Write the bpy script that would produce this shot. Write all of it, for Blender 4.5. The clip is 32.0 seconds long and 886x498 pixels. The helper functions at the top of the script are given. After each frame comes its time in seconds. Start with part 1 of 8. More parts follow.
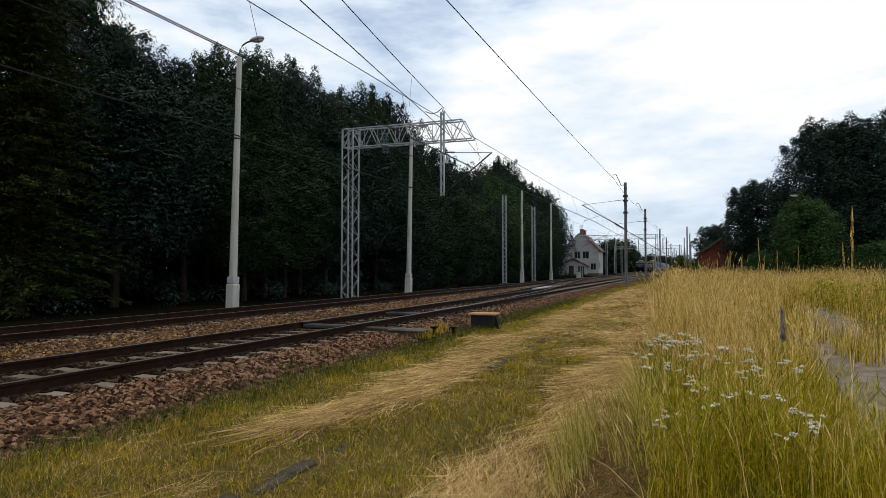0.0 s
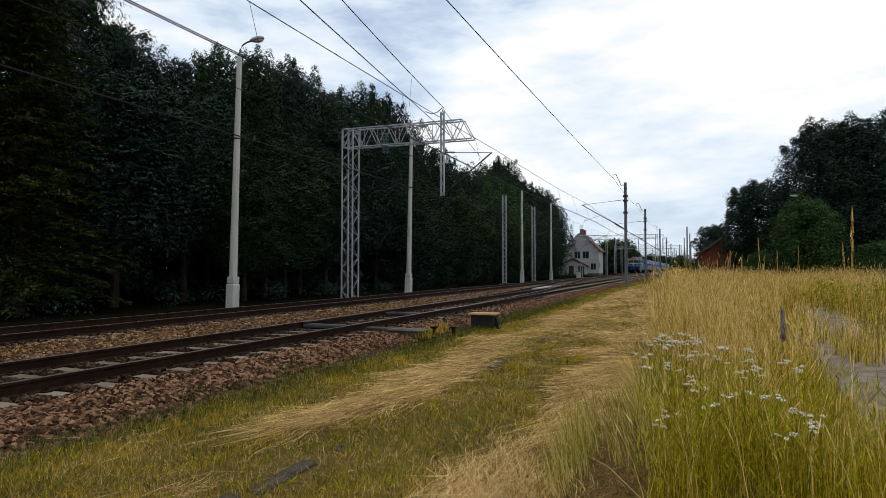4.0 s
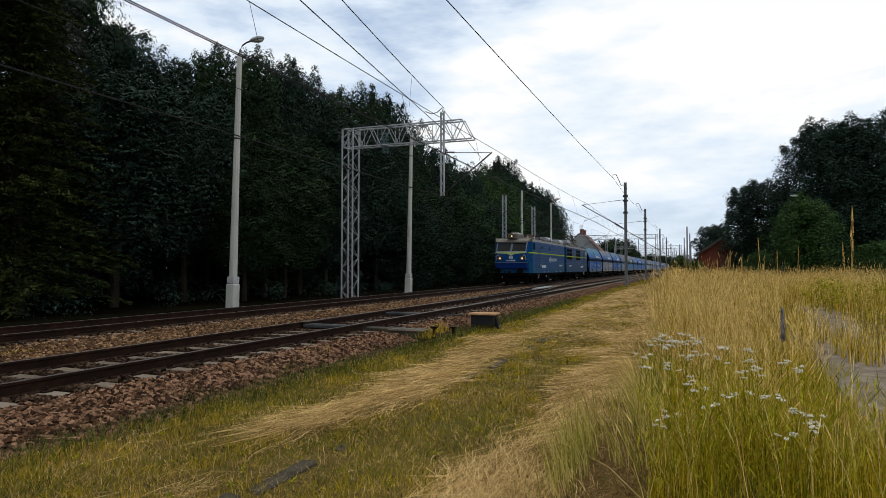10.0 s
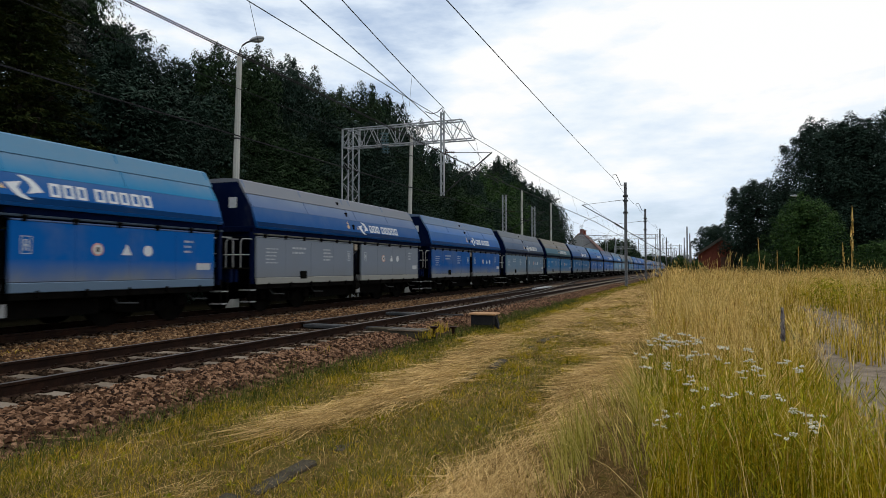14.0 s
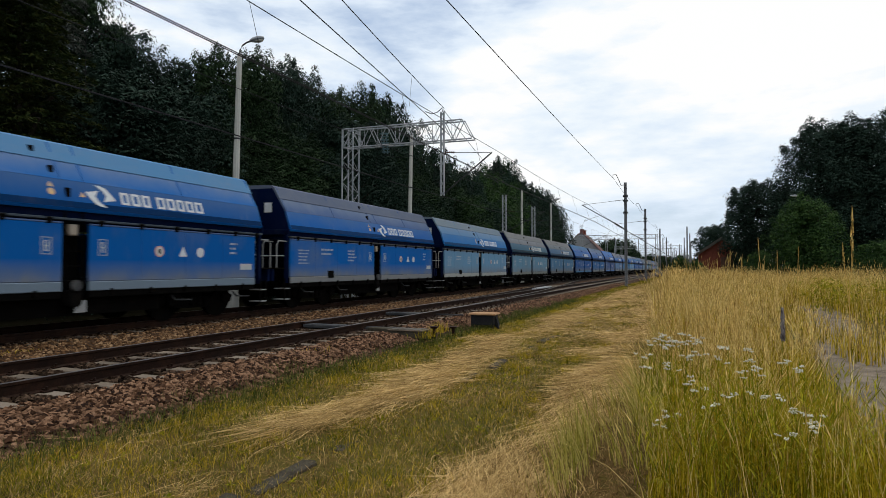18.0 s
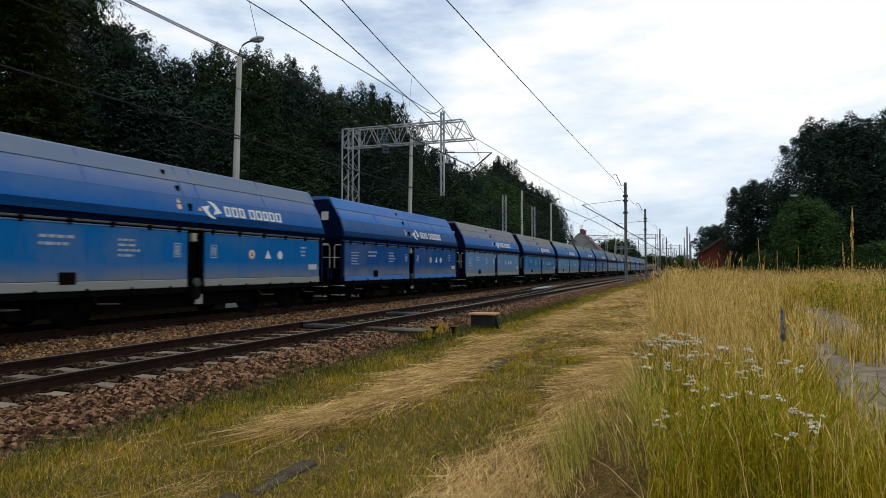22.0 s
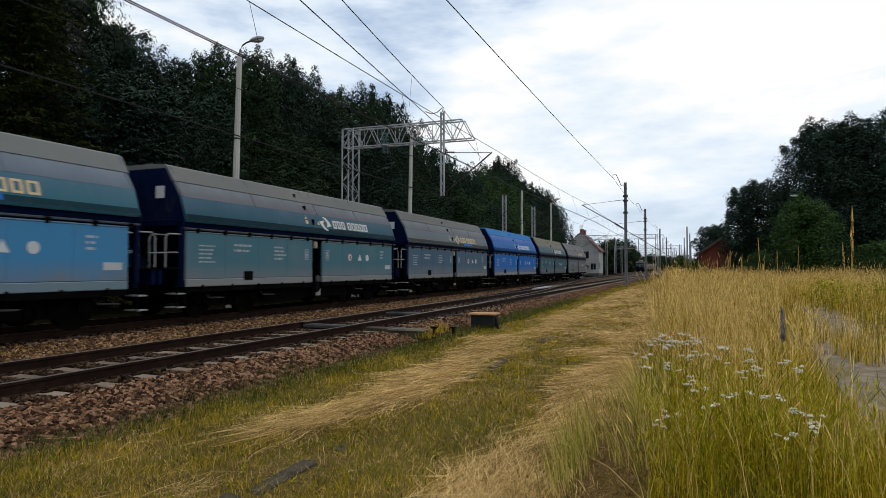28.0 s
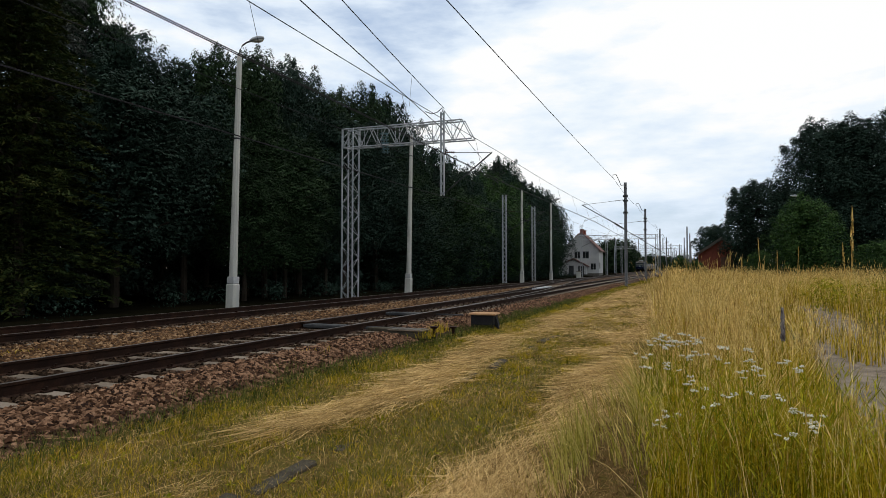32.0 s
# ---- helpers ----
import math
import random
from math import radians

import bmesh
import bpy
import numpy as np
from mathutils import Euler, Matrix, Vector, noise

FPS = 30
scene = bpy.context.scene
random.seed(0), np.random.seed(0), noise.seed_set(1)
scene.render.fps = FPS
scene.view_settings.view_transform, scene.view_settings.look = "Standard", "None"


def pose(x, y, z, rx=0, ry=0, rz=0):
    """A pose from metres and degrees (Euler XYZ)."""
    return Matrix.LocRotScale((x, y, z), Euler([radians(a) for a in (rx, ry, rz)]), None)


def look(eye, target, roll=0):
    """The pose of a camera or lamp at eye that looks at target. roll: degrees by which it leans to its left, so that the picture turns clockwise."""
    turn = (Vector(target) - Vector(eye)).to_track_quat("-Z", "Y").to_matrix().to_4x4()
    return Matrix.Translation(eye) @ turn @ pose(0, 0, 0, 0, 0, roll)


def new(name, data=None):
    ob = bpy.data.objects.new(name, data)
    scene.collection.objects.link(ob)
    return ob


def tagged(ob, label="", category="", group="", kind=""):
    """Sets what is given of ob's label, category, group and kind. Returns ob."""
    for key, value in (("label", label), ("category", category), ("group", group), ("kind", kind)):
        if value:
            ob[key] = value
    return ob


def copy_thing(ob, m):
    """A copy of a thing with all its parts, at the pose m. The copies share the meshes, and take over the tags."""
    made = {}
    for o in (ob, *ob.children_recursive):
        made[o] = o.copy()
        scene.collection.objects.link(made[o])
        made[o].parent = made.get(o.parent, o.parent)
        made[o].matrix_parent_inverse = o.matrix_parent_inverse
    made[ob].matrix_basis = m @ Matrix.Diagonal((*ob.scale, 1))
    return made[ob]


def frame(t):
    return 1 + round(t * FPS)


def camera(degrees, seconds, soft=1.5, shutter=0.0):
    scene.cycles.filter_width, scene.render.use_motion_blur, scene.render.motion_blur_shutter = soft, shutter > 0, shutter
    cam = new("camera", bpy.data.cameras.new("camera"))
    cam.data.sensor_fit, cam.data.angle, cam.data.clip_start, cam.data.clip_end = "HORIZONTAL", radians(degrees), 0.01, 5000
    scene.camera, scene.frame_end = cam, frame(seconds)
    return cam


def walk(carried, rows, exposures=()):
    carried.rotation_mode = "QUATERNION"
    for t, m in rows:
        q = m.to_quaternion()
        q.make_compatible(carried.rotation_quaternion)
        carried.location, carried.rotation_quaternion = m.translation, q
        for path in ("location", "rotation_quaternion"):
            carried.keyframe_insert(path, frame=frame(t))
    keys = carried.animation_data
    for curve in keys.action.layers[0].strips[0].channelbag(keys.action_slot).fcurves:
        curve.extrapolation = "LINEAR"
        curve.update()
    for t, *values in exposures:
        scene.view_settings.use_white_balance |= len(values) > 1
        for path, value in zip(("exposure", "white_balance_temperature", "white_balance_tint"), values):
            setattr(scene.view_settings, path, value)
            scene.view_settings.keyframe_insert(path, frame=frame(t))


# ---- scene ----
EYE = (0.0, 0.0, 1.57)
cam = camera(71.7, 32.0, soft=0.7, shutter=0.15)
STAND = pose(*EYE, 91.795, 0, 21.883)
walk(cam, [(0, STAND), (32, STAND)], exposures=[(0, 0.0), (32, 0.0)])

RAIL = 0.33            # height of the rail heads
XA, XB, XC = -7.62, -12.65, -16.6   # the three tracks

# ---- world and sun ----
world = bpy.data.worlds.new("overcast_sky")
scene.world = world
world.use_nodes = True
nt = world.node_tree
nt.nodes.clear()
SUN_EL, SUN_AZ = 72.0, 10.0     # degrees; azimuth clockwise from the track's far end


def node(tree, kind, **values):
    n = tree.nodes.new(kind)
    for key, value in values.items():
        if key in n.inputs:
            n.inputs[key].default_value = value
    return n


def ramp(tree, stops):
    n = tree.nodes.new("ShaderNodeValToRGB")
    while len(n.color_ramp.elements) < len(stops):
        n.color_ramp.elements.new(0.5)
    for e, (at, col) in zip(n.color_ramp.elements, stops):
        e.position = at
        e.color = (*col, 1) if len(col) == 3 else col
    return n


def mixer(tree, mode="MIX"):
    n = tree.nodes.new("ShaderNodeMix")
    n.data_type, n.blend_type = "RGBA", mode
    return n


def build_sky():
    out = nt.nodes.new("ShaderNodeOutputWorld")
    sky = nt.nodes.new("ShaderNodeTexSky")
    sky.sky_type, sky.sun_disc = "NISHITA", False
    sky.sun_elevation, sky.sun_rotation = radians(SUN_EL), radians(SUN_AZ)
    blue = node(nt, "ShaderNodeBackground", Strength=0.11)
    nt.links.new(sky.outputs[0], blue.inputs["Color"])
    tc = nt.nodes.new("ShaderNodeTexCoord")
    mp = nt.nodes.new("ShaderNodeMapping")
    mp.inputs["Scale"].default_value = (1.0, 1.0, 3.4)
    mp.inputs["Location"].default_value = (3.1, 0.4, 0.2)
    nt.links.new(tc.outputs["Generated"], mp.inputs[0])
    big = node(nt, "ShaderNodeTexNoise", Scale=1.7, Detail=5.0, Roughness=0.55)
    nt.links.new(mp.outputs[0], big.inputs["Vector"])
    fine = node(nt, "ShaderNodeTexNoise", Scale=5.5, Detail=7.0, Roughness=0.6)
    nt.links.new(mp.outputs[0], fine.inputs["Vector"])
    shade = ramp(nt, [(0.27, (0.56, 0.69, 0.88)), (0.42, (0.76, 0.86, 0.98)), (0.49, (0.88, 0.95, 1.01)), (0.56, (1.02, 1.02, 1.01))])
    add = nt.nodes.new("ShaderNodeMath")
    add.operation = "MULTIPLY_ADD"
    add.inputs[1].default_value, add.inputs[2].default_value = 0.5, -0.25
    nt.links.new(fine.outputs[0], add.inputs[0])
    both = nt.nodes.new("ShaderNodeMath")
    nt.links.new(big.outputs[0], both.inputs[0])
    nt.links.new(add.outputs[0], both.inputs[1])
    nt.links.new(both.outputs[0], shade.inputs[0])
    cloud = node(nt, "ShaderNodeBackground", Strength=1.0)
    nt.links.new(shade.outputs[0], cloud.inputs["Color"])
    cover = ramp(nt, [(0.28, (0.55, 0.55, 0.55)), (0.42, (0.97, 0.97, 0.97))])
    nt.links.new(both.outputs[0], cover.inputs[0])
    mix = nt.nodes.new("ShaderNodeMixShader")
    nt.links.new(cover.outputs[0], mix.inputs[0])
    nt.links.new(blue.outputs[0], mix.inputs[1])
    nt.links.new(cloud.outputs[0], mix.inputs[2])
    nt.links.new(mix.outputs[0], out.inputs[0])


build_sky()
sun_data = bpy.data.lights.new("sun", "SUN")
sun_data.energy, sun_data.angle, sun_data.color = 1.4, radians(20), (1.0, 0.92, 0.80)
sun = new("sun", sun_data)
_a, _e = radians(SUN_AZ), radians(SUN_EL)
sun.matrix_world = look((60 * math.sin(_a) * math.cos(_e), 60 * math.cos(_a) * math.cos(_e), 60 * math.sin(_e)), (0, 0, 0))


# ---- materials ----
def material(name, stops, rough=0.7, metal=0.0, scale=3.0, fine=40.0, bump=0.3, dist=0.01, spec=0.12,
             stretch=(1, 1, 1), island=0.0, random_ob=0.0, paint=False, thin=0.0):
    """Two scales of noise over a colour ramp, with fine relief. paint: the object's own colour takes the ramp's place and the ramp becomes its dirt."""
    m = bpy.data.materials.new(name)
    m.use_nodes = True
    t = m.node_tree
    b = t.nodes["Principled BSDF"]
    tc = t.nodes.new("ShaderNodeTexCoord")
    mp = t.nodes.new("ShaderNodeMapping")
    mp.inputs["Scale"].default_value = stretch
    t.links.new(tc.outputs["Object"], mp.inputs[0])
    if paint:
        shift = t.nodes.new("ShaderNodeMath")
        shift.operation = "MULTIPLY"
        shift.inputs[1].default_value = 60.0
        t.links.new(t.nodes.new("ShaderNodeObjectInfo").outputs["Random"], shift.inputs[0])
        t.links.new(shift.outputs[0], mp.inputs["Location"])
    n1 = node(t, "ShaderNodeTexNoise", Scale=scale, Detail=4.0, Roughness=0.6)
    n2 = node(t, "ShaderNodeTexNoise", Scale=fine, Detail=3.0, Roughness=0.6)
    t.links.new(mp.outputs[0], n1.inputs["Vector"])
    t.links.new(mp.outputs[0], n2.inputs["Vector"])
    mix = t.nodes.new("ShaderNodeMath")
    mix.operation = "MULTIPLY_ADD"
    mix.inputs[1].default_value = 0.45
    t.links.new(n2.outputs[0], mix.inputs[0])
    half = t.nodes.new("ShaderNodeMath")
    half.operation = "MULTIPLY_ADD"
    half.inputs[1].default_value, half.inputs[2].default_value = 0.75, -0.1
    t.links.new(n1.outputs[0], half.inputs[0])
    t.links.new(half.outputs[0], mix.inputs[2])
    fac = mix.outputs[0]
    if island or random_ob:
        src = t.nodes.new("ShaderNodeNewGeometry").outputs["Random Per Island"] if island else t.nodes.new("ShaderNodeObjectInfo").outputs["Random"]
        sh = t.nodes.new("ShaderNodeMath")
        sh.operation = "MULTIPLY_ADD"
        sh.inputs[1].default_value, sh.inputs[2].default_value = (island or random_ob), -(island or random_ob) / 2
        t.links.new(src, sh.inputs[0])
        s2 = t.nodes.new("ShaderNodeMath")
        t.links.new(fac, s2.inputs[0])
        t.links.new(sh.outputs[0], s2.inputs[1])
        fac = s2.outputs[0]
    r = ramp(t, stops)
    t.links.new(fac, r.inputs[0])
    colour = r.outputs[0]
    if paint:
        oi = t.nodes.new("ShaderNodeObjectInfo")
        mx = mixer(t)
        t.links.new(r.outputs["Alpha"], mx.inputs[0])
        t.links.new(oi.outputs["Color"], mx.inputs[6])
        t.links.new(r.outputs[0], mx.inputs[7])
        colour = mx.outputs[2]
    t.links.new(colour, b.inputs["Base Color"])
    b.inputs["Roughness"].default_value, b.inputs["Metallic"].default_value = rough, metal
    b.inputs["Specular IOR Level"].default_value = spec
    if bump:
        bp = node(t, "ShaderNodeBump", Strength=bump, Distance=dist)
        t.links.new(n2.outputs[0], bp.inputs["Height"])
        t.links.new(bp.outputs[0], b.inputs["Normal"])
    if thin:
        tr = t.nodes.new("ShaderNodeBsdfTranslucent")
        t.links.new(colour, tr.inputs[0])
        ms = node(t, "ShaderNodeMixShader")
        ms.inputs[0].default_value = thin
        t.links.new(b.outputs[0], ms.inputs[1])
        t.links.new(tr.outputs[0], ms.inputs[2])
        t.links.new(ms.outputs[0], t.nodes["Material Output"].inputs[0])
    return m


def glow(name, colour, strength):
    m = bpy.data.materials.new(name)
    m.use_nodes = True
    b = m.node_tree.nodes["Principled BSDF"]
    b.inputs["Base Color"].default_value = (*colour, 1)
    b.inputs["Emission Color"].default_value = (*colour, 1)
    b.inputs["Emission Strength"].default_value = strength
    return m


def grey(v):
    return (v, v, v)


M = {}
M["earth"] = material("earth", [(0.25, (0.027, 0.0245, 0.0032)), (0.5, (0.0765, 0.0612, 0.0081)), (0.72, (0.18, 0.1108, 0.0284))], 0.95, scale=0.9, fine=22, bump=0.6, dist=0.03)
# darker than any soil: the deep shade at the wood's foot is in the colour
M["shaded_floor"] = material("shaded_floor", [(0.3, (0.0028, 0.003, 0.002)), (0.7, (0.008, 0.0072, 0.0042))], 0.95, scale=1.2, fine=18, bump=0.6, dist=0.04, spec=0.0)
M["ballast"] = material("ballast", [(0.28, (0.01, 0.0056, 0.0029)), (0.5, (0.044, 0.023, 0.0112)), (0.72, (0.088, 0.05, 0.0264))], 0.95, scale=2.0, fine=26, bump=0.9, dist=0.05)
M["stone_red"] = material("stone_red", [(0.15, (0.014, 0.006, 0.003)), (0.5, (0.075, 0.037, 0.019)), (0.85, (0.24, 0.14, 0.085))], 0.95, scale=4, fine=60, island=0.85)
M["stone_oily"] = material("stone_oily", [(0.15, (0.008, 0.005, 0.0035)), (0.5, (0.032, 0.020, 0.0125)), (0.85, (0.085, 0.056, 0.038))], 0.95, scale=4, fine=60, island=0.8, spec=0.03)
M["stone_tan"] = material("stone_tan", [(0.15, (0.0235, 0.0107, 0.0046)), (0.5, (0.1173, 0.0612, 0.0275)), (0.85, (0.2659, 0.1683, 0.0918))], 0.95, scale=4, fine=60, island=0.7)
M["rust"] = material("rust", [(0.25, (0.0072, 0.0037, 0.0028)), (0.5, (0.0192, 0.009, 0.0056)), (0.75, (0.044, 0.0195, 0.0112))], 0.75, metal=0.2, scale=3, fine=45)
M["rail_head"] = material("rail_head", [(0.25, (0.05, 0.045, 0.043)), (0.7, (0.13, 0.115, 0.105))], 0.5, metal=0.7, scale=2, fine=30, bump=0.1)
M["concrete"] = material("concrete", [(0.25, (0.0726, 0.057, 0.0441)), (0.5, (0.14, 0.114, 0.0881)), (0.75, (0.197, 0.1659, 0.1348))], 0.9, scale=2.5, fine=50, random_ob=0.25)
M["pale_concrete"] = material("pale_concrete", [(0.25, (0.30, 0.30, 0.28)), (0.5, (0.42, 0.42, 0.39)), (0.75, (0.52, 0.51, 0.47))], 0.85, scale=1.2, fine=60, stretch=(1, 1, 0.3))
M["galvanised"] = material("galvanised", [(0.25, (0.20, 0.22, 0.24)), (0.5, (0.31, 0.33, 0.355)), (0.75, (0.42, 0.44, 0.46))], 0.55, metal=0.35, scale=3, fine=40, bump=0.1)
M["dark_steel"] = material("dark_steel", [(0.25, (0.02, 0.022, 0.026)), (0.5, (0.045, 0.048, 0.052)), (0.75, (0.09, 0.09, 0.09))], 0.6, metal=0.4, scale=3, fine=40, bump=0.15)
M["mast_grey"] = material("mast_grey", [(0.25, (0.0775, 0.087, 0.0975)), (0.5, (0.1395, 0.145, 0.156)), (0.75, (0.2325, 0.232, 0.234))], 0.6, metal=0.2, scale=3, fine=30, bump=0.1)
M["thatch"] = material("thatch", [(0.1, (0.045, 0.026, 0.011)), (0.5, (0.14, 0.085, 0.036)), (0.9, (0.30, 0.20, 0.09))], 0.9, scale=1, fine=8, bump=0, island=0.7, spec=0.0)
M["mossy_concrete"] = material("mossy_concrete", [(0.25, (0.018, 0.016, 0.010)), (0.5, (0.05, 0.043, 0.031)), (0.75, (0.10, 0.086, 0.066))], 0.95, scale=5, fine=45, bump=0.9, dist=0.02)
M["roof_grime"] = material("roof_grime", [(0.25, (0.06, 0.055, 0.047)), (0.5, (0.12, 0.112, 0.098)), (0.75, (0.19, 0.18, 0.16))], 0.8, scale=2.5, fine=20, bump=0.15)
M["roof_grey"] = material("roof_grey", [(0.25, (0.10, 0.105, 0.11)), (0.5, (0.17, 0.175, 0.18)), (0.75, (0.24, 0.24, 0.24))], 0.7, scale=1.5, fine=14, bump=0.1, stretch=(1, 0.4, 1))
M["slab_grey"] = material("slab_grey", [(0.25, (0.0525, 0.049, 0.0436)), (0.5, (0.0975, 0.09, 0.0792)), (0.75, (0.15, 0.1368, 0.1188))], 0.8, scale=3, fine=40)
M["wire"] = material("wire", [(0.3, (0.012, 0.012, 0.014)), (0.7, (0.025, 0.025, 0.028))], 0.9, bump=0, spec=0.1)
M["insulator"] = material("insulator", [(0.3, (0.03, 0.018, 0.014)), (0.7, (0.06, 0.035, 0.025))], 0.25, bump=0)
M["glass_insulator"] = material("glass_insulator", [(0.3, (0.14, 0.24, 0.28)), (0.7, (0.2, 0.3, 0.34))], 0.1, bump=0)
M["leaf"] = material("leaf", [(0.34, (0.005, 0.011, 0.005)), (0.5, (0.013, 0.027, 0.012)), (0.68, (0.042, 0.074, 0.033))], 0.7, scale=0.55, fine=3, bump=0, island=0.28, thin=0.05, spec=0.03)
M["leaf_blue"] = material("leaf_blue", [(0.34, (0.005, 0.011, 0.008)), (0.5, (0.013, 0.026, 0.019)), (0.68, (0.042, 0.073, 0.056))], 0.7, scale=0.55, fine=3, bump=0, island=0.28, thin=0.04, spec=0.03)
M["leaf_light"] = material("leaf_light", [(0.34, (0.010, 0.026, 0.008)), (0.5, (0.026, 0.058, 0.017)), (0.68, (0.06, 0.115, 0.032))], 0.7, scale=0.55, fine=3, bump=0, island=0.3, thin=0.1, spec=0.05)
M["needle"] = material("needle", [(0.2, (0.008, 0.015, 0.005)), (0.5, (0.022, 0.034, 0.010)), (0.8, (0.058, 0.06, 0.016))], 0.7, scale=0.4, fine=3, bump=0, island=0.4, thin=0.1, spec=0.03)
M["needle_grey"] = material("needle_grey", [(0.15, (0.016, 0.022, 0.018)), (0.5, (0.036, 0.045, 0.038)), (0.85, (0.07, 0.082, 0.07))], 0.7, scale=0.3, fine=3, bump=0, island=0.6, thin=0.1, spec=0.2)
M["bark"] = material("bark", [(0.25, (0.012, 0.010, 0.008)), (0.75, (0.038, 0.031, 0.024))], 0.95, scale=3, fine=25, bump=0.8, dist=0.03, stretch=(1, 1, 0.25), spec=0.03)
M["paint"] = material("paint", [(0.5, (0.10, 0.10, 0.10, 0.0)), (0.65, (0.16, 0.16, 0.15, 0.04)), (0.85, (0.16, 0.15, 0.13, 0.25))], 0.5, scale=0.9, fine=9, bump=0.05, stretch=(1, 1.1, 0.45), paint=True, spec=0.02)
M["roof_paint"] = material("roof_paint", [(0.4, (0.2, 0.2, 0.2, 0.0)), (0.6, (0.22, 0.205, 0.18, 0.12)), (0.85, (0.28, 0.25, 0.21, 0.45))], 0.7, scale=0.7, fine=7, bump=0.05, stretch=(1, 0.5, 1), paint=True, spec=0.04)
M["loco_paint"] = material("loco_paint", [(0.45, (0.04, 0.05, 0.07, 0.0)), (0.6, (0.08, 0.10, 0.13, 0.1)), (0.8, (0.10, 0.11, 0.12, 0.3))], 0.45, scale=0.8, fine=7, bump=0.04, stretch=(1, 1, 0.5), paint=True, spec=0.03)
# far darker than grimy steel; the shade under the vehicles is in this colour
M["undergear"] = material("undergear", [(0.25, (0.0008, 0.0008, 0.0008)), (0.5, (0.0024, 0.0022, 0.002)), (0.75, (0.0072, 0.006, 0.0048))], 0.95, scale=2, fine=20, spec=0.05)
M["marking"] = material("marking", [(0.25, (0.5, 0.52, 0.54, 0.3)), (0.75, (0.35, 0.36, 0.36, 0.6))], 0.6, scale=2, fine=14, bump=0, paint=True)
M["dark_glass"] = material("dark_glass", [(0.3, (0.008, 0.010, 0.011)), (0.7, (0.018, 0.021, 0.022))], 0.08, bump=0, spec=0.12)
M["brown_steel"] = material("brown_steel", [(0.25, (0.06, 0.032, 0.024)), (0.75, (0.15, 0.085, 0.065))], 0.7, metal=0.2, scale=4, fine=30)
M["lamp_glow"] = glow("lamp_glow", (0.95, 0.55, 0.2), 1.1)
M["lamp_glass"] = material("lamp_glass", [(0.3, (0.10, 0.085, 0.07)), (0.7, (0.30, 0.26, 0.21))], 0.2, metal=0.5, scale=12, fine=40, bump=0.2, spec=0.5)
M["white_wall"] = material("white_wall", [(0.25, (0.27, 0.275, 0.28)), (0.5, (0.38, 0.385, 0.39)), (0.75, (0.46, 0.46, 0.455))], 0.9, scale=0.6, fine=8, bump=0.1)
M["roof_tile"] = material("roof_tile", [(0.25, (0.07, 0.0385, 0.0338)), (0.5, (0.119, 0.0665, 0.06)), (0.75, (0.168, 0.105, 0.0975))], 0.85, scale=0.8, fine=12, bump=0.4)
M["red_brick"] = material("red_brick", [(0.25, (0.085, 0.026, 0.018)), (0.5, (0.15, 0.044, 0.03)), (0.75, (0.21, 0.068, 0.05))], 0.9, scale=1.5, fine=16, bump=0.3)
M["timber_top"] = material("timber_top", [(0.25, (0.22, 0.12, 0.06)), (0.5, (0.36, 0.21, 0.11)), (0.75, (0.46, 0.30, 0.17))], 0.8, scale=4, fine=40, stretch=(1, 6, 1))
M["path_gravel"] = material("path_gravel", [(0.25, (0.06, 0.046, 0.034)), (0.5, (0.16, 0.13, 0.098)), (0.75, (0.29, 0.245, 0.19))], 0.95, scale=4, fine=34, bump=0.9, dist=0.03)
M["grass_green"] = material("grass_green", [(0.1, (0.11, 0.095, 0.003)), (0.5, (0.34, 0.26, 0.008)), (0.9, (0.60, 0.43, 0.045))], 0.75, scale=0.9, fine=6, bump=0, island=1.0, thin=0.35, spec=0.0)
M["edge_green"] = material("edge_green", [(0.1, (0.022, 0.034, 0.008)), (0.5, (0.065, 0.085, 0.02)), (0.9, (0.15, 0.16, 0.045))], 0.75, scale=0.9, fine=6, bump=0, island=0.8, thin=0.25, spec=0.0)
M["pale_blade"] = material("pale_blade", [(0.1, (0.16, 0.155, 0.018)), (0.5, (0.38, 0.34, 0.065)), (0.9, (0.64, 0.53, 0.18))], 0.7, scale=0.9, fine=6, bump=0, island=0.9, thin=0.35, spec=0.02)
M["spike_grey"] = material("spike_grey", [(0.2, (0.08, 0.07, 0.08)), (0.5, (0.18, 0.16, 0.17)), (0.85, (0.32, 0.29, 0.28))], 0.8, scale=8, fine=60, bump=0, island=0.6)
M["lawn_green"] = material("lawn_green", [(0.05, (0.025, 0.034, 0.004)), (0.3, (0.09, 0.105, 0.008)), (0.55, (0.19, 0.18, 0.013)), (0.75, (0.33, 0.24, 0.026)), (0.95, (0.56, 0.38, 0.066))], 0.75, scale=0.9, fine=6, bump=0, island=0.75, thin=0.35, spec=0.0)
M["straw"] = material("straw", [(0.1, (0.28, 0.175, 0.045)), (0.5, (0.65, 0.45, 0.145)), (0.9, (0.97, 0.77, 0.33))], 0.75, scale=0.9, fine=6, bump=0, island=0.95, thin=0.3, spec=0.03)
M["hay"] = material("hay", [(0.1, (0.17, 0.105, 0.035)), (0.5, (0.44, 0.295, 0.115)), (0.9, (0.82, 0.60, 0.28))], 0.8, scale=0.9, fine=6, bump=0, island=0.8, thin=0.25, spec=0.03)
M["petal"] = material("petal", [(0.2, (0.45, 0.43, 0.33)), (0.8, (0.7, 0.68, 0.56))], 0.8, bump=0, fine=60)
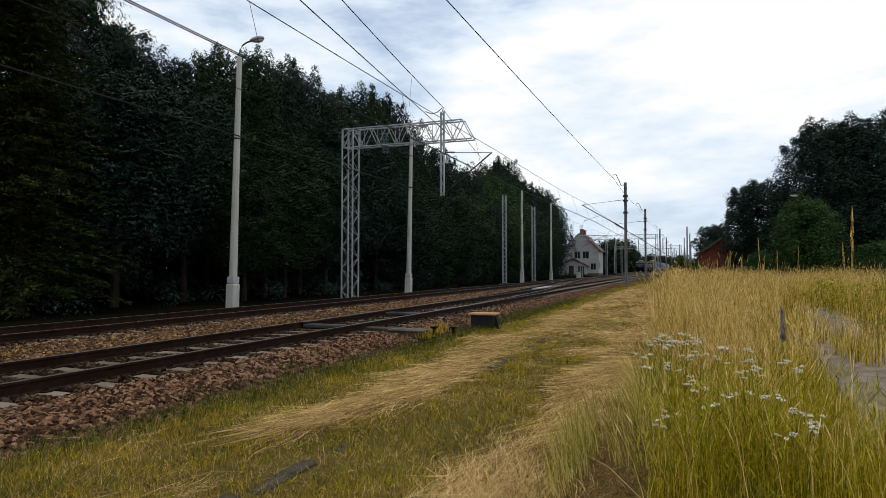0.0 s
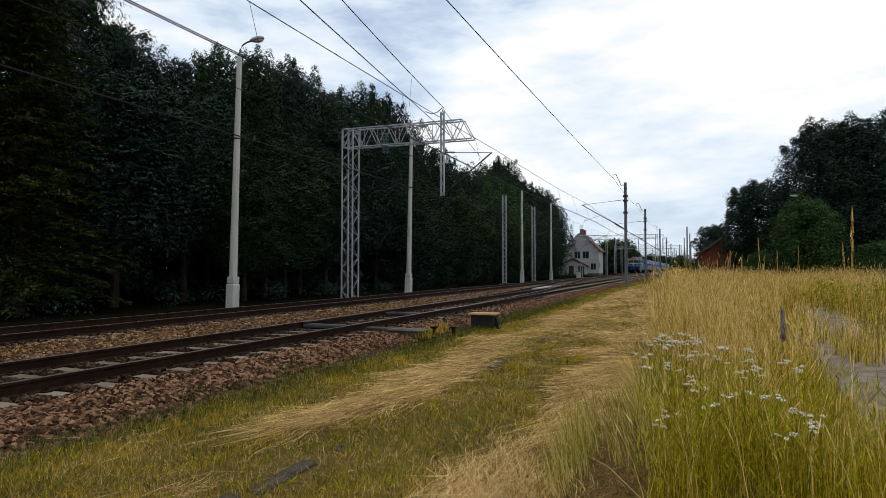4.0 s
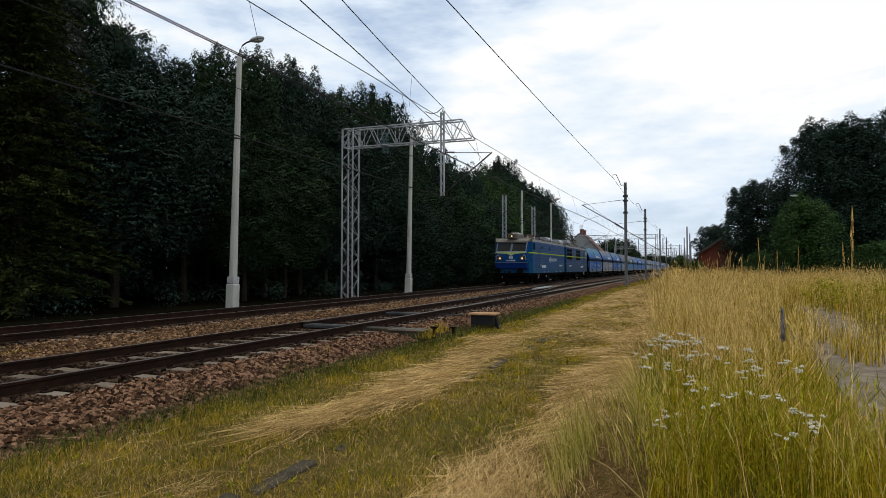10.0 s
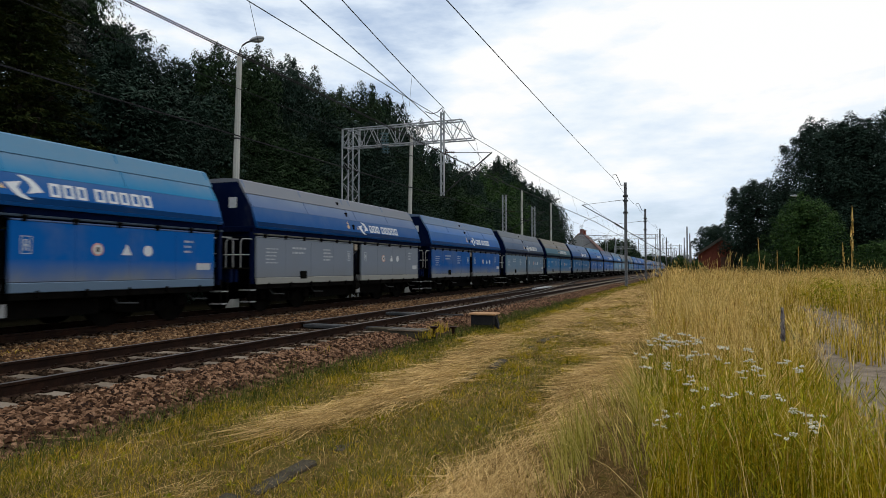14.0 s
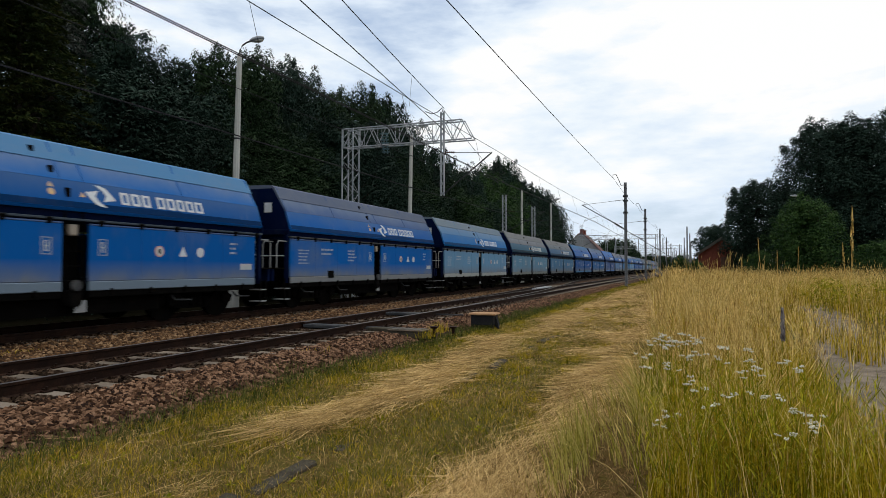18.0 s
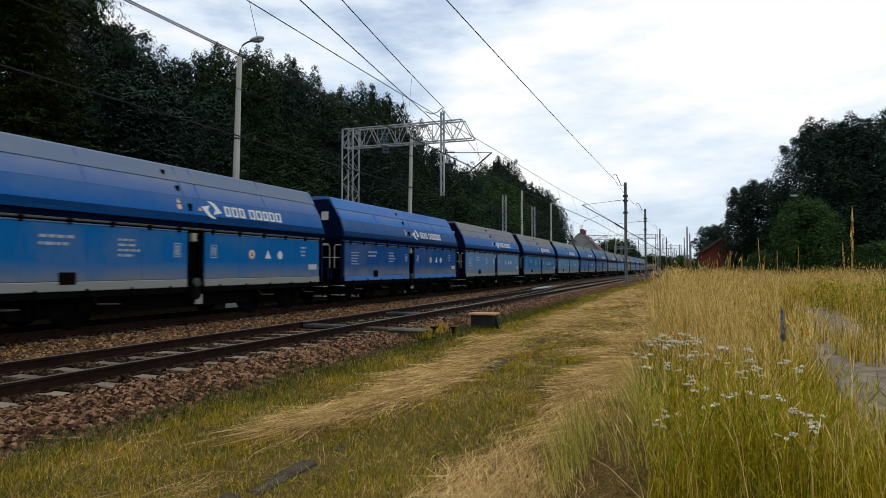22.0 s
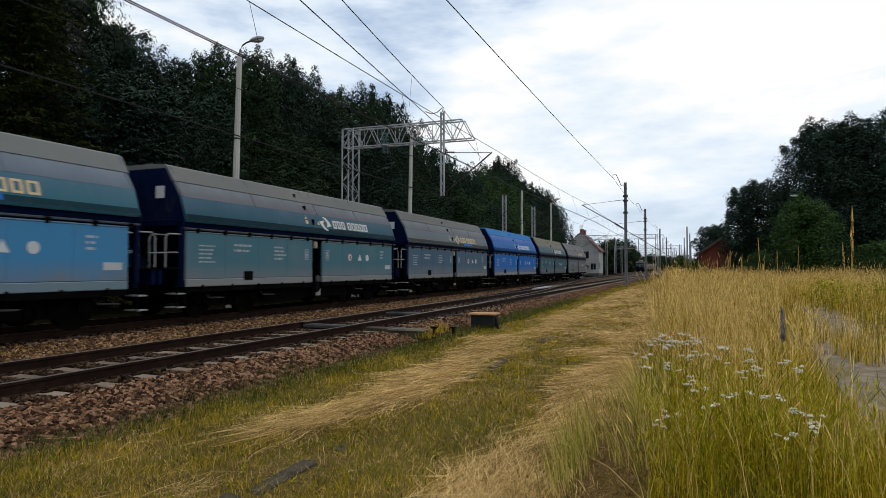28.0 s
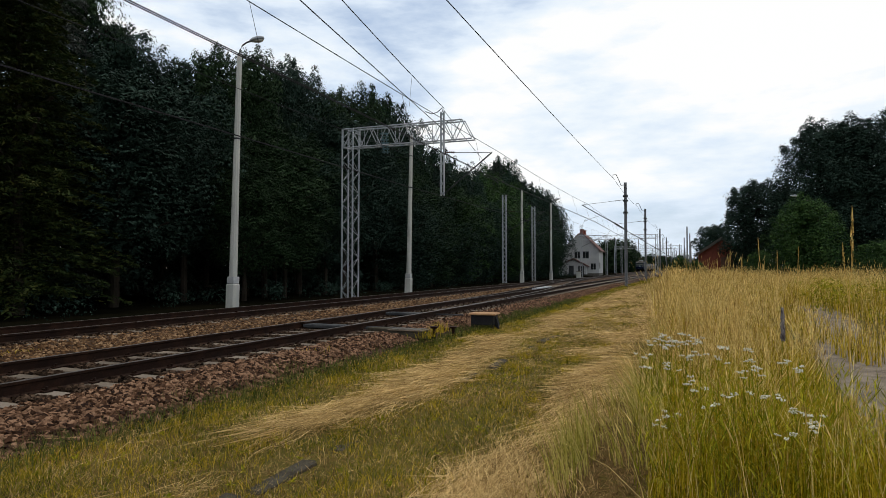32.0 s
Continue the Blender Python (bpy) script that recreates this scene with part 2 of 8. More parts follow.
M["weed_leaf"] = material("weed_leaf", [(0.15, (0.09, 0.098, 0.004)), (0.5, (0.22, 0.215, 0.009)), (0.85, (0.40, 0.34, 0.022))], 0.6, scale=2, fine=8, bump=0, island=0.6, thin=0.3, spec=0.04)


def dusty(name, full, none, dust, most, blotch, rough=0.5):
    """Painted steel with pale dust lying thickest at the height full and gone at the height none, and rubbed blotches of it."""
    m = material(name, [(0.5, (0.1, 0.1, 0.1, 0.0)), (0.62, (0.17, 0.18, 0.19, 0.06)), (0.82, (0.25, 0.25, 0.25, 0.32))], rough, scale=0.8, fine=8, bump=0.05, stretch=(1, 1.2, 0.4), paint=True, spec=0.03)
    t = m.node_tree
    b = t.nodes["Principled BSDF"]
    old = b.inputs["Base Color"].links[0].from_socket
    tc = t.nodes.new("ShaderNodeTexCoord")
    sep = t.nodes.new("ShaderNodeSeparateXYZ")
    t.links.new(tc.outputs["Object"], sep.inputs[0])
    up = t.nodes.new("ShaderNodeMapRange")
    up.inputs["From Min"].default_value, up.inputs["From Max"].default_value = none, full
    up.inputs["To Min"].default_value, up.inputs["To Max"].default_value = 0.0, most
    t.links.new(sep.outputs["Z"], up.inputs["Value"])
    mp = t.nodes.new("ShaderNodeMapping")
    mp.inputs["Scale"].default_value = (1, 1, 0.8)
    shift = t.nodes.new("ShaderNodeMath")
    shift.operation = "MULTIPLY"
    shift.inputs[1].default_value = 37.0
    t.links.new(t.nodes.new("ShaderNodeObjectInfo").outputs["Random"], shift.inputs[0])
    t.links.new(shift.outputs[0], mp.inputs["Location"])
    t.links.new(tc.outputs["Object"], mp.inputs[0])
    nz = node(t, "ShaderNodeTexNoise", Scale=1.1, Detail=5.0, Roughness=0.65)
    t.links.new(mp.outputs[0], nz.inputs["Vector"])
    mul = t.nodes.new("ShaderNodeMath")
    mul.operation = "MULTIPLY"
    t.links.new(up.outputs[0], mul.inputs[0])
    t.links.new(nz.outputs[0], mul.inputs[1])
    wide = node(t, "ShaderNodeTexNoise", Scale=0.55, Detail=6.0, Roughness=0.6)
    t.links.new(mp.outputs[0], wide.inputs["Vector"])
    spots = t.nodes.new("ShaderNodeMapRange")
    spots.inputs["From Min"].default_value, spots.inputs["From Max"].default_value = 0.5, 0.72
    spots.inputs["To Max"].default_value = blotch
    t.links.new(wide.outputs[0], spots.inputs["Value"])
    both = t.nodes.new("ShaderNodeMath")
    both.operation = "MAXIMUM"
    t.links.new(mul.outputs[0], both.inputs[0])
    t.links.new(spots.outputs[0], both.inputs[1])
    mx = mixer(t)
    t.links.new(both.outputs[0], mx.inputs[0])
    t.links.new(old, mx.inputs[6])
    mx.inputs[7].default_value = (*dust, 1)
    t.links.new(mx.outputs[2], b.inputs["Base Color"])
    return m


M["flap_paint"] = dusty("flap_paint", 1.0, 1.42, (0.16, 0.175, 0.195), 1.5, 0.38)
M["upper_paint"] = dusty("upper_paint", 3.0, 2.5, (0.12, 0.17, 0.24), 0.75, 0.12)
M["slope_paint"] = dusty("slope_paint", 3.4, 2.95, (0.20, 0.23, 0.27), 1.0, 0.22, 0.6)


# ---- building helpers ----
def bm_new():
    return bmesh.new()


def part(name, bm, mat, parent=None, label="", at=None, smooth=False):
    me = bpy.data.meshes.new(name)
    bm.to_mesh(me)
    bm.free()
    me.materials.append(M[mat] if isinstance(mat, str) else mat)
    if smooth:
        for p in me.polygons:
            p.use_smooth = True
    ob = new(name, me)
    if parent is not None:
        ob.parent = parent
    if at is not None:
        ob.matrix_basis = at
    if label:
        ob["label"] = label
    return ob


def again(ob, at, parent=None):
    """Another part on the same mesh."""
    o = ob.copy()
    scene.collection.objects.link(o)
    if parent is not None:
        o.parent = parent
    o.matrix_basis = at
    return o


def raw(name, verts, faces, mat, parent=None, label=""):
    me = bpy.data.meshes.new(name)
    me.from_pydata(verts, [], faces)
    me.materials.append(M[mat] if isinstance(mat, str) else mat)
    ob = new(name, me)
    if parent is not None:
        ob.parent = parent
    if label:
        ob["label"] = label
    return ob


def box(bm, x0, x1, y0, y1, z0, z1, bevel=0.0):
    v = bmesh.ops.create_cube(bm, size=1.0, matrix=Matrix.Translation(((x0 + x1) / 2, (y0 + y1) / 2, (z0 + z1) / 2)) @ Matrix.Diagonal((abs(x1 - x0), abs(y1 - y0), abs(z1 - z0), 1)))["verts"]
    if bevel:
        edges = list({e for q in v for e in q.link_edges})
        bmesh.ops.bevel(bm, geom=edges, offset=bevel, segments=1, affect="EDGES")
    return bm


def cyl(bm, p0, p1, r0, r1=None, n=8, caps=True):
    p0, p1 = Vector(p0), Vector(p1)
    d = p1 - p0
    m = Matrix.Translation((p0 + p1) / 2) @ d.to_track_quat("Z", "Y").to_matrix().to_4x4()
    bmesh.ops.create_cone(bm, cap_ends=caps, segments=n, radius1=r0, radius2=r0 if r1 is None else r1, depth=d.length, matrix=m)
    return bm


def tube(bm, pts, r, n=6):
    """One continuous tube along a polyline."""
    P = [Vector(p) for p in pts]
    rings = []
    for i, p in enumerate(P):
        d = (P[min(i + 1, len(P) - 1)] - P[max(i - 1, 0)]).normalized()
        u = d.cross(Vector((0, 0, 1)) if abs(d.z) < 0.9 else Vector((1, 0, 0))).normalized()
        w = d.cross(u)
        rings.append([bm.verts.new(p + r * (u * math.cos(6.28319 * k / n) + w * math.sin(6.28319 * k / n))) for k in range(n)])
    for a, b in zip(rings[:-1], rings[1:]):
        for k in range(n):
            bm.faces.new((a[k], a[(k + 1) % n], b[(k + 1) % n], b[k]))
    bm.faces.new(rings[0][::-1])
    bm.faces.new(rings[-1])
    return bm


def prism(bm, outline, c0, c1, axis="y"):
    """A polygon given in the plane across axis, carried from c0 to c1."""
    def put(p, c):
        return {"y": (p[0], c, p[1]), "x": (c, p[0], p[1]), "z": (p[0], p[1], c)}[axis]
    a = [bm.verts.new(put(p, c0)) for p in outline]
    b = [bm.verts.new(put(p, c1)) for p in outline]
    n = len(outline)
    bm.faces.new(a)
    bm.faces.new(b[::-1])
    for i in range(n):
        bm.faces.new((a[i], b[i], b[(i + 1) % n], a[(i + 1) % n]))
    bmesh.ops.recalc_face_normals(bm, faces=bm.faces)
    return bm


def bars(bm, *bs):
    for b in bs:
        box(bm, *b)
    return bm


def empty(name, label, category, group="", at=None, kind=""):
    e = new(name)
    e.empty_display_size = 0.3
    tagged(e, label, category, group, kind)
    if at is not None:
        e.matrix_basis = at
    return e


def root_mesh(name, bm, mat, label, category="", group="", kind="", at=None, smooth=False):
    return tagged(part(name, bm, mat, None, "", at, smooth), label, category, group, kind)


# ---- ground ----
def ground_height(x, y):
    h = 0.03 * noise.noise((x * 0.8, y * 0.5, 3.0)) + 0.02 * noise.noise((x * 2.7, y * 2.1, 9.0))
    if x > 0.2:
        h += 0.05 * min(1.0, (x - 0.2) / 1.5)
    if x < -15.4:
        h -= 0.12 * min(1.0, (-15.4 - x) / 1.0)
    return h


def build_ground():
    xs = [-3000, -900, -300, -120, -70, -45, -32, -26, -22, -19, -17.5, -16.4, -15.6, -14.5, -10, -6.2] + [round(-5.6 + 0.2 * i, 2) for i in range(48)] + [4.4, 5.2, 6.2, 7.5, 9, 12, 16, 22, 30, 45, 70, 130, 300, 900, 3000]
    ys = [-3000, -600, -150, -50, -20, -8, -2, 0, 1.2] + [round(2 + 0.25 * i, 2) for i in range(64)] + [18.5, 19.5, 21, 23, 26, 30, 35, 42, 50, 62, 80, 105, 140, 190, 260, 400, 900, 3000]
    verts, faces = [], []
    for y in ys:
        for x in xs:
            near = abs(x) < 60 and -10 < y < 120
            verts.append((x, y, ground_height(x, y) if near else (0.05 if x > 1.7 else (-0.12 if x < -16 else 0.0))))
    w = len(xs)
    for j in range(len(ys) - 1):
        for i in range(w - 1):
            a = j * w + i
            faces.append((a, a + 1, a + 1 + w, a + w))
    g = raw("ground", verts, faces, "earth")
    for p in g.data.polygons:
        p.use_smooth = True
    g.data.materials.append(M["shaded_floor"])
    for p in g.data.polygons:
        # ground on the wood's side takes the floor colour with its shade painted in
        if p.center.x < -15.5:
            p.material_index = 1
    tagged(g, "grassy ground with green and dry patches beside the railway", "ground", kind="structure")


build_ground()


def path_edges(y):
    return 1.45 + 0.125 * (y - 8.5) + 0.1 * math.sin(y * 0.9), 3.75 + 0.12 * (y - 15) + 0.12 * math.sin(y * 0.6 + 1)


def build_path():
    bm = bm_new()
    rows = []
    for i in range(46):
        y = 5.5 + i * 0.6
        l, r = path_edges(y)
        rows.append([bm.verts.new((l + (r - l) * k / 6, y, 0.085 + 0.012 * noise.noise((l + k * 0.4, y, 0.0)) - (0.06 if k in (0, 6) else 0))) for k in range(7)])
    for a, b in zip(rows[:-1], rows[1:]):
        for k in range(6):
            bm.faces.new((a[k], a[k + 1], b[k + 1], b[k]))
    root_mesh("gravel_path", bm, "path_gravel", "pale grey gravel path half overgrown with grass", "path", kind="structure", smooth=True)


build_path()


# ---- ballast bed and stones ----
BED = [(-5.25, -0.03), (-5.55, 0.045), (-6.0, 0.13), (-6.35, 0.15), (-8.9, 0.15), (-9.4, 0.13), (-10.6, 0.13), (-11.2, 0.15), (-14.2, 0.15), (-14.7, 0.10), (-15.5, -0.16)]


def bed_height(x):
    for (a, za), (b, zb) in zip(BED[:-1], BED[1:]):
        if b <= x <= a:
            return za + (zb - za) * (a - x) / (a - b)
    return 0.0


def build_bed():
    ys = [-430, -200, -60, -30, -12, -4] + [i * 0.5 for i in range(0, 60)] + [30 + 2 * i for i in range(20)] + [72, 80, 95, 120, 160, 220, 320, 520]
    verts, faces = [], []
    for y in ys:
        for x, z in BED:
            j = 0.02 * noise.noise((x * 2, y * 2, 0.0))
            verts.append((x + 0.12 * noise.noise((x, y * 0.7, 4.0)) * (x > -6 or x < -14), y, z + j))
    w = len(BED)
    for j in range(len(ys) - 1):
        for i in range(w - 1):
            a = j * w + i
            faces.append((a, a + w, a + w + 1, a + 1))
    b = raw("ballast_bed", verts, faces, "ballast")
    b.data.materials.append(M["stone_oily"])
    b.data.materials.append(M["shaded_floor"])
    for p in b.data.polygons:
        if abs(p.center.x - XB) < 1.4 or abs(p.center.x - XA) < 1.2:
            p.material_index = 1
        # far shoulder painted near black for the shade beyond the far track
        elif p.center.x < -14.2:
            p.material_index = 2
    tagged(b, "brown crushed stone ballast bed under the two tracks", "ballast", kind="structure")


build_bed()


def stones(name, mat, count, pick, label, seed):
    """Loose angular stones, joined, laid by pick(rng) -> x, y, size, height of the support."""
    rng = np.random.default_rng(seed)
    base = np.array([(-1, -1, -.6), (1, -1, -.6), (1, 1, -.6), (-1, 1, -.6), (-.7, -.6, .6), (.8, -.7, .5), (.6, .8, .7), (-.8, .6, .45)], float)
    quads = np.array([(0, 1, 5, 4), (1, 2, 6, 5), (2, 3, 7, 6), (3, 0, 4, 7), (4, 5, 6, 7)])
    V, F = [], []
    for i in range(count):
        x, y, s, z = pick(rng)
        p = base * (s * rng.uniform(0.6, 1.25, 3)) + rng.normal(0, 0.16 * s, (8, 3))
        e = Euler(rng.uniform(-0.7, 0.7, 3) + np.array([0, 0, rng.uniform(0, 6)])).to_matrix()
        V.append(p @ np.array(e).T + (x, y, z + 0.25 * s))
        F.append(quads + 8 * i)
    ob = raw(name, np.concatenate(V).tolist(), np.concatenate(F).tolist(), mat)
    return tagged(ob, label, "gravel", kind="stuff")


def near_y(rng, lo, hi):
    return lo + (hi - lo) * rng.random() ** 1.7


def pick_shoulder(rng):
    x = rng.uniform(-6.42, -5.1)
    y = near_y(rng, 2.6, 60)
    if x > -5.45 and rng.random() < 0.6:
        x -= 0.5
    return x, y, rng.uniform(0.014, 0.036), bed_height(x)


def pick_between(rng):
    x = rng.uniform(-11.5, -8.75)
    y = near_y(rng, 4.2, 48)
    return x, y, rng.uniform(0.018, 0.036), bed_height(x)


def pick_inside_near(rng):
    x = XA + rng.uniform(-1.25, 1.25)
    y = near_y(rng, 2.4, 30)
    y = 2.4 + 0.6 * int((y - 2.4) / 0.6) + rng.uniform(0.14, 0.46)
    return x, y, rng.uniform(0.016, 0.032), bed_height(x) + 0.012


def pick_inside_far(rng):
    x = XB + rng.uniform(-1.25, 1.25)
    y = near_y(rng, 5.0, 45)
    return x, y, rng.uniform(0.018, 0.036), bed_height(x) + 0.01


stones("shoulder_ballast", "stone_red", 32000, pick_shoulder, "loose reddish brown ballast stones sloping to the grass", 11)
stones("middle_ballast", "stone_tan", 11000, pick_between, "loose tan ballast stones between the two tracks", 12)
stones("crib_ballast", "stone_oily", 9000, pick_inside_near, "dark stained ballast stones between the near sleepers", 13)
stones("crib_ballast", "stone_oily", 9000, pick_inside_far, "dark stained ballast stones between the far sleepers", 14)


# ---- tracks ----
def rail_outline():
    h = 0.0
    return [(-0.036, h), (0.036, h), (0.036, h - 0.03), (0.012, h - 0.045), (0.012, h - 0.135), (0.07, h - 0.152), (0.07, h - 0.16), (-0.07, h - 0.16), (-0.07, h - 0.152), (-0.012, h - 0.135), (-0.012, h - 0.045), (-0.036, h - 0.03)]


def sweep_rail(name, path, parent, z=RAIL, label=""):
    bm = bm_new()
    rows = []
    prof = rail_outline()
    for i, (x, y) in enumerate(path):
        rows.append([bm.verts.new((x + a, y, z + c)) for a, c in prof])
    n = len(prof)
    for a, b in zip(rows[:-1], rows[1:]):
        for k in range(n):
            f = bm.faces.new((a[k], b[k], b[(k + 1) % n], a[(k + 1) % n]))
            f.material_index = 1 if k == 0 else 0
    bm.faces.new(rows[0])
    bm.faces.new(rows[-1][::-1])
    bmesh.ops.recalc_face_normals(bm, faces=bm.faces)
    ob = part(name, bm, "rust", parent, label)
    ob.data.materials.append(M["rail_head"])
    return ob


def sleeper_mesh(half=1.3):
    bm = bm_new()
    prism(bm, [(-0.13, 0.0), (-0.105, 0.165), (0.105, 0.165), (0.13, 0.0)], -half, half, axis="x")
    bmesh.ops.bevel(bm, geom=bm.edges[:], offset=0.012, segments=1, affect="EDGES")
    for v in bm.verts:
        if abs(v.co.x) < 0.35 and v.co.z > 0.1:
            v.co.z -= 0.02
    return bm


def clip_mesh():
    bm = bm_new()
    for s in (-1, 1):
        box(bm, s * 0.075, s * 0.15, -0.055, 0.055, 0.0, 0.022, 0.004)
        cyl(bm, (s * 0.115, 0, 0.02), (s * 0.115, 0, 0.062), 0.017, n=6)
        box(bm, s * 0.06, s * 0.12, -0.022, 0.022, 0.022, 0.04)
    return bm


def build_track(name, x, y0, y1, label, near_from, near_to, wide=None):
    t = empty(name, label, "railway track", kind="structure")
    for s in (-0.754, 0.754):
        sweep_rail("rail", [(x + s, y0), (x + s, y1)], t)
    first = part("sleeper", sleeper_mesh(), "concrete", t, at=pose(x, near_from, 0.005))
    clip = part("fastening", clip_mesh(), "rust", t, "rusty bolted rail fastening", at=pose(x - 0.754, near_from, 0.17))
    again(clip, pose(x + 0.754, near_from, 0.17), t)
    y = near_from + 0.6
    while y < near_to:
        again(first, pose(x + random.uniform(-0.02, 0.02), y, 0.005 + random.uniform(-0.006, 0.004)), t)
        if y < 26:
            for s in (-0.754, 0.754):
                again(clip, pose(x + s, y, 0.17), t)
        y += 0.6
    bm = bm_new()
    while y < min(y1, 240):
        box(bm, x - 1.3, x + 1.3, y - 0.12, y + 0.12, 0.02, 0.168)
        y += 0.6
    y = near_from - 0.6
    while y > -50 and near_from < 20:
        box(bm, x - 1.3, x + 1.3, y - 0.12, y + 0.12, 0.02, 0.168)
        y -= 0.6
    far = part("far_sleepers", bm, "concrete", t)
    tagged(far, kind="stuff")
    return t


build_track("near_track", XA, -430, 520, "near railway track with rusty rails on concrete sleepers", 2.4, 60)
build_track("far_track", XB, -430, 520, "far railway track with rusty rails on concrete sleepers", 4.8, 60)
tagged(raw("siding_ballast", [(XC + dx, y, z) for y in (172, 425) for dx, z in ((-3.0, -0.1), (-2.0, 0.14), (2.0, 0.14), (3.0, -0.1))], [(0, 1, 5, 4), (1, 2, 6, 5), (2, 3, 7, 6)], "ballast"), "grey-brown ballast bed under the siding", "ballast", kind="structure")
build_track("siding_track", XC, 175, 420, "siding track beyond the house with parked vehicles", 175, 178)


def build_crossover():
    """The route that leaves the near track and crosses to the far one."""
    t = empty("crossover_track", "curved crossover rails with switch blades between the tracks", "railway track", kind="structure")

    def centre(y):
        s = (XA - XB)
        y0, y1 = 11.5, 91.0
        k = 1 / 600.0
        bend = 33.0
        if y < y0 + bend:
            return XA - k * (y - y0) ** 2
        if y > y1 - bend:
            return XB + k * (y1 - y) ** 2
        a, b = XA - k * bend ** 2, XB + k * bend ** 2
        return a + (b - a) * (y - y0 - bend) / (y1 - y0 - 2 * bend)
    ys = [12.0 + 1.5 * i for i in range(53)]
    for s, n in ((-0.754, "outer_blade_rail"), (0.754, "inner_blade_rail")):
        off = -0.075 if s > 0 else 0.075
        path = []
        for y in ys:
            f = max(0.0, 1 - (y - 12.0) / 7)
            path.append((centre(y) + s + (off * f if s > 0 else 0.085 * f), y))
        sweep_rail("curved_rail", path, t, RAIL - 0.006)
    bm = sleeper_mesh(1.0)
    tie = part("long_sleeper", bm, "concrete", t, at=pose(-9.1, 26.1, 0.0))
    for i in range(1, 42):
        y = 26.1 + 0.6 * i
        again(tie, pose(min(XA - 1.3, centre(y) - 0.35), y, -0.002), t)
    bm = bm_new()
    for x in (-9.02, -8.78):
        box(bm, x, x + 0.05, 37.2, 40.6, 0.24, 0.335, 0.01)
    prism(bm, [(-8.94, 37.0), (-8.80, 37.0), (-8.70, 41.5), (-9.14, 41.5)], 0.2, 0.338, axis="z")
    part("frog", bm, "galvanised", t, "worn bright steel crossing frog")
    for y in (12.15, 16.3):
        bm = bm_new()
        box(bm, XA - 0.68, XA + 0.66, y - 0.17, y + 0.17, 0.2, 0.275, 0.012)
        box(bm, XA - 0.64, XA + 0.62, y - 0.13, y - 0.11, 0.275, 0.283)
        part("rod_cover", bm, "dark_steel", t, "flat dark steel cover over the switch rods")
        bm = bm_new()
        cyl(bm, (XA - 0.75, y + 0.24, 0.23), (XA + 1.6, y + 0.24, 0.23), 0.02, n=6)
        part("switch_rod", bm, "dark_steel", t)
    return t


build_crossover()


def build_switch_machine(x, y):
    t = empty("switch_machine", "grey weathered switch machine beside the near rail", "switch machine", at=pose(x, y, 0.0))
    bm = bm_new()
    box(bm, -0.40, 0.40, -0.22, 0.22, 0.04, 0.2, 0.03)
    part("housing", bm, "mossy_concrete", t)
    bm = bm_new()
    box(bm, -0.42, 0.42, -0.24, 0.24, 0.2, 0.23, 0.012)
    part("lid", bm, "concrete", t, "pale worn lid")
    bm = bm_new()
    box(bm, -0.95, -0.42, -0.15, 0.15, 0.1, 0.24, 0.01)
    part("rod_trough", bm, "mossy_concrete", t)
    bm = bm_new()
    cyl(bm, (-1.2, 0.0, 0.2), (-0.9, 0.0, 0.2), 0.025, n=6)
    part("drive_rod", bm, "dark_steel", t)
    for s in (-1, 1):
        bm = bm_new()
        box(bm, -0.5, 0.5, s * 0.2 - 0.03, s * 0.2 + 0.03, -0.02, 0.06)
        part("foot_rail", bm, "rust", t)
    for px, py, ph in ((0.55, 0.12, 0.3), (0.72, 0.85, 0.24)):
        bm = bm_new()
        cyl(bm, (px, py, -0.02), (px, py, ph - 0.05), 0.045, 0.035, n=8)
        cyl(bm, (px, py, ph - 0.05), (px, py, ph), 0.06, 0.1, n=10)
        part("cable_post", bm, "rust", t, "short rusty cable post with a wide cap")
    for k in range(3):
        bm = bm_new()
        box(bm, -0.36 + 0.25 * k, -0.16 + 0.25 * k, -0.2, 0.2, 0.231, 0.24, 0.004)
        part("lid_plate", bm, "slab_grey", t)


build_switch_machine(-5.75, 12.3)


def build_track_box(x, y):
    t = empty("trackside_box", "dark trackside cabinet with a rusty tan lid on short legs", "cabinet", at=pose(x, y, 0.0, 0, 0, 4))
    bm = bm_new()
    box(bm, -0.30, 0.30, -0.24, 0.24, 0.1, 0.36, 0.015)
    part("body", bm, "wire", t)
    bm = bm_new()
    box(bm, -0.36, 0.36, -0.3, 0.3, 0.36, 0.395, 0.01)
    box(bm, -0.33, 0.33, -0.27, 0.27, 0.395, 0.405)
    part("lid", bm, "timber_top", t, "tan rusted lid")
    bm = bm_new()
    prism(bm, [(0.3, 0.1), (0.38, -0.02), (0.42, -0.02), (0.34, 0.3), (0.3, 0.3)], -0.1, 0.1, axis="y")
    part("side_bracket", bm, "wire", t)
    for sx in (-0.26, 0.26):
        for sy in (-0.2, 0.2):
            bm = bm_new()
            box(bm, sx - 0.03, sx + 0.03, sy - 0.03, sy + 0.03, -0.05, 0.1)
            part("leg", bm, "wire", t)


build_track_box(-5.0, 15.35)


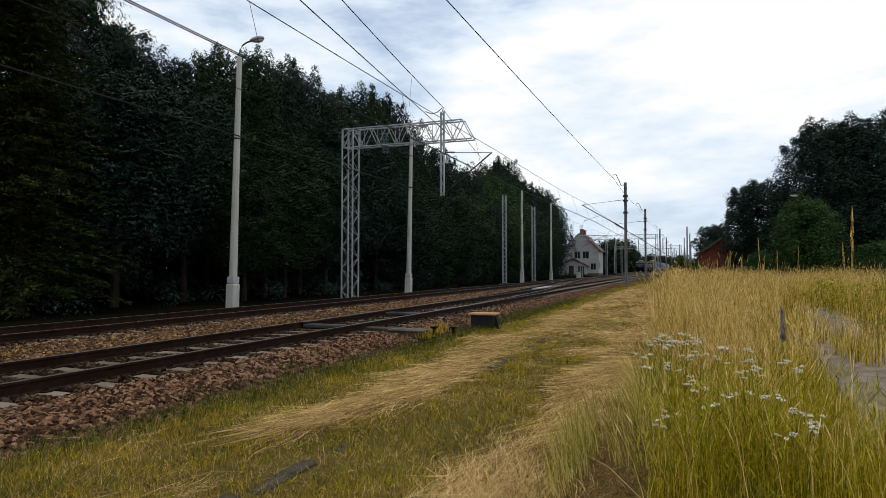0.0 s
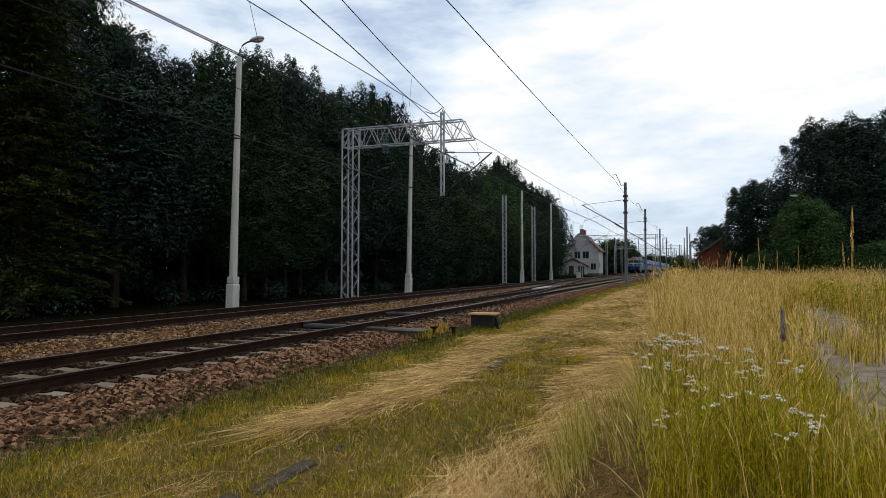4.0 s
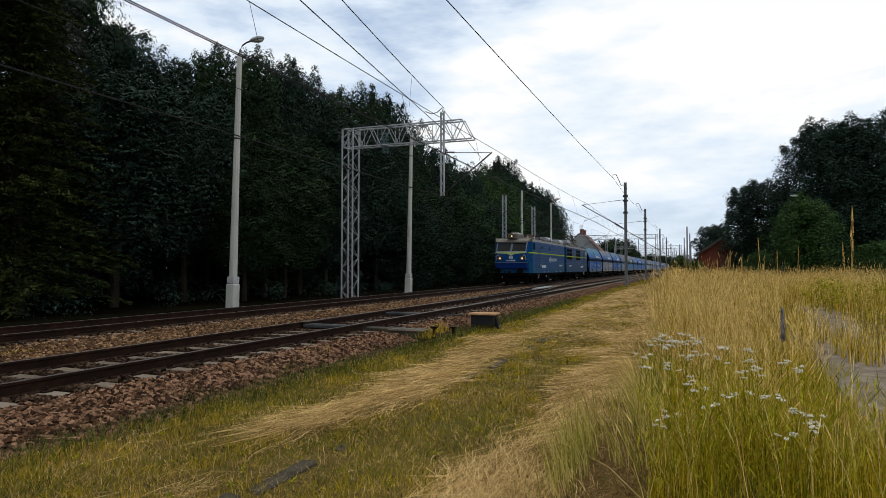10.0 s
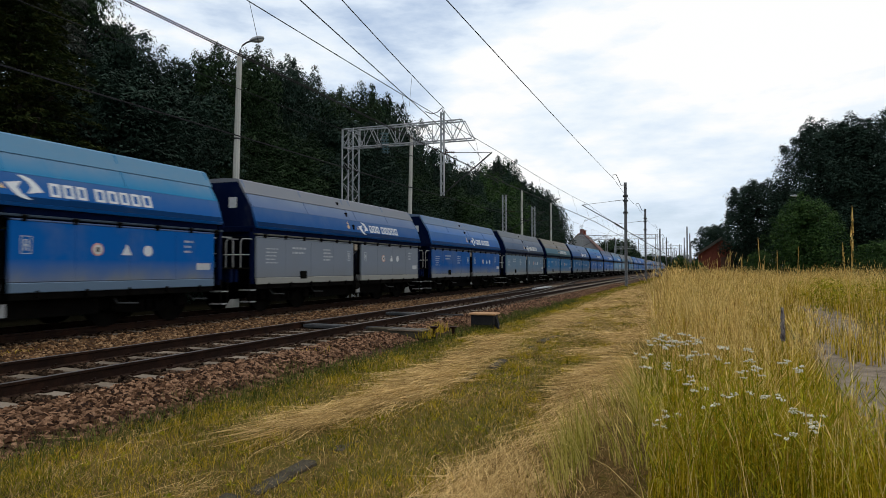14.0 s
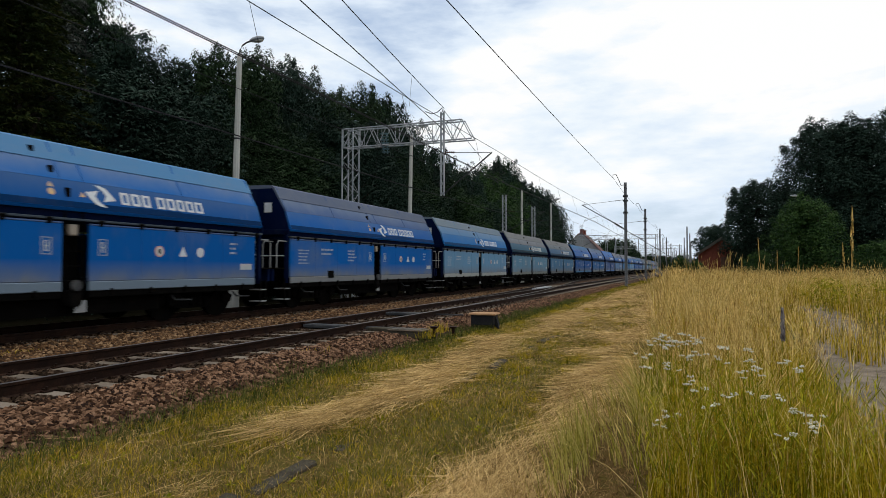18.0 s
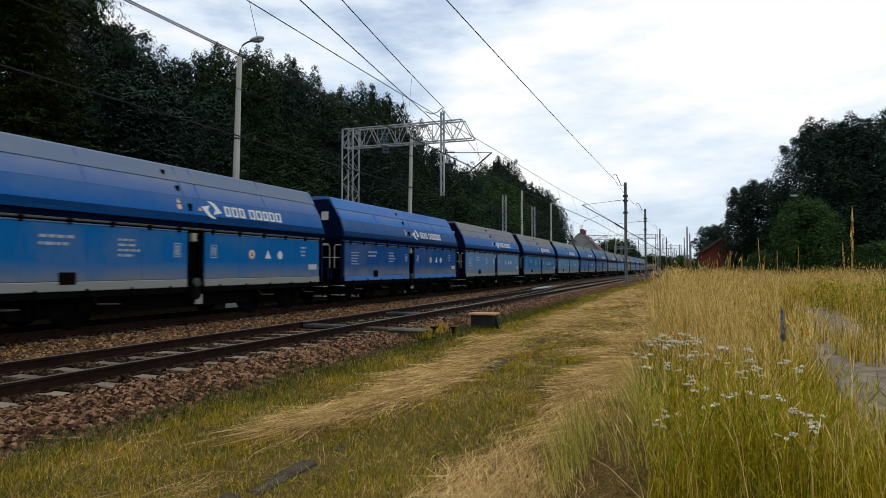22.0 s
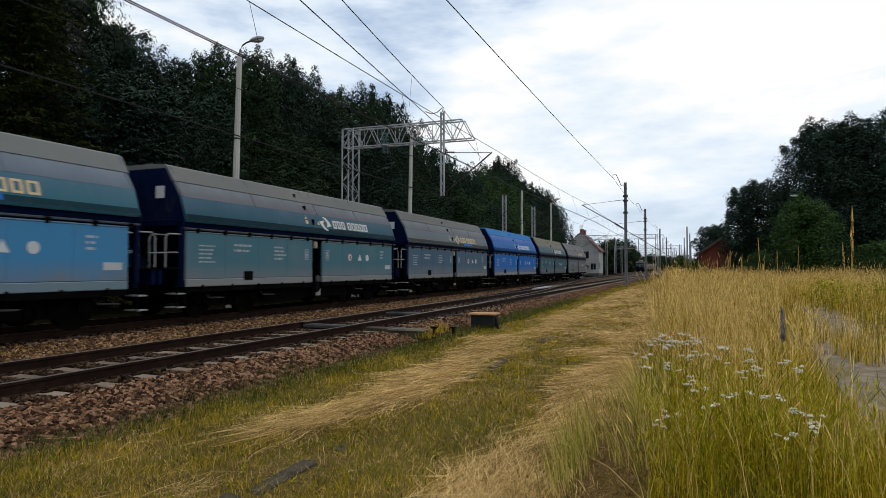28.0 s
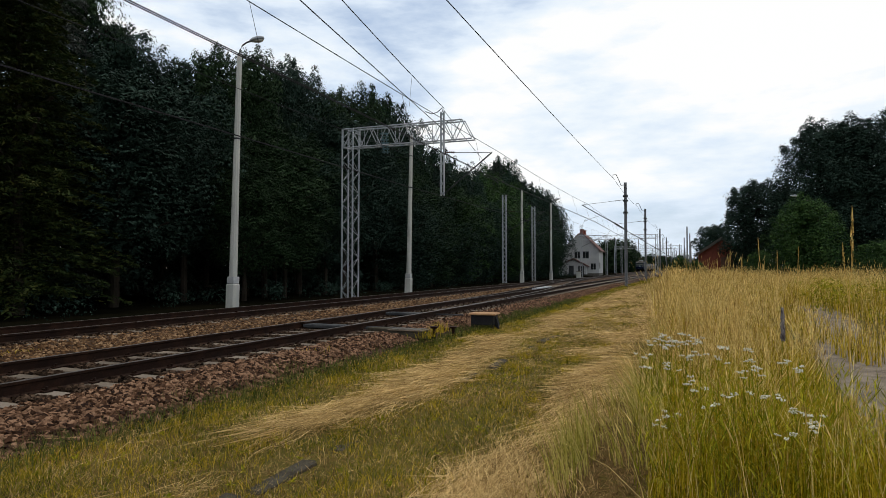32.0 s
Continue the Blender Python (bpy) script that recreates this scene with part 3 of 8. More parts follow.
def build_kerbs():
    rng = random.Random(5)
    t = empty("old_kerb_line", "half-buried concrete kerb stones in the grass", "kerb", kind="structure")
    y = 2.6
    while y < 19:
        l = rng.uniform(0.5, 0.95)
        bm = bm_new()
        box(bm, -0.075, 0.075, -l / 2, l / 2, -0.12, 0.045, 0.018)
        part("kerb_stone", bm, "mossy_concrete", t, at=pose(-2.88 + rng.uniform(-0.04, 0.04), y + l / 2, rng.uniform(-0.05, 0.0), rng.uniform(-2, 2), rng.uniform(-6, 6), rng.uniform(-4, 4)))
        y += l + rng.uniform(0.1, 1.2)


build_kerbs()


# ---- masts, lamps and overhead wires ----
def lattice(bm, w, d, z0, z1, step, chord=0.035, lace=0.018):
    """A square lattice column with corner angles and crossed lacing."""
    for sx in (-w / 2, w / 2):
        for sy in (-d / 2, d / 2):
            box(bm, sx - chord, sx + chord, sy - chord, sy + chord, z0, z1)
    return bm


def lacing(bm, w, d, z0, z1, step, lace=0.014):
    n = max(2, int(round((z1 - z0) / step)))
    h = (z1 - z0) / n
    for i in range(n):
        a, b = z0 + i * h, z0 + (i + 1) * h
        for s in (-1, 1):
            p, q = ((-w / 2, s * d / 2, a), (w / 2, s * d / 2, b)) if i % 2 else ((w / 2, s * d / 2, a), (-w / 2, s * d / 2, b))
            cyl(bm, p, q, lace, n=4)
            p, q = ((s * w / 2, -d / 2, a), (s * w / 2, d / 2, b)) if i % 2 else ((s * w / 2, d / 2, a), (s * w / 2, -d / 2, b))
            cyl(bm, p, q, lace, n=4)
    return bm


def insulator_string(bm, p0, p1, r=0.06, n=5):
    p0, p1 = Vector(p0), Vector(p1)
    cyl(bm, p0, p1, 0.02, n=6)
    for i in range(n):
        c = p0.lerp(p1, (i + 0.5) / n)
        d = (p1 - p0).normalized() * 0.02
        cyl(bm, c - d, c + d, r, r * 0.55, n=10)
    return bm


def arm_assembly(parent, pivot_low, pivot_high, end, mat="dark_steel"):
    """A raking cantilever tube, its tie with an insulator, and the steady arm."""
    bm = bm_new()
    cyl(bm, pivot_low, end, 0.035, n=8)
    part("cantilever_tube", bm, mat, parent)
    a, b = Vector(pivot_high), Vector(end)
    bm = bm_new()
    cyl(bm, a.lerp(b, 0.22), a.lerp(b, 0.97), 0.016, n=6)
    part("tie_rod", bm, mat, parent)
    bm = bm_new()
    insulator_string(bm, a, a.lerp(b, 0.22), 0.055)
    part("tie_insulator", bm, "insulator", parent)
    lo = Vector(pivot_low)
    mid = lo.lerp(b, 0.55)
    s = -1 if b.x < lo.x else 1
    bm = bm_new()
    tube(bm, [tuple(mid), (mid.x + s * 1.0, mid.y, 5.75), (mid.x + s * 1.35, mid.y, 5.56)], 0.016)
    part("steady_arm", bm, mat, parent)


def build_portal():
    y = 27.5
    t = empty("catenary_portal", "grey steel lattice half-portal reaching over the far track", "catenary mast", at=pose(0, 0, 0))
    x0 = -16.2
    bm = lattice(bm_new(), 0.62, 0.62, -0.1, 8.75, 0.6, 0.03)
    bmesh.ops.translate(bm, verts=bm.verts, vec=(x0, y, 0))
    part("column", bm, "galvanised", t)
    for i in range(16):
        a, b = -0.1 + 8.85 * i / 16, -0.1 + 8.85 * (i + 1) / 16
        k = 1 if i % 2 else -1
        for s in (-0.31, 0.31):
            part("column_brace", cyl(bm_new(), (x0 - 0.31 * k, y + s, a), (x0 + 0.31 * k, y + s, b), 0.016, n=4), "galvanised", t)
            part("column_brace", cyl(bm_new(), (x0 + s, y - 0.31 * k, a), (x0 + s, y + 0.31 * k, b), 0.016, n=4), "galvanised", t)
    bm = bm_new()
    box(bm, x0 - 0.5, x0 + 0.5, y - 0.5, y + 0.5, -0.35, -0.06, 0.03)
    part("footing", bm, "mossy_concrete", t)
    xa, xb = -16.5, -9.5
    for n, z, ye in (("top_chord", 8.74, -0.22), ("top_chord", 8.74, 0.22), ("bottom_chord", 7.78, -0.22), ("bottom_chord", 7.78, 0.22)):
        bm = bm_new()
        xe = -10.0 if n == "top_chord" else xb
        cyl(bm, (xa, y + ye, z), (xe, y + ye, z - (0.07 if n == "top_chord" else 0.06)), 0.035, n=6)
        part(n, bm, "galvanised", t)
    for ye in (-0.22, 0.22):
        n = 14
        xs = [xa + (xb + 0.0 - xa) * i / n for i in range(n + 1)]
        for i in range(n):
            lo, hi = (xs[i], y + ye, 7.76), (min(xs[i + 1], -10.0), y + ye, 8.70)
            if i % 2:
                lo, hi = (xs[i + 1], y + ye, 7.76), (min(xs[i], -10.0), y + ye, 8.70)
            part("truss_brace", cyl(bm_new(), lo, hi, 0.022, n=5), "galvanised", t)
        for i in range(0, n, 2):
            if xs[i] < -10:
                part("truss_post", cyl(bm_new(), (xs[i], y + ye, 7.76), (xs[i], y + ye, 8.72), 0.014, n=4), "galvanised", t)
    n = 12
    for i in range(n):
        a = xa + (xb - 0.6 - xa) * i / n
        b = xa + (xb - 0.6 - xa) * (i + 1) / n
        s = 1 if i % 2 else -1
        for z in (7.76, 8.72):
            part("flat_brace", cyl(bm_new(), (a, y + 0.22 * s, z), (b, y - 0.22 * s, z), 0.014, n=4), "galvanised", t)
    px = -10.95
    bm = bm_new()
    for s in (-0.075, 0.075):
        box(bm, px + s - 0.03, px + s + 0.03, y - 0.36, y - 0.26, 5.05, 9.1)
    for i in range(9):
        box(bm, px - 0.09, px + 0.09, y - 0.35, y - 0.27, 5.1 + 0.48 * i, 5.2 + 0.48 * i)
    part("hanging_post", bm, "galvanised", t)
    arm_assembly(t, (px + 0.12, y - 0.3, 5.17), (px + 0.12, y - 0.3, 7.13), (-8.47, y - 0.3, 6.96))
    bm = bm_new()
    tube(bm, [(px, y - 0.3, 9.1), (px - 0.02, y - 0.3, 9.3), (px - 0.25, y - 0.3, 9.12), (px - 0.55, y - 0.3, 9.05), (px - 0.9, y - 0.3, 9.2)], 0.022)
    part("horn", bm, "dark_steel", t, "curved dark wire horn")
    for i, xx in enumerate((-14.35, -14.2)):
        bm = bm_new()
        insulator_string(bm, (xx, y + 0.1 * i, 8.45), (xx + 0.1, y + 0.1 * i, 7.35), 0.13, 7)
        part("glass_insulator", bm, "glass_insulator", t, "pale blue glass insulator string")
    bm = bm_new()
    tube(bm, [(-14.25, y, 7.3), (-13.4, y, 7.1), (-12.7, y, 7.15)], 0.015)
    part("support_wire", bm, "wire", t)


build_portal()


def build_street_lamp(x, y, lean=0.0, top=10.45, name="street_lamp"):
    t = empty(name, "tall pale concrete street lamp with a curved bracket and cobra head", "street lamp", "lamps along the far track", at=pose(x, y, -0.08, 0, lean, 0))
    bm = bm_new()
    box(bm, -0.2, 0.2, -0.2, 0.2, -0.3, 1.0, 0.03)
    part("base", bm, "pale_concrete", t)
    bm = bm_new()
    cyl(bm, (0, 0, 1.0), (0, 0, top), 0.17, 0.10, n=10)
    part("pole", bm, "pale_concrete", t)
    bm = bm_new()
    box(bm, -0.175, 0.175, -0.175, 0.175, 1.02, 1.3, 0.01)
    part("number_plate", bm, "white_wall", t, "white painted band")
    bm = bm_new()
    cyl(bm, (0, 0, 6.95), (0, 0, 7.02), 0.14, n=10)
    part("band", bm, "dark_steel", t)
    bm = bm_new()
    tube(bm, [(0, 0, top - 0.05), (0.02, 0, top + 0.22), (0.14, 0, top + 0.4), (0.36, 0, top + 0.5), (0.6, 0, top + 0.53)], 0.032, 8)
    cyl(bm, (0, 0, top - 0.4), (0, 0, top + 0.05), 0.06, n=8)
    part("bracket", bm, "dark_steel", t)
    bm = bm_new()
    v = bmesh.ops.create_uvsphere(bm, u_segments=12, v_segments=8, radius=1.0, matrix=Matrix.Translation((0.86, 0, top + 0.56)) @ Matrix.Rotation(radians(-6), 4, "Y") @ Matrix.Diagonal((0.37, 0.15, 0.13, 1)))["verts"]
    for q in v:
        if q.co.z < top + 0.5:
            q.co.z = top + 0.5
    part("head", bm, "galvanised", t, "grey cobra lamp head", smooth=True)
    bm = bm_new()
    v = bmesh.ops.create_uvsphere(bm, u_segments=10, v_segments=6, radius=1.0, matrix=Matrix.Translation((0.92, 0, top + 0.5)) @ Matrix.Diagonal((0.26, 0.12, 0.07, 1)))["verts"]
    part("diffuser", bm, "pale_concrete", t, "milky lamp diffuser", smooth=True)
    return t


lamp = build_street_lamp(-17.4, 20.15, 1.3)
for x, y, lean in ((-17.15, 36.6, 1.1), (-17.4, 67.1, 0.0), (-17.4, 82.6, 0.2)):
    copy_thing(lamp, pose(x, y, -0.08, 0, lean, 0))


copy_thing(lamp, pose(9.35, 60.0, -0.08, 0, 0, 180) @ Matrix.Diagonal((1, 1, 0.715, 1)))


def build_lattice_mast(x, y, top, side, reach, name="lattice_mast"):
    """A slim lattice mast with a raking arm towards the track."""
    t = empty(name, "slim grey steel lattice catenary mast with a raking arm", "catenary mast", "catenary masts", at=pose(x, y, 0))
    bm = lattice(bm_new(), 0.34, 0.26, -0.1, top, 0.5, 0.028)
    part("column", bm, "galvanised", t)
    bm = lacing(bm_new(), 0.34, 0.26, 0.0, top, 0.42, 0.012)
    part("column_lacing", bm, "galvanised", t)
    bm = bm_new()
    box(bm, -0.4, 0.4, -0.4, 0.4, -0.35, 0.12, 0.03)
    part("footing", bm, "mossy_concrete", t)
    arm_assembly(t, (side * 0.2, 0, 5.2), (side * 0.2, 0, 7.15), (side * reach, 0, 7.0))
    bm = bm_new()
    tube(bm, [(0, 0, top), (side * 0.25, 0, top + 0.05), (side * 0.45, 0, top + 0.45), (side * 0.6, 0, top + 0.85), (side * 0.85, 0, top + 0.95), (side * 0.95, 0, top + 0.75)], 0.026)
    part("horn", bm, "dark_steel", t, "bent wire horn on top")
    return t


far_mast = build_lattice_mast(-16.8, 58.0, 8.75, 1, 4.0)
for y in (70.1, 104.0, 138.0, 170.0):
    copy_thing(far_mast, pose(-16.8, y, 0))


def build_near_mast(x, y, top):
    t = empty("steel_mast", "slender dark grey steel catenary mast with a horn and raking arm", "catenary mast", "catenary masts", at=pose(x, y, 0))
    bm = bm_new()
    for s in (-0.085, 0.085):
        box(bm, s - 0.03, s + 0.03, -0.08, 0.08, -0.2, top, 0.006)
    box(bm, -0.055, 0.055, -0.03, 0.03, -0.2, top)
    part("column", bm, "mast_grey", t)
    bm = bm_new()
    box(bm, -0.4, 0.4, -0.4, 0.4, -0.35, 0.1, 0.03)
    part("footing", bm, "mossy_concrete", t)
    bm = bm_new()
    tube(bm, [(0, 0, top - 0.2), (-0.35, 0, top - 0.22), (-0.55, 0, top + 0.3), (-0.75, 0, top + 0.72), (-1.0, 0, top + 0.7), (-1.02, 0, top + 0.45)], 0.03)
    part("horn", bm, "dark_steel", t, "bent wire horn on top")
    for z in (top - 1.2, top - 1.6, top - 2.6):
        bm = bm_new()
        box(bm, -0.2, 0.2, -0.14, 0.14, z, z + 0.14, 0.01)
        part("collar", bm, "dark_steel", t)
    arm_assembly(t, (-0.15, 0, 4.9), (-0.15, 0, 7.3), (-3.6, 0, 7.0))
    bm = bm_new()
    insulator_string(bm, (-0.9, 0, 5.4), (-0.3, 0, 5.0), 0.06, 5)
    part("arm_insulator", bm, "insulator", t)
    return t


near_mast = build_near_mast(-4.9, 53.2, 8.75)
for y in (78.0, 118.0, 152.0, 190.0, 230.0, 270.0):
    copy_thing(near_mast, pose(-4.9, y, 0))


def build_gantry(y, x0=-24.0, x1=2.0, z=7.6):
    t = empty("far_gantry", "distant steel lattice gantry across all the tracks", "gantry", "far gantries", at=pose(0, y, 0))
    for x in (x0, x1):
        bm = lattice(bm_new(), 0.5, 0.5, -0.2, z + 1, 0.6, 0.05)
        lacing(bm, 0.5, 0.5, -0.2, z + 1, 0.9, 0.03)
        bmesh.ops.translate(bm, verts=bm.verts, vec=(x, 0, 0))
        part("column", bm, "galvanised", t)
    for zz in (z, z + 0.9):
        bm = bm_new()
        cyl(bm, (x0, 0, zz), (x1, 0, zz), 0.06, n=6)
        part("chord", bm, "galvanised", t)
    bm = bm_new()
    n = 34
    for i in range(n):
        a, b = x0 + (x1 - x0) * i / n, x0 + (x1 - x0) * (i + 1) / n
        cyl(bm, (a, 0, z if i % 2 else z + 0.9), (b, 0, z + 0.9 if i % 2 else z), 0.035, n=4)
    part("truss_web", bm, "galvanised", t)
    for x in (XA + 2.4, XB + 2.4, XB - 2.4):
        bm = bm_new()
        box(bm, x - 0.1, x + 0.1, -0.1, 0.1, 5.2, z)
        part("hanging_post", bm, "galvanised", t)
    return t


gantry = build_gantry(140.0, -27.0, -6.5, 8.0)
for y in (212.0, 262.0, 330.0):
    copy_thing(gantry, pose(4.0, y, 0))


def build_pole(x, y, top):
    t = empty("utility_pole", "distant grey concrete utility pole", "utility pole", "far poles", at=pose(x, y, 0))
    bm = bm_new()
    cyl(bm, (0, 0, -0.3), (0, 0, top), 0.2, 0.14, n=8)
    part("pole", bm, "mast_grey", t)
    part("cap", cyl(bm_new(), (0, 0, top), (0, 0, top + 0.25), 0.05, n=6), "dark_steel", t)
    return t


pole = build_pole(-0.4, 150.0, 11.0)
for x, y in ((0.2, 180.0), (-1.4, 205.0), (0.6, 235.0), (-3.6, 260.0)):
    copy_thing(pole, pose(x, y, 0))


# ---- wires ----
def wire(name, pts, r, label, n=5):
    bm = bm_new()
    tube(bm, pts, r, n)
    return root_mesh(name, bm, "wire", label, "overhead wire", "overhead wires")


def sag(p, q, drop, n=10):
    p, q = Vector(p), Vector(q)
    return [tuple(p.lerp(q, i / n) - Vector((0, 0, drop * 4 * (i / n) * (1 - i / n)))) for i in range(n + 1)]


def catenary(x, supports, zc, zm, label, aside=0.0):
    """Twin contact wires, the messenger above and the droppers between, over a row of supports."""
    line = empty("overhead_line", label, "overhead line", "overhead lines")
    contact = [(x + sx, y, zc) for y, sx in supports]
    for k in (-0.03, 0.03):
        part("contact_wire", tube(bm_new(), [(a + k, b, c) for a, b, c in contact], 0.011, 5), "wire", line)
    mess = []
    for (y0, s0), (y1, s1) in zip(supports[:-1], supports[1:]):
        mess += sag((x + s0 * 0.6 + aside, y0, zm), (x + s1 * 0.6 + aside, y1, zm), 0.12, 8)[:-1]
    mess.append((x + supports[-1][1] * 0.6 + aside, supports[-1][0], zm))
    part("messenger_wire", tube(bm_new(), mess, 0.011, 5), "wire", line)
    for (y0, s0), (y1, s1) in zip(supports[:-1], supports[1:]):
        n = 5
        for i in range(n if y0 < 130 else 0):
            f = (i + 0.5) / n
            sx = s0 + (s1 - s0) * f
            y = y0 + (y1 - y0) * f
            part("dropper", cyl(bm_new(), (x + sx, y, zc), (x + sx * 0.6 + aside, y, zm - 0.12 * 4 * f * (1 - f)), 0.006, n=4), "wire", line)


catenary(XA, [(-40, 0.2), (-8, 0.12), (27.5, -0.3), (53.2, 0.2), (78, -0.2), (118, 0.2), (152, -0.2), (190, 0.2), (230, -0.2), (270, 0.2), (420, 0)], 5.53, 7.0, "dark twin contact wires and messenger above the near track", -0.4)
catenary(XB, [(-40, -0.2), (-8, 0.2), (27.5, -0.2), (58, 0.2), (70.1, -0.2), (104, 0.2), (138, -0.2), (170, 0.2), (212, -0.2), (262, 0.2), (420, 0)], 5.6, 7.15, "dark twin contact wires and messenger above the far track")
wire("feeder_wire", sag((-5.7, -30, 8.6), (-5.85, 53.2, 9.15), 0.35, 16), 0.015, "bare feeder wire on the near masts")
wire("feeder_wire", sag((-5.85, 53.2, 9.15), (-5.85, 78.0, 9.15), 0.25), 0.015, "bare feeder wire on the near masts")
for a, b in ((78.0, 118.0), (118.0, 152.0), (152.0, 190.0), (190.0, 230.0), (230.0, 270.0)):
    wire("feeder_wire", sag((-5.85, a, 9.15), (-5.85, b, 9.15), 0.3), 0.015, "bare feeder wire on the near masts")
wire("anchored_messenger", sag((-10.87, 27.2, 9.26), (-5.4, -6, 9.0), 0.25, 14), 0.015, "bare messenger wire running down from the portal")
wire("anchored_contact", sag((-10.6, 27.2, 7.95), (-5.55, -6, 7.6), 0.05, 14), 0.015, "bare contact wire running down from the portal")
wire("anchored_dropper", [(-9.9, 21.4, 8.95), (-10.0, 21.4, 7.85)], 0.006, "thin dropper wire under the anchored messenger")
wire("feeder_wire", sag((-10.9, 27.2, 9.2), (-16.2, 58, 9.5), 0.3, 10), 0.015, "bare feeder wire along the far masts")


# ---- trees ----
def sprays(P, N, along, L, W):
    """One small bent leaf spray (a triangle) at each point P, with the normal N, pointing along."""
    A = along - N * np.sum(along * N, axis=1)[:, None]
    A /= np.maximum(np.linalg.norm(A, axis=1), 1e-6)[:, None]
    B = np.cross(N, A)
    V = np.stack([P - A * L * 0.6 - B * W, P - A * L * 0.45 + B * W, P + A * L], axis=1).reshape(-1, 3)
    return V, np.arange(len(V)).reshape(-1, 3)


def unit(d):
    return d / np.maximum(np.linalg.norm(d, axis=1), 1e-6)[:, None]


def leaf_cloud(rng, centres, radii, per, size, squash=0.75):
    """Leaf sprays on the upper and outer shell of each clump, in loose layers, with lumps inside the clump."""
    C = np.repeat(centres, per, axis=0)
    R = np.repeat(radii, per)
    k = np.repeat(rng.random(len(centres)) * 6.28, per)
    n = len(C)
    d = unit(rng.normal(size=(n, 3)) + (0, 0, 0.7))
    a, e = np.arctan2(d[:, 1], d[:, 0]), np.arcsin(d[:, 2].clip(-1, 1))
    lump = 1 + 0.24 * np.sin(4 * a + k) * np.sin(5 * e + 2 * k) + 0.16 * np.sin(9 * a + 3 * k) * np.sin(8 * e - k)
    rad = R * lump * (0.84 + 0.2 * rng.random(n))
    P = C + d * rad[:, None] * (1, 1, squash)
    step = 0.3
    P[:, 2] += 0.55 * (np.round((P[:, 2] + 0.3 * np.sin(a * 2 + k)) / step) * step - 0.3 * np.sin(a * 2 + k) - P[:, 2])
    N = unit(d + (0, 0, 0.3) + rng.normal(size=(n, 3)) * 0.24)
    L = (size * rng.uniform(0.55, 1.25, n))[:, None]
    return sprays(P, N, d * (1, 1, 0.3) + (0, 0, -0.35) + rng.normal(size=(n, 3)) * 0.4, L, L * rng.uniform(0.42, 0.7, n)[:, None])


def crown_mesh(seed, height, radius, low, clumps, per, size, mat, shape="edge"):
    """A crown of leafy clumps round a trunk, with coarse sprays inside it."""
    rng = np.random.default_rng(seed)
    i = np.arange(clumps)
    z = (i + rng.uniform(0.1, 0.9, clumps)) / clumps
    a = i * 2.39996 + rng.uniform(-0.45, 0.45, clumps)
    if shape == "edge":
        prof = np.where(z < 0.45, 0.62 + 0.38 * np.sin(np.pi / 2 * z / 0.45), np.sqrt(np.clip(1 - ((z - 0.45) / 0.62) ** 2, 0.03, 1)))
    else:
        prof = np.clip(np.sin(np.pi * np.clip(0.14 + 0.82 * z, 0, 1)) ** 0.6, 0.15, 1)
    cr = np.minimum(radius * rng.uniform(0.3, 0.52, clumps), 2.1) * (0.6 + 0.4 * prof)
    rr = np.maximum(radius * prof * rng.uniform(0.72, 1.06, clumps) - 0.55 * cr, 0.05)
    C = np.stack([rr * np.cos(a), rr * np.sin(a), low + (height - low) * z - 0.4 * cr * z], axis=1)
    V, F = leaf_cloud(rng, C, cr, per, size)
    # pointed tufts that stand out of the upper clumps
    k = np.nonzero(z > 0.45)[0]
    k = np.repeat(k, 2)
    D = unit(np.stack([np.cos(a[k]), np.sin(a[k]), np.full(len(k), 1.3)], axis=1) + rng.normal(0, 0.45, (len(k), 3)))
    V2, F2 = leaf_cloud(rng, C[k] + D * (cr[k] * rng.uniform(0.75, 1.1, len(k)))[:, None], cr[k] * rng.uniform(0.16, 0.34, len(k)), max(8, per // 5), size * 0.9, 1.3)
    # coarse sprays round the limbs
    m = clumps * 34
    q = rng.integers(0, clumps, m)
    P = C[q] * np.stack([s := rng.uniform(0.15, 0.6, m), s, np.ones(m)], axis=1) + rng.normal(0, 0.3, (m, 3)) * cr[q][:, None]
    L = rng.uniform(0.12, 0.3, m)[:, None] * max(1.0, radius / 3.4)
    V3, F3 = sprays(P, unit(rng.normal(size=(m, 3))), rng.normal(size=(m, 3)), L, L * 0.7)
    V, F = np.concatenate([V, V2, V3]), np.concatenate([F, F2 + len(V), F3 + len(V) + len(V2)])
    V[:, 2] *= height / np.percentile(V[:, 2], 99.7)
    me = bpy.data.meshes.new("crown")
    me.from_pydata(V.tolist(), [], F.tolist())
    me.materials.append(M[mat])
    return me


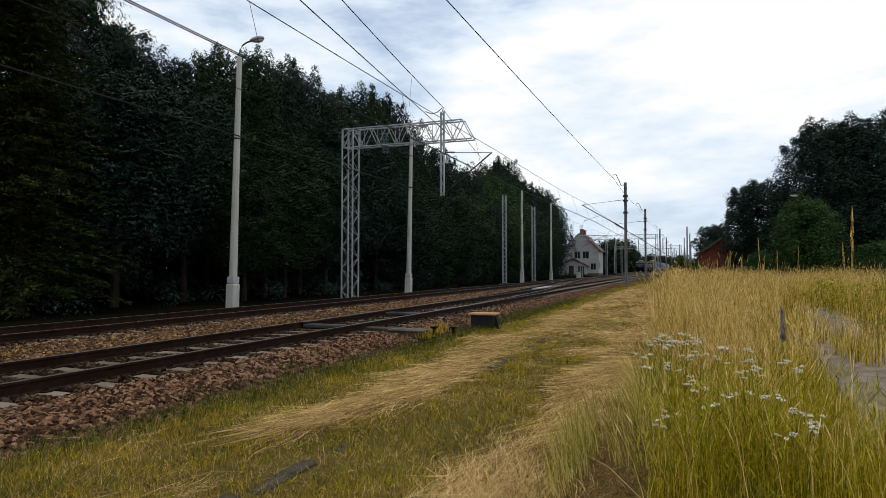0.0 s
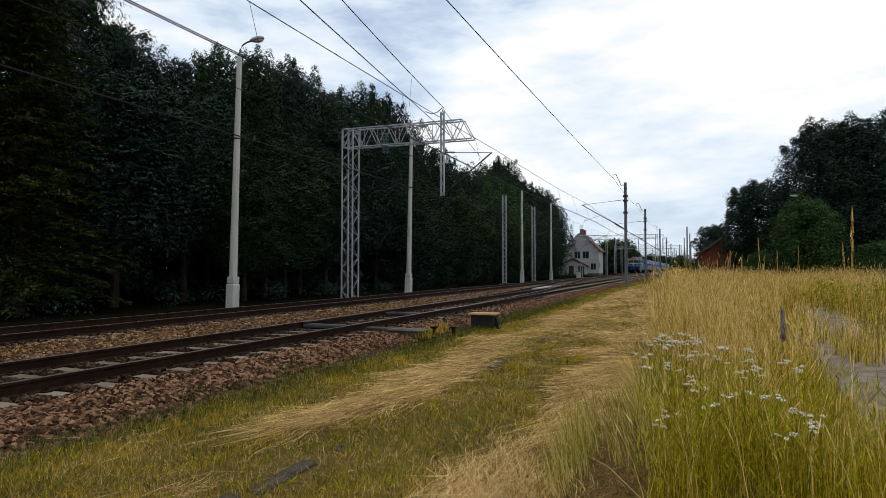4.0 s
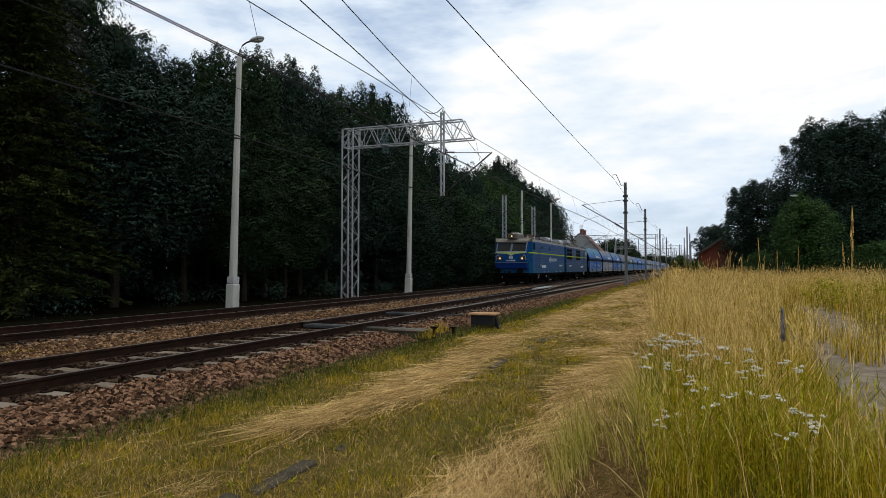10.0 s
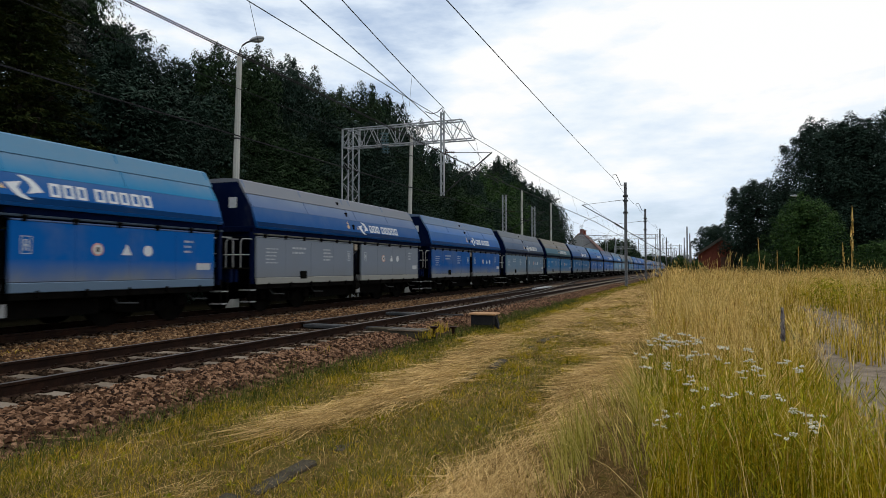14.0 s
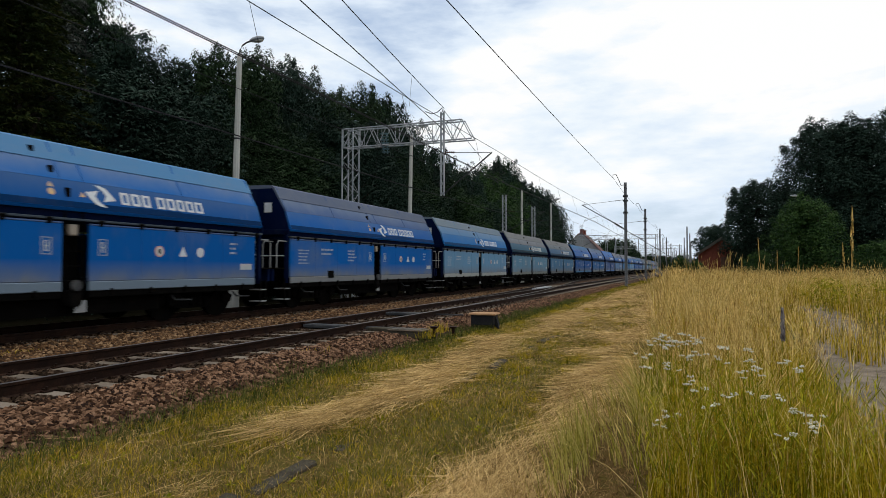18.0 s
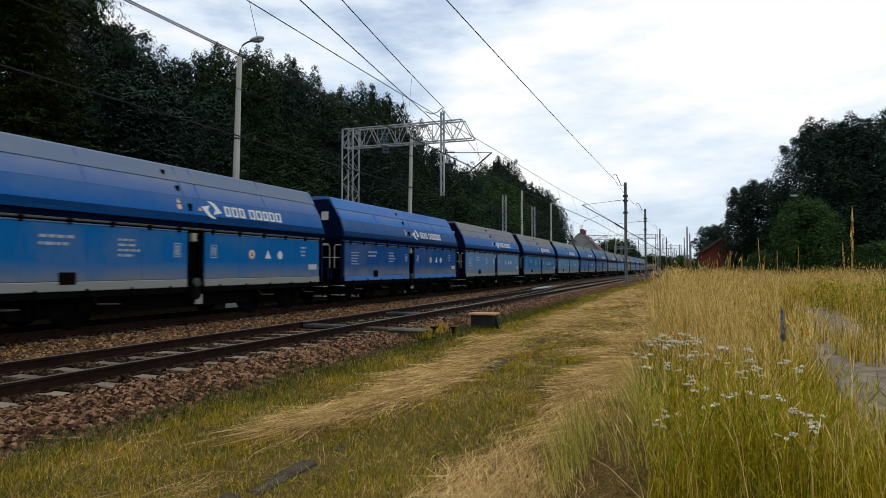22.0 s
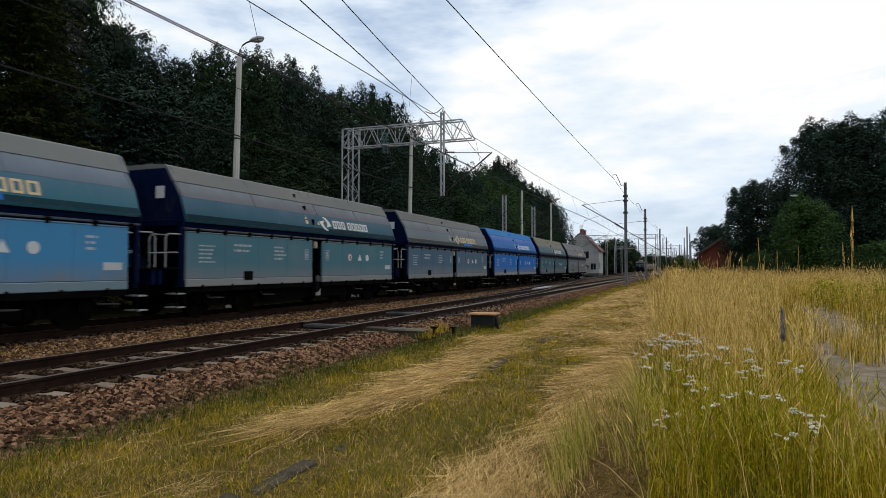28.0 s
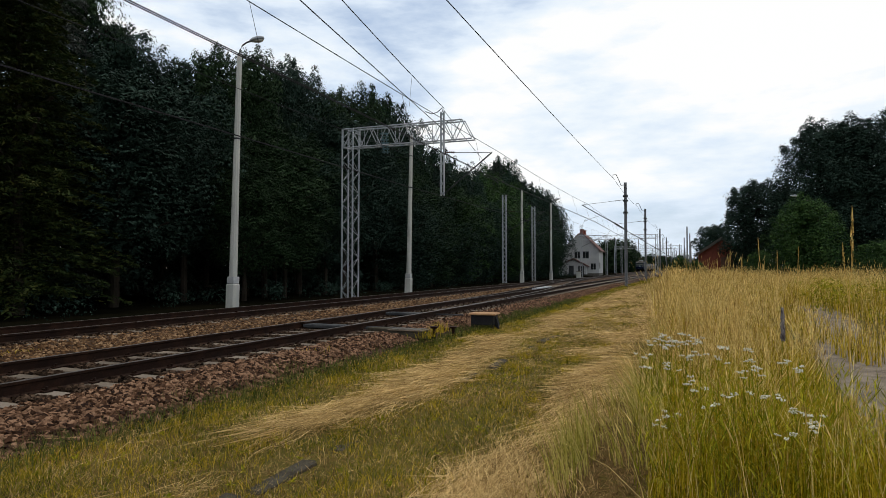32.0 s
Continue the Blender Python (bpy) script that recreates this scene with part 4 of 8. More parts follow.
def larch_mesh(seed, height, radius, low, branches, per, mat):
    """Drooping branches with hanging tufts of needles."""
    rng = np.random.default_rng(seed)
    z = (np.arange(branches) + rng.random(branches)) / branches
    a = np.arange(branches) * 2.39996 + rng.uniform(-0.4, 0.4, branches)
    reach = radius * (0.2 + 0.85 * (1 - z) ** 0.6) * rng.uniform(0.65, 1.1, branches)
    b = np.repeat(np.arange(branches), per)
    n = len(b)
    f = rng.random(n) ** 0.7
    side = rng.normal(0, 0.22, n) * (0.25 + 1.1 * np.sin(np.pi * f ** 0.8)) * reach[b] * 0.45
    x = reach[b] * f
    zz = low + (height - low) * z[b] + reach[b] * (0.25 * f - 0.42 * f * f) - np.abs(side) * 0.35 - 0.16 * rng.random(n) ** 2
    ca, sa = np.cos(a[b]), np.sin(a[b])
    P = np.stack([x * ca - side * sa, x * sa + side * ca, zz], axis=1)
    out = np.stack([ca - 0.6 * np.sign(side) * sa, sa + 0.6 * np.sign(side) * ca, np.full(n, -0.35)], axis=1)
    L = rng.uniform(0.07, 0.17, n)[:, None]
    V, F = sprays(P, unit(rng.normal(0, 0.5, (n, 3)) + (0, 0, 0.7)), out + rng.normal(0, 0.45, (n, 3)), L, L * rng.uniform(0.16, 0.34, n)[:, None])
    V[:, 2] *= height / np.percentile(V[:, 2], 99.9)
    me = bpy.data.meshes.new("crown")
    me.from_pydata(V.tolist(), [], F.tolist())
    me.materials.append(M[mat])
    return me


def build_tree(seed, height, radius, low, clumps, per, size, mat, shape, name="tree", label="", category="tree", group=""):
    rng = random.Random(seed)
    t = empty(name, label, category, group)
    bm = bm_new()
    r = 0.016 * height
    cyl(bm, (0, 0, -0.4), (0.1, 0.0, height * 0.45), r, r * 0.6, n=9)
    cyl(bm, (0.1, 0.0, height * 0.44), (0.0, 0.1, height * 0.92), r * 0.6, r * 0.12, n=7)
    part("trunk", bm, "bark", t)
    for i in range(6):
        a = i * 1.05 + rng.random()
        z = height * (0.25 + 0.09 * i)
        out = radius * 0.6 * (1 - z / height if shape == "larch" else 1)
        e = (math.cos(a) * out, math.sin(a) * out, z + height * 0.1)
        bm = bm_new()
        tube(bm, [(0.08, 0, z), (e[0] * 0.5, e[1] * 0.5, z + height * 0.05), e], r * 0.28, 5)
        part("limb", bm, "bark", t)
    c = new("crown", larch_mesh(seed, height, radius, low, clumps, per, mat) if shape == "larch" else crown_mesh(seed, height, radius, low, clumps, per, size, mat, shape))
    c.parent = t
    return t


FOREST = "dense dark green broadleaf tree at the forest edge"
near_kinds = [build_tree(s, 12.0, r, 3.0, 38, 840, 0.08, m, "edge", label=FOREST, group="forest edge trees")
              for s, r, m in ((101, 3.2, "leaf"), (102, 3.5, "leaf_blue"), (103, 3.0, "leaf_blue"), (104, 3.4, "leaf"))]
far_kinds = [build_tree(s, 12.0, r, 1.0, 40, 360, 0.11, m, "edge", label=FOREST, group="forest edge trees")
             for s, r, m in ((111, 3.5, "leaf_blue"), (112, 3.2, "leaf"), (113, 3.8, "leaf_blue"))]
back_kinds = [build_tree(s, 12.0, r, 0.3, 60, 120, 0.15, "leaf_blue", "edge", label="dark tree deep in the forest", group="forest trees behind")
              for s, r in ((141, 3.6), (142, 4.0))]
larch_kind = build_tree(121, 15.0, 3.3, 0.8, 250, 190, 0, "needle", "larch", "larch", "tall olive-brown larch at the forest edge", "tree", "forest edge trees")
grey_larch_kind = build_tree(122, 15.0, 3.1, 0.8, 250, 190, 0, "needle_grey", "larch", "larch", "tall blue-grey larch behind the forest edge", "tree", "forest edge trees")
light_kind = build_tree(131, 12.0, 3.3, 0.8, 40, 330, 0.11, "leaf_light", "edge", label="lighter green tree at the forest edge", group="forest edge trees")

# skyline: distance along the track, height of the tops, for a row 22 m to the side
SKY = [(-40, 15), (8, 15), (15.7, 14.4), (17.2, 12.8), (18.0, 12.0), (18.8, 11.5), (19.6, 11.2), (20.8, 10.8), (22.2, 11.5), (23, 12.3), (25.2, 12.5), (26.1, 13.2), (28, 13.6), (29.0, 13.0), (30.6, 12.9), (32.7, 13.2), (34, 14.4), (35.8, 14.0), (37.3, 13.4), (38.9, 13.6), (40.2, 14.5), (44.4, 13.8), (46.6, 13.4), (50.1, 12.2), (53.5, 11.8), (57, 11.9), (62, 12.0), (66, 12.6), (73, 14.7), (78, 14.4), (87, 13.4), (102, 13.2), (109, 11.0), (117, 7.0), (124, 6.0)]


def sky_height(y):
    for (a, ha), (b, hb) in zip(SKY[:-1], SKY[1:]):
        if a <= y <= b:
            return ha + (hb - ha) * (y - a) / (b - a)
    return 6.0


def sized_copy(ob, m):
    """A copy at the pose and size of m, whatever the size of the first one."""
    return copy_thing(ob, m @ Matrix.Diagonal([1 / v for v in ob.scale]).to_4x4())


def plant(kind, base_h, x, y, h, wide, turn, used):
    m = pose(x, y, -0.15, 0, 0, turn) @ Matrix.Diagonal((wide, wide, h / base_h, 1))
    if kind not in used:
        used.add(kind)
        kind.matrix_basis = m
        return kind
    return sized_copy(kind, m)


def build_forest():
    rng = random.Random(77)
    used = set()

    def row(x0, dx, y0, y1, step, low, high, wide, pick, scale=1.0):
        y, i = y0, 0
        while y < y1:
            x = x0 + rng.uniform(-dx, dx)
            ys = y * 22 / -x
            h = ((sky_height(ys) - 1.57) * (-x / 22) * rng.uniform(low, high) + 1.6) * scale
            k = pick(ys, i)
            plant(k, 15.0 if k in (larch_kind, grey_larch_kind) else 12.0, x, y, h, rng.uniform(*wide), rng.uniform(0, 360), used)
            y += rng.uniform(*step)
            i += 1
    # low front growth, then the edge of the wood, then two rows that make the skyline
    row(-21.5, 0.4, 25.5, 34.5, (3.6, 4.6), 0.42, 0.62, (0.7, 0.85), lambda ys, i: near_kinds[(i * 3) % 4])
    row(-21.8, 0.5, 46, 104, (5.0, 9.0), 0.40, 0.62, (0.75, 0.95), lambda ys, i: far_kinds[i % 3])
    row(-23.2, 0.6, -5.0, 112, (4.4, 6.0), 0.64, 0.9, (1.0, 1.18), lambda ys, i: (larch_kind if i % 3 else near_kinds[1]) if ys < 18 else near_kinds[i % 4] if ys < 46 else light_kind if 58 < ys < 82 and i % 3 else far_kinds[i % 3])
    row(-26.5, 0.7, -6.0, 132, (2.9, 3.9), 0.99, 1.1, (0.8, 1.0), lambda ys, i: (grey_larch_kind if i % 3 else larch_kind) if ys < 17.4 else near_kinds[(i + 1) % 4] if ys < 40 else light_kind if 62 < ys < 70 else far_kinds[i % 3])
    row(-29.5, 0.8, -6.0, 27.5, (3.0, 3.8), 0.92, 1.02, (1.0, 1.15), lambda ys, i: grey_larch_kind if i % 2 else near_kinds[i % 4])
    row(-31.0, 0.8, 28.0, 150, (3.2, 4.4), 0.84, 0.95, (0.9, 1.1), lambda ys, i: back_kinds[i % 2])
    row(-37.0, 1.5, -8.0, 170, (4.2, 5.6), 0.5, 0.62, (1.1, 1.3), lambda ys, i: back_kinds[i % 2])
    # a slim dark spruce-like top over the far end of the edge
    plant(grey_larch_kind, 15.0, -25.4, 84.0, 16.8, 0.9, 40, used)


build_forest()


def build_undergrowth():
    rng = np.random.default_rng(9)
    V0, F0 = [], []
    o = 0
    for n, x0, x1, top, per, size in ((130, -22.5, -19.4, 0.5, 130, 0.06), (520, -27.5, -22.8, 3.0, 110, 0.12), (260, -41.0, -34.0, 5.0, 90, 0.3)):
        C = np.stack([rng.uniform(x0, x1, n), rng.uniform(-4, 112 if x0 > -40 else 150, n), rng.uniform(-0.2, top, n)], axis=1)
        V, F = leaf_cloud(rng, C, rng.uniform(0.35, 0.9, n), per, size)
        V0.append(V)
        F0.append(F + o)
        o += len(V)
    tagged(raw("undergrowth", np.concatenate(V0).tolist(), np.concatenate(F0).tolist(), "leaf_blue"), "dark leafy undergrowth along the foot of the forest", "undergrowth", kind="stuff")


build_undergrowth()

# right-hand trees and far woods
big = build_tree(201, 16.0, 6.4, 0.8, 130, 1150, 0.115, "leaf_blue", "edge", label="large dark rounded broadleaf tree behind the field", group="trees behind the field")
big.matrix_basis = pose(13.7, 66, 0) @ Matrix.Diagonal((1, 1, 0.96, 1))
sized_copy(far_kinds[0], pose(6.0, 73.5, 0, 0, 0, 40) @ Matrix.Diagonal((0.55, 0.55, 0.5, 1)))
sized_copy(big, pose(22.8, 69, 0, 0, 0, 100) @ Matrix.Diagonal((0.95, 0.95, 0.95, 1)))
mid = build_tree(202, 11.6, 3.2, 0.6, 56, 850, 0.11, "leaf_blue", "edge", label="dark rounded tree beside the red barn", group="trees behind the field")
mid.matrix_basis = pose(6.5, 75, 0) @ Matrix.Diagonal((1, 1, 0.95, 1))
sized_copy(mid, pose(11.6, 84, 0, 0, 0, 120) @ Matrix.Diagonal((1.1, 1.1, 0.95, 1)))
sized_copy(mid, pose(3.9, 112, 0, 0, 0, 50) @ Matrix.Diagonal((1.0, 1.0, 0.76, 1)))
shrub = build_tree(203, 7.3, 2.9, 0.2, 60, 330, 0.09, "leaf_light", "round", label="mid green bushy tree in front of the larger trees", group="trees behind the field")
shrub.matrix_basis = pose(8.6, 55, 0)
sized_copy(shrub, pose(12.9, 52, 0, 0, 0, 80) @ Matrix.Diagonal((0.8, 0.8, 0.5, 1)))
sized_copy(shrub, pose(5.6, 58, 0, 0, 0, 80) @ Matrix.Diagonal((0.5, 0.5, 0.42, 1)))
sized_copy(shrub, pose(9.4, 33, 0, 0, 0, 30) @ Matrix.Diagonal((0.5, 0.5, 0.42, 1)))
sized_copy(shrub, pose(-0.9, 70, 0, 0, 0, 30) @ Matrix.Diagonal((0.42, 0.42, 0.4, 1)))
sized_copy(shrub, pose(0.6, 66, 0, 0, 0, 200) @ Matrix.Diagonal((0.4, 0.4, 0.32, 1)))
bush = build_tree(204, 6.5, 3.0, 0.2, 40, 80, 0.22, "leaf", "round", label="distant green tree beyond the house", group="far trees")
_rng = random.Random(31)
bush.matrix_basis = pose(-28, 190, 0)
for i in range(26):
    s = _rng.uniform(1.1, 1.9)
    sized_copy(bush, pose(_rng.uniform(-42, -24) + i * 0.1, 186 + i * 7, 0, 0, 0, _rng.uniform(0, 360)) @ Matrix.Diagonal((s * 1.3, s * 1.3, s * _rng.uniform(0.8, 1.2), 1)))
for i in range(14):
    s = _rng.uniform(1.0, 1.8)
    sized_copy(bush, pose(-30 + i * 4.2 + _rng.uniform(-1, 1), 420 + _rng.uniform(-15, 15), 0, 0, 0, _rng.uniform(0, 360)) @ Matrix.Diagonal((s * 1.4, s * 1.4, s, 1)))


# ---- house ----
def window(parent, name, x0, x1, z0, z1, y, wood="white_wall"):
    w = part(name, bars(bm_new(), (x0, x1, y - 0.03, y + 0.02, z0, z1)), "dark_glass", parent, "dark window")
    bm = bm_new()
    f = 0.07
    bars(bm, (x0 - f, x0, y - 0.05, y + 0.02, z0 - f, z1 + f), (x1, x1 + f, y - 0.05, y + 0.02, z0 - f, z1 + f), (x0, x1, y - 0.05, y + 0.02, z1, z1 + f), (x0, x1, y - 0.05, y + 0.02, z0 - f, z0),
         ((x0 + x1) / 2 - 0.03, (x0 + x1) / 2 + 0.03, y - 0.05, y - 0.032, z0, z1))
    part("window_frame", bm, wood, w)


def build_house():
    t = empty("house", "white rendered gabled railway house with a brown tiled roof", "house", at=pose(-23.0, 142, -0.1, 0, 0, 2.0) @ Matrix.Diagonal((1.1, 1.1, 0.98, 1)))
    w, d, e, a = 3.6, 9.0, 6.0, 9.6
    bm = bm_new()
    prism(bm, [(-w, 0.5), (w, 0.5), (w, e), (0.6, a), (-0.6, a), (-w, e)], 0, d)
    part("wall", bm, "white_wall", t)
    bm = bm_new()
    box(bm, -w - 0.04, w + 0.04, -0.04, d + 0.04, -0.2, 0.55)
    part("plinth", bm, "slab_grey", t)
    for s in (-1, 1):
        bm = bm_new()
        prism(bm, [(s * (w + 0.45), e - 0.45), (s * (w + 0.45), e - 0.25), (s * 0.5, a + 0.2), (s * 0.5, a + 0.02)], -0.4, d + 0.4)
        part("roof_slope", bm, "roof_tile", t)
    bm = bm_new()
    prism(bm, [(-0.52, a + 0.02), (0.52, a + 0.02), (0.42, a + 0.24), (-0.42, a + 0.24)], -0.3, d + 0.4)
    part("roof_ridge", bm, "roof_tile", t)
    for yy in (2.0, 6.0):
        bm = bm_new()
        box(bm, -0.35, 0.35, yy - 0.35, yy + 0.35, a - 0.2, a + 1.2, 0.02)
        box(bm, -0.42, 0.42, yy - 0.42, yy + 0.42, a + 1.2, a + 1.35)
        part("chimney", bm, "red_brick", t)
    for x in (-1.3, 0.4):
        window(t, "window", x, x + 1.2, 4.0, 5.6, 0.0)
    # porch in front of the gable
    bm = bm_new()
    prism(bm, [(-4.6, 0.3), (1.3, 0.3), (1.3, 2.3), (-1.3, 3.7), (-4.6, 2.0)], -2.2, 0)
    part("porch_wall", bm, "white_wall", t)
    bm = bm_new()
    prism(bm, [(-5.0, 1.75), (-5.0, 1.95), (-1.3, 4.05), (-1.3, 3.8)], -2.5, 0)
    part("porch_roof", bm, "roof_tile", t)
    bm = bm_new()
    prism(bm, [(1.7, 2.0), (1.7, 2.2), (-1.3, 4.05), (-1.3, 3.8)], -2.5, 0)
    part("porch_roof", bm, "roof_tile", t)
    bm = bm_new()
    box(bm, -2.2, -1.2, -2.25, -2.18, 0.0, 2.3)
    part("porch_door", bm, "dark_steel", t, "dark doorway")
    bm = bm_new()
    box(bm, -0.3, 0.9, -2.25, -2.18, 0.0, 2.3)
    part("porch_door", bm, "dark_steel", t, "dark doorway")
    window(t, "side_window", 2.0, 3.0, 1.4, 2.8, 0.0)
    bm = bm_new()
    box(bm, -w - 0.06, -w + 0.1, -0.06, 0.0, 0.5, e)
    part("downpipe", bm, "galvanised", t)
    box_bm = bm_new()
    box(box_bm, w + 0.0, w + 0.03, 1.5, 2.6, 1.6, 3.0)
    part("side_pane", box_bm, "dark_glass", t)
    cab = empty("relay_cabinet", "small pale concrete trackside cabinet near the house", "cabinet", at=pose(-16.6, 100, 0))
    part("body", bars(bm_new(), (-0.3, 0.3, -0.3, 0.3, -0.2, 1.0)), "pale_concrete", cab)
    part("cap", bars(bm_new(), (-0.35, 0.35, -0.35, 0.35, 1.0, 1.08)), "concrete", cab)


build_house()


def build_barn():
    t = empty("red_barn", "red brick barn with a grey gabled roof behind the tall grass", "barn", at=pose(3.6, 78, 0, 0, 0, 0))
    bm = bm_new()
    prism(bm, [(-2.5, -0.2), (2.5, -0.2), (2.5, 3.3), (0, 4.9), (-2.5, 3.3)], 0, 9)
    part("wall", bm, "red_brick", t)
    for s in (-1, 1):
        bm = bm_new()
        prism(bm, [(s * 2.9, 2.95), (s * 2.9, 3.12), (0, 5.1), (0, 4.92)], -0.3, 9.3)
        part("roof_slope", bm, "slab_grey", t)
    bm = bm_new()
    box(bm, -0.2, 1.4, -0.04, 0.0, 0.0, 2.9)
    part("barn_door", bm, "brown_steel", t, "brown boarded door")
    for s in (-1, 1):
        bm = bm_new()
        prism(bm, [(s * 2.9, 3.12), (s * 2.9, 3.28), (0, 5.28), (0, 5.1)], -0.36, -0.3)
        part("verge_board", bm, "slab_grey", t)


build_barn()


# ---- the train ----
BODY, PITCH = 11.2, 12.54      # a wagon's body length, and its length over buffers
HW = 1.5                       # half its width


def wheel_bm(r=0.46):
    bm = bm_new()
    cyl(bm, (-0.07, 0, 0), (0.07, 0, 0), r, n=16)
    cyl(bm, (-0.09, 0, 0), (-0.07, 0, 0), r + 0.03, n=16)
    cyl(bm, (-0.1, 0, 0), (0.12, 0, 0), 0.12, n=8)
    return bm


def bogie(parent, y, wheel, span=1.8, r=0.46):
    bm = bm_new()
    for s in (-1, 1):
        prism(bm, [(y - span / 2 - 0.35, 0.52), (y - span / 2 + 0.1, 0.72), (y - 0.35, 0.42), (y + 0.35, 0.42), (y + span / 2 - 0.1, 0.72), (y + span / 2 + 0.35, 0.52), (y + span / 2 + 0.3, 0.36), (y + 0.4, 0.25), (y - 0.4, 0.25), (y - span / 2 - 0.3, 0.36)], s * 1.0 - 0.06, s * 1.0 + 0.06, axis="x")
    box(bm, -1.0, 1.0, y - 0.2, y + 0.2, 0.4, 0.7)
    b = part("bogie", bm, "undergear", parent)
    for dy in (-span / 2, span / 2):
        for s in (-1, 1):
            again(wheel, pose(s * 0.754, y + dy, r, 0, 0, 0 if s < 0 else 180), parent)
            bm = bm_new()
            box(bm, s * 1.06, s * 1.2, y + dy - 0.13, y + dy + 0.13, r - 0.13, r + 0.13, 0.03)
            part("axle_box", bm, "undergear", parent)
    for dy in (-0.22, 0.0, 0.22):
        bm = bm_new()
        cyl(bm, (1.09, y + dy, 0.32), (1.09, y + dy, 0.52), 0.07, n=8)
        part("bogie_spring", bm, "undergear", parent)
    return b


def buffers(parent, y, sign, mat="undergear", xs=(-0.875, 0.875), z=1.04):
    for x in xs:
        bm = bm_new()
        cyl(bm, (x, y, z), (x, y + sign * 0.34, z), 0.12, 0.10, n=10)
        cyl(bm, (x, y + sign * 0.34, z), (x, y + sign * 0.58, z), 0.075, n=10)
        cyl(bm, (x, y + sign * 0.58, z), (x, y + sign * 0.64, z), 0.23, n=14)
        part("buffer", bm, mat, parent)
    bm = bm_new()
    tube(bm, [(0, y, z - 0.05), (0, y + sign * 0.35, z - 0.06), (0, y + sign * 0.6, z - 0.2)], 0.06, 8)
    part("coupling", bm, "undergear", parent)


def emblem_bm(y, z, h, x):
    """Two blades swirled round a small open square, as flat plates."""
    bm = bm_new()
    blade = [(-0.22, 0.54), (0.05, 0.53), (0.34, 0.42), (0.56, 0.18), (0.78, -0.14), (0.44, -0.2), (0.08, -0.28), (0.3, 0.02), (0.16, 0.27)]
    for s in (1, -1):
        prism(bm, [(y + s * a * h, z + s * b * h) for a, b in blade], x - 0.003, x + 0.003, axis="x")
    return bm


def letter_bars(y, z, h, widths, x, gap):
    """Open rectangles in place of characters."""
    bm = bm_new()
    for w in widths:
        if w > 0:
            s = min(0.22 * h, 0.32 * w)
            for a, b, c, d in ((0, s, 0, h), (w - s, w, 0, h), (s, w - s, 0, s * 0.8), (s, w - s, h - s * 0.8, h)):
                box(bm, x - 0.004, x + 0.003, y + a, y + b, z + c, z + d)
        y += abs(w) + gap
    return bm


def lettering(parent, y, z, h, widths, x, gap, mat="marking", at=None, c=None):
    """A company name as plain blocks, one part a letter."""
    for i, w in enumerate(widths):
        if w > 0:
            ob = part("letter_block", letter_bars(y, z, h, (w,), x, 0), mat, parent, at=at)
            if c:
                ob.color = (*c, 1)
        y += abs(w) + gap


def text_block(y, z, rows, w, pitch, x, h=0.035, seed=1):
    rng = random.Random(seed)
    bm = bm_new()
    for r in range(rows):
        yy = y
        end = y + w * rng.uniform(0.6, 1.0)
        while yy < end:
            l = rng.uniform(0.06, 0.22)
            box(bm, x - 0.003, x + 0.003, yy, min(yy + l, end), z - r * pitch, z - r * pitch + h)
            yy += l + 0.04
    return bm


def disc(y, z, r, x, n=18):
    bm = bm_new()
    cyl(bm, (x - 0.004, y, z), (x + 0.004, y, z), r, n=n)
    return bm


def triangle(y, z, r, x):
    bm = bm_new()
    prism(bm, [(y - r, z - r * 0.8), (y + r, z - r * 0.8), (y, z + r)], x - 0.004, x + 0.004, axis="x")
    return bm


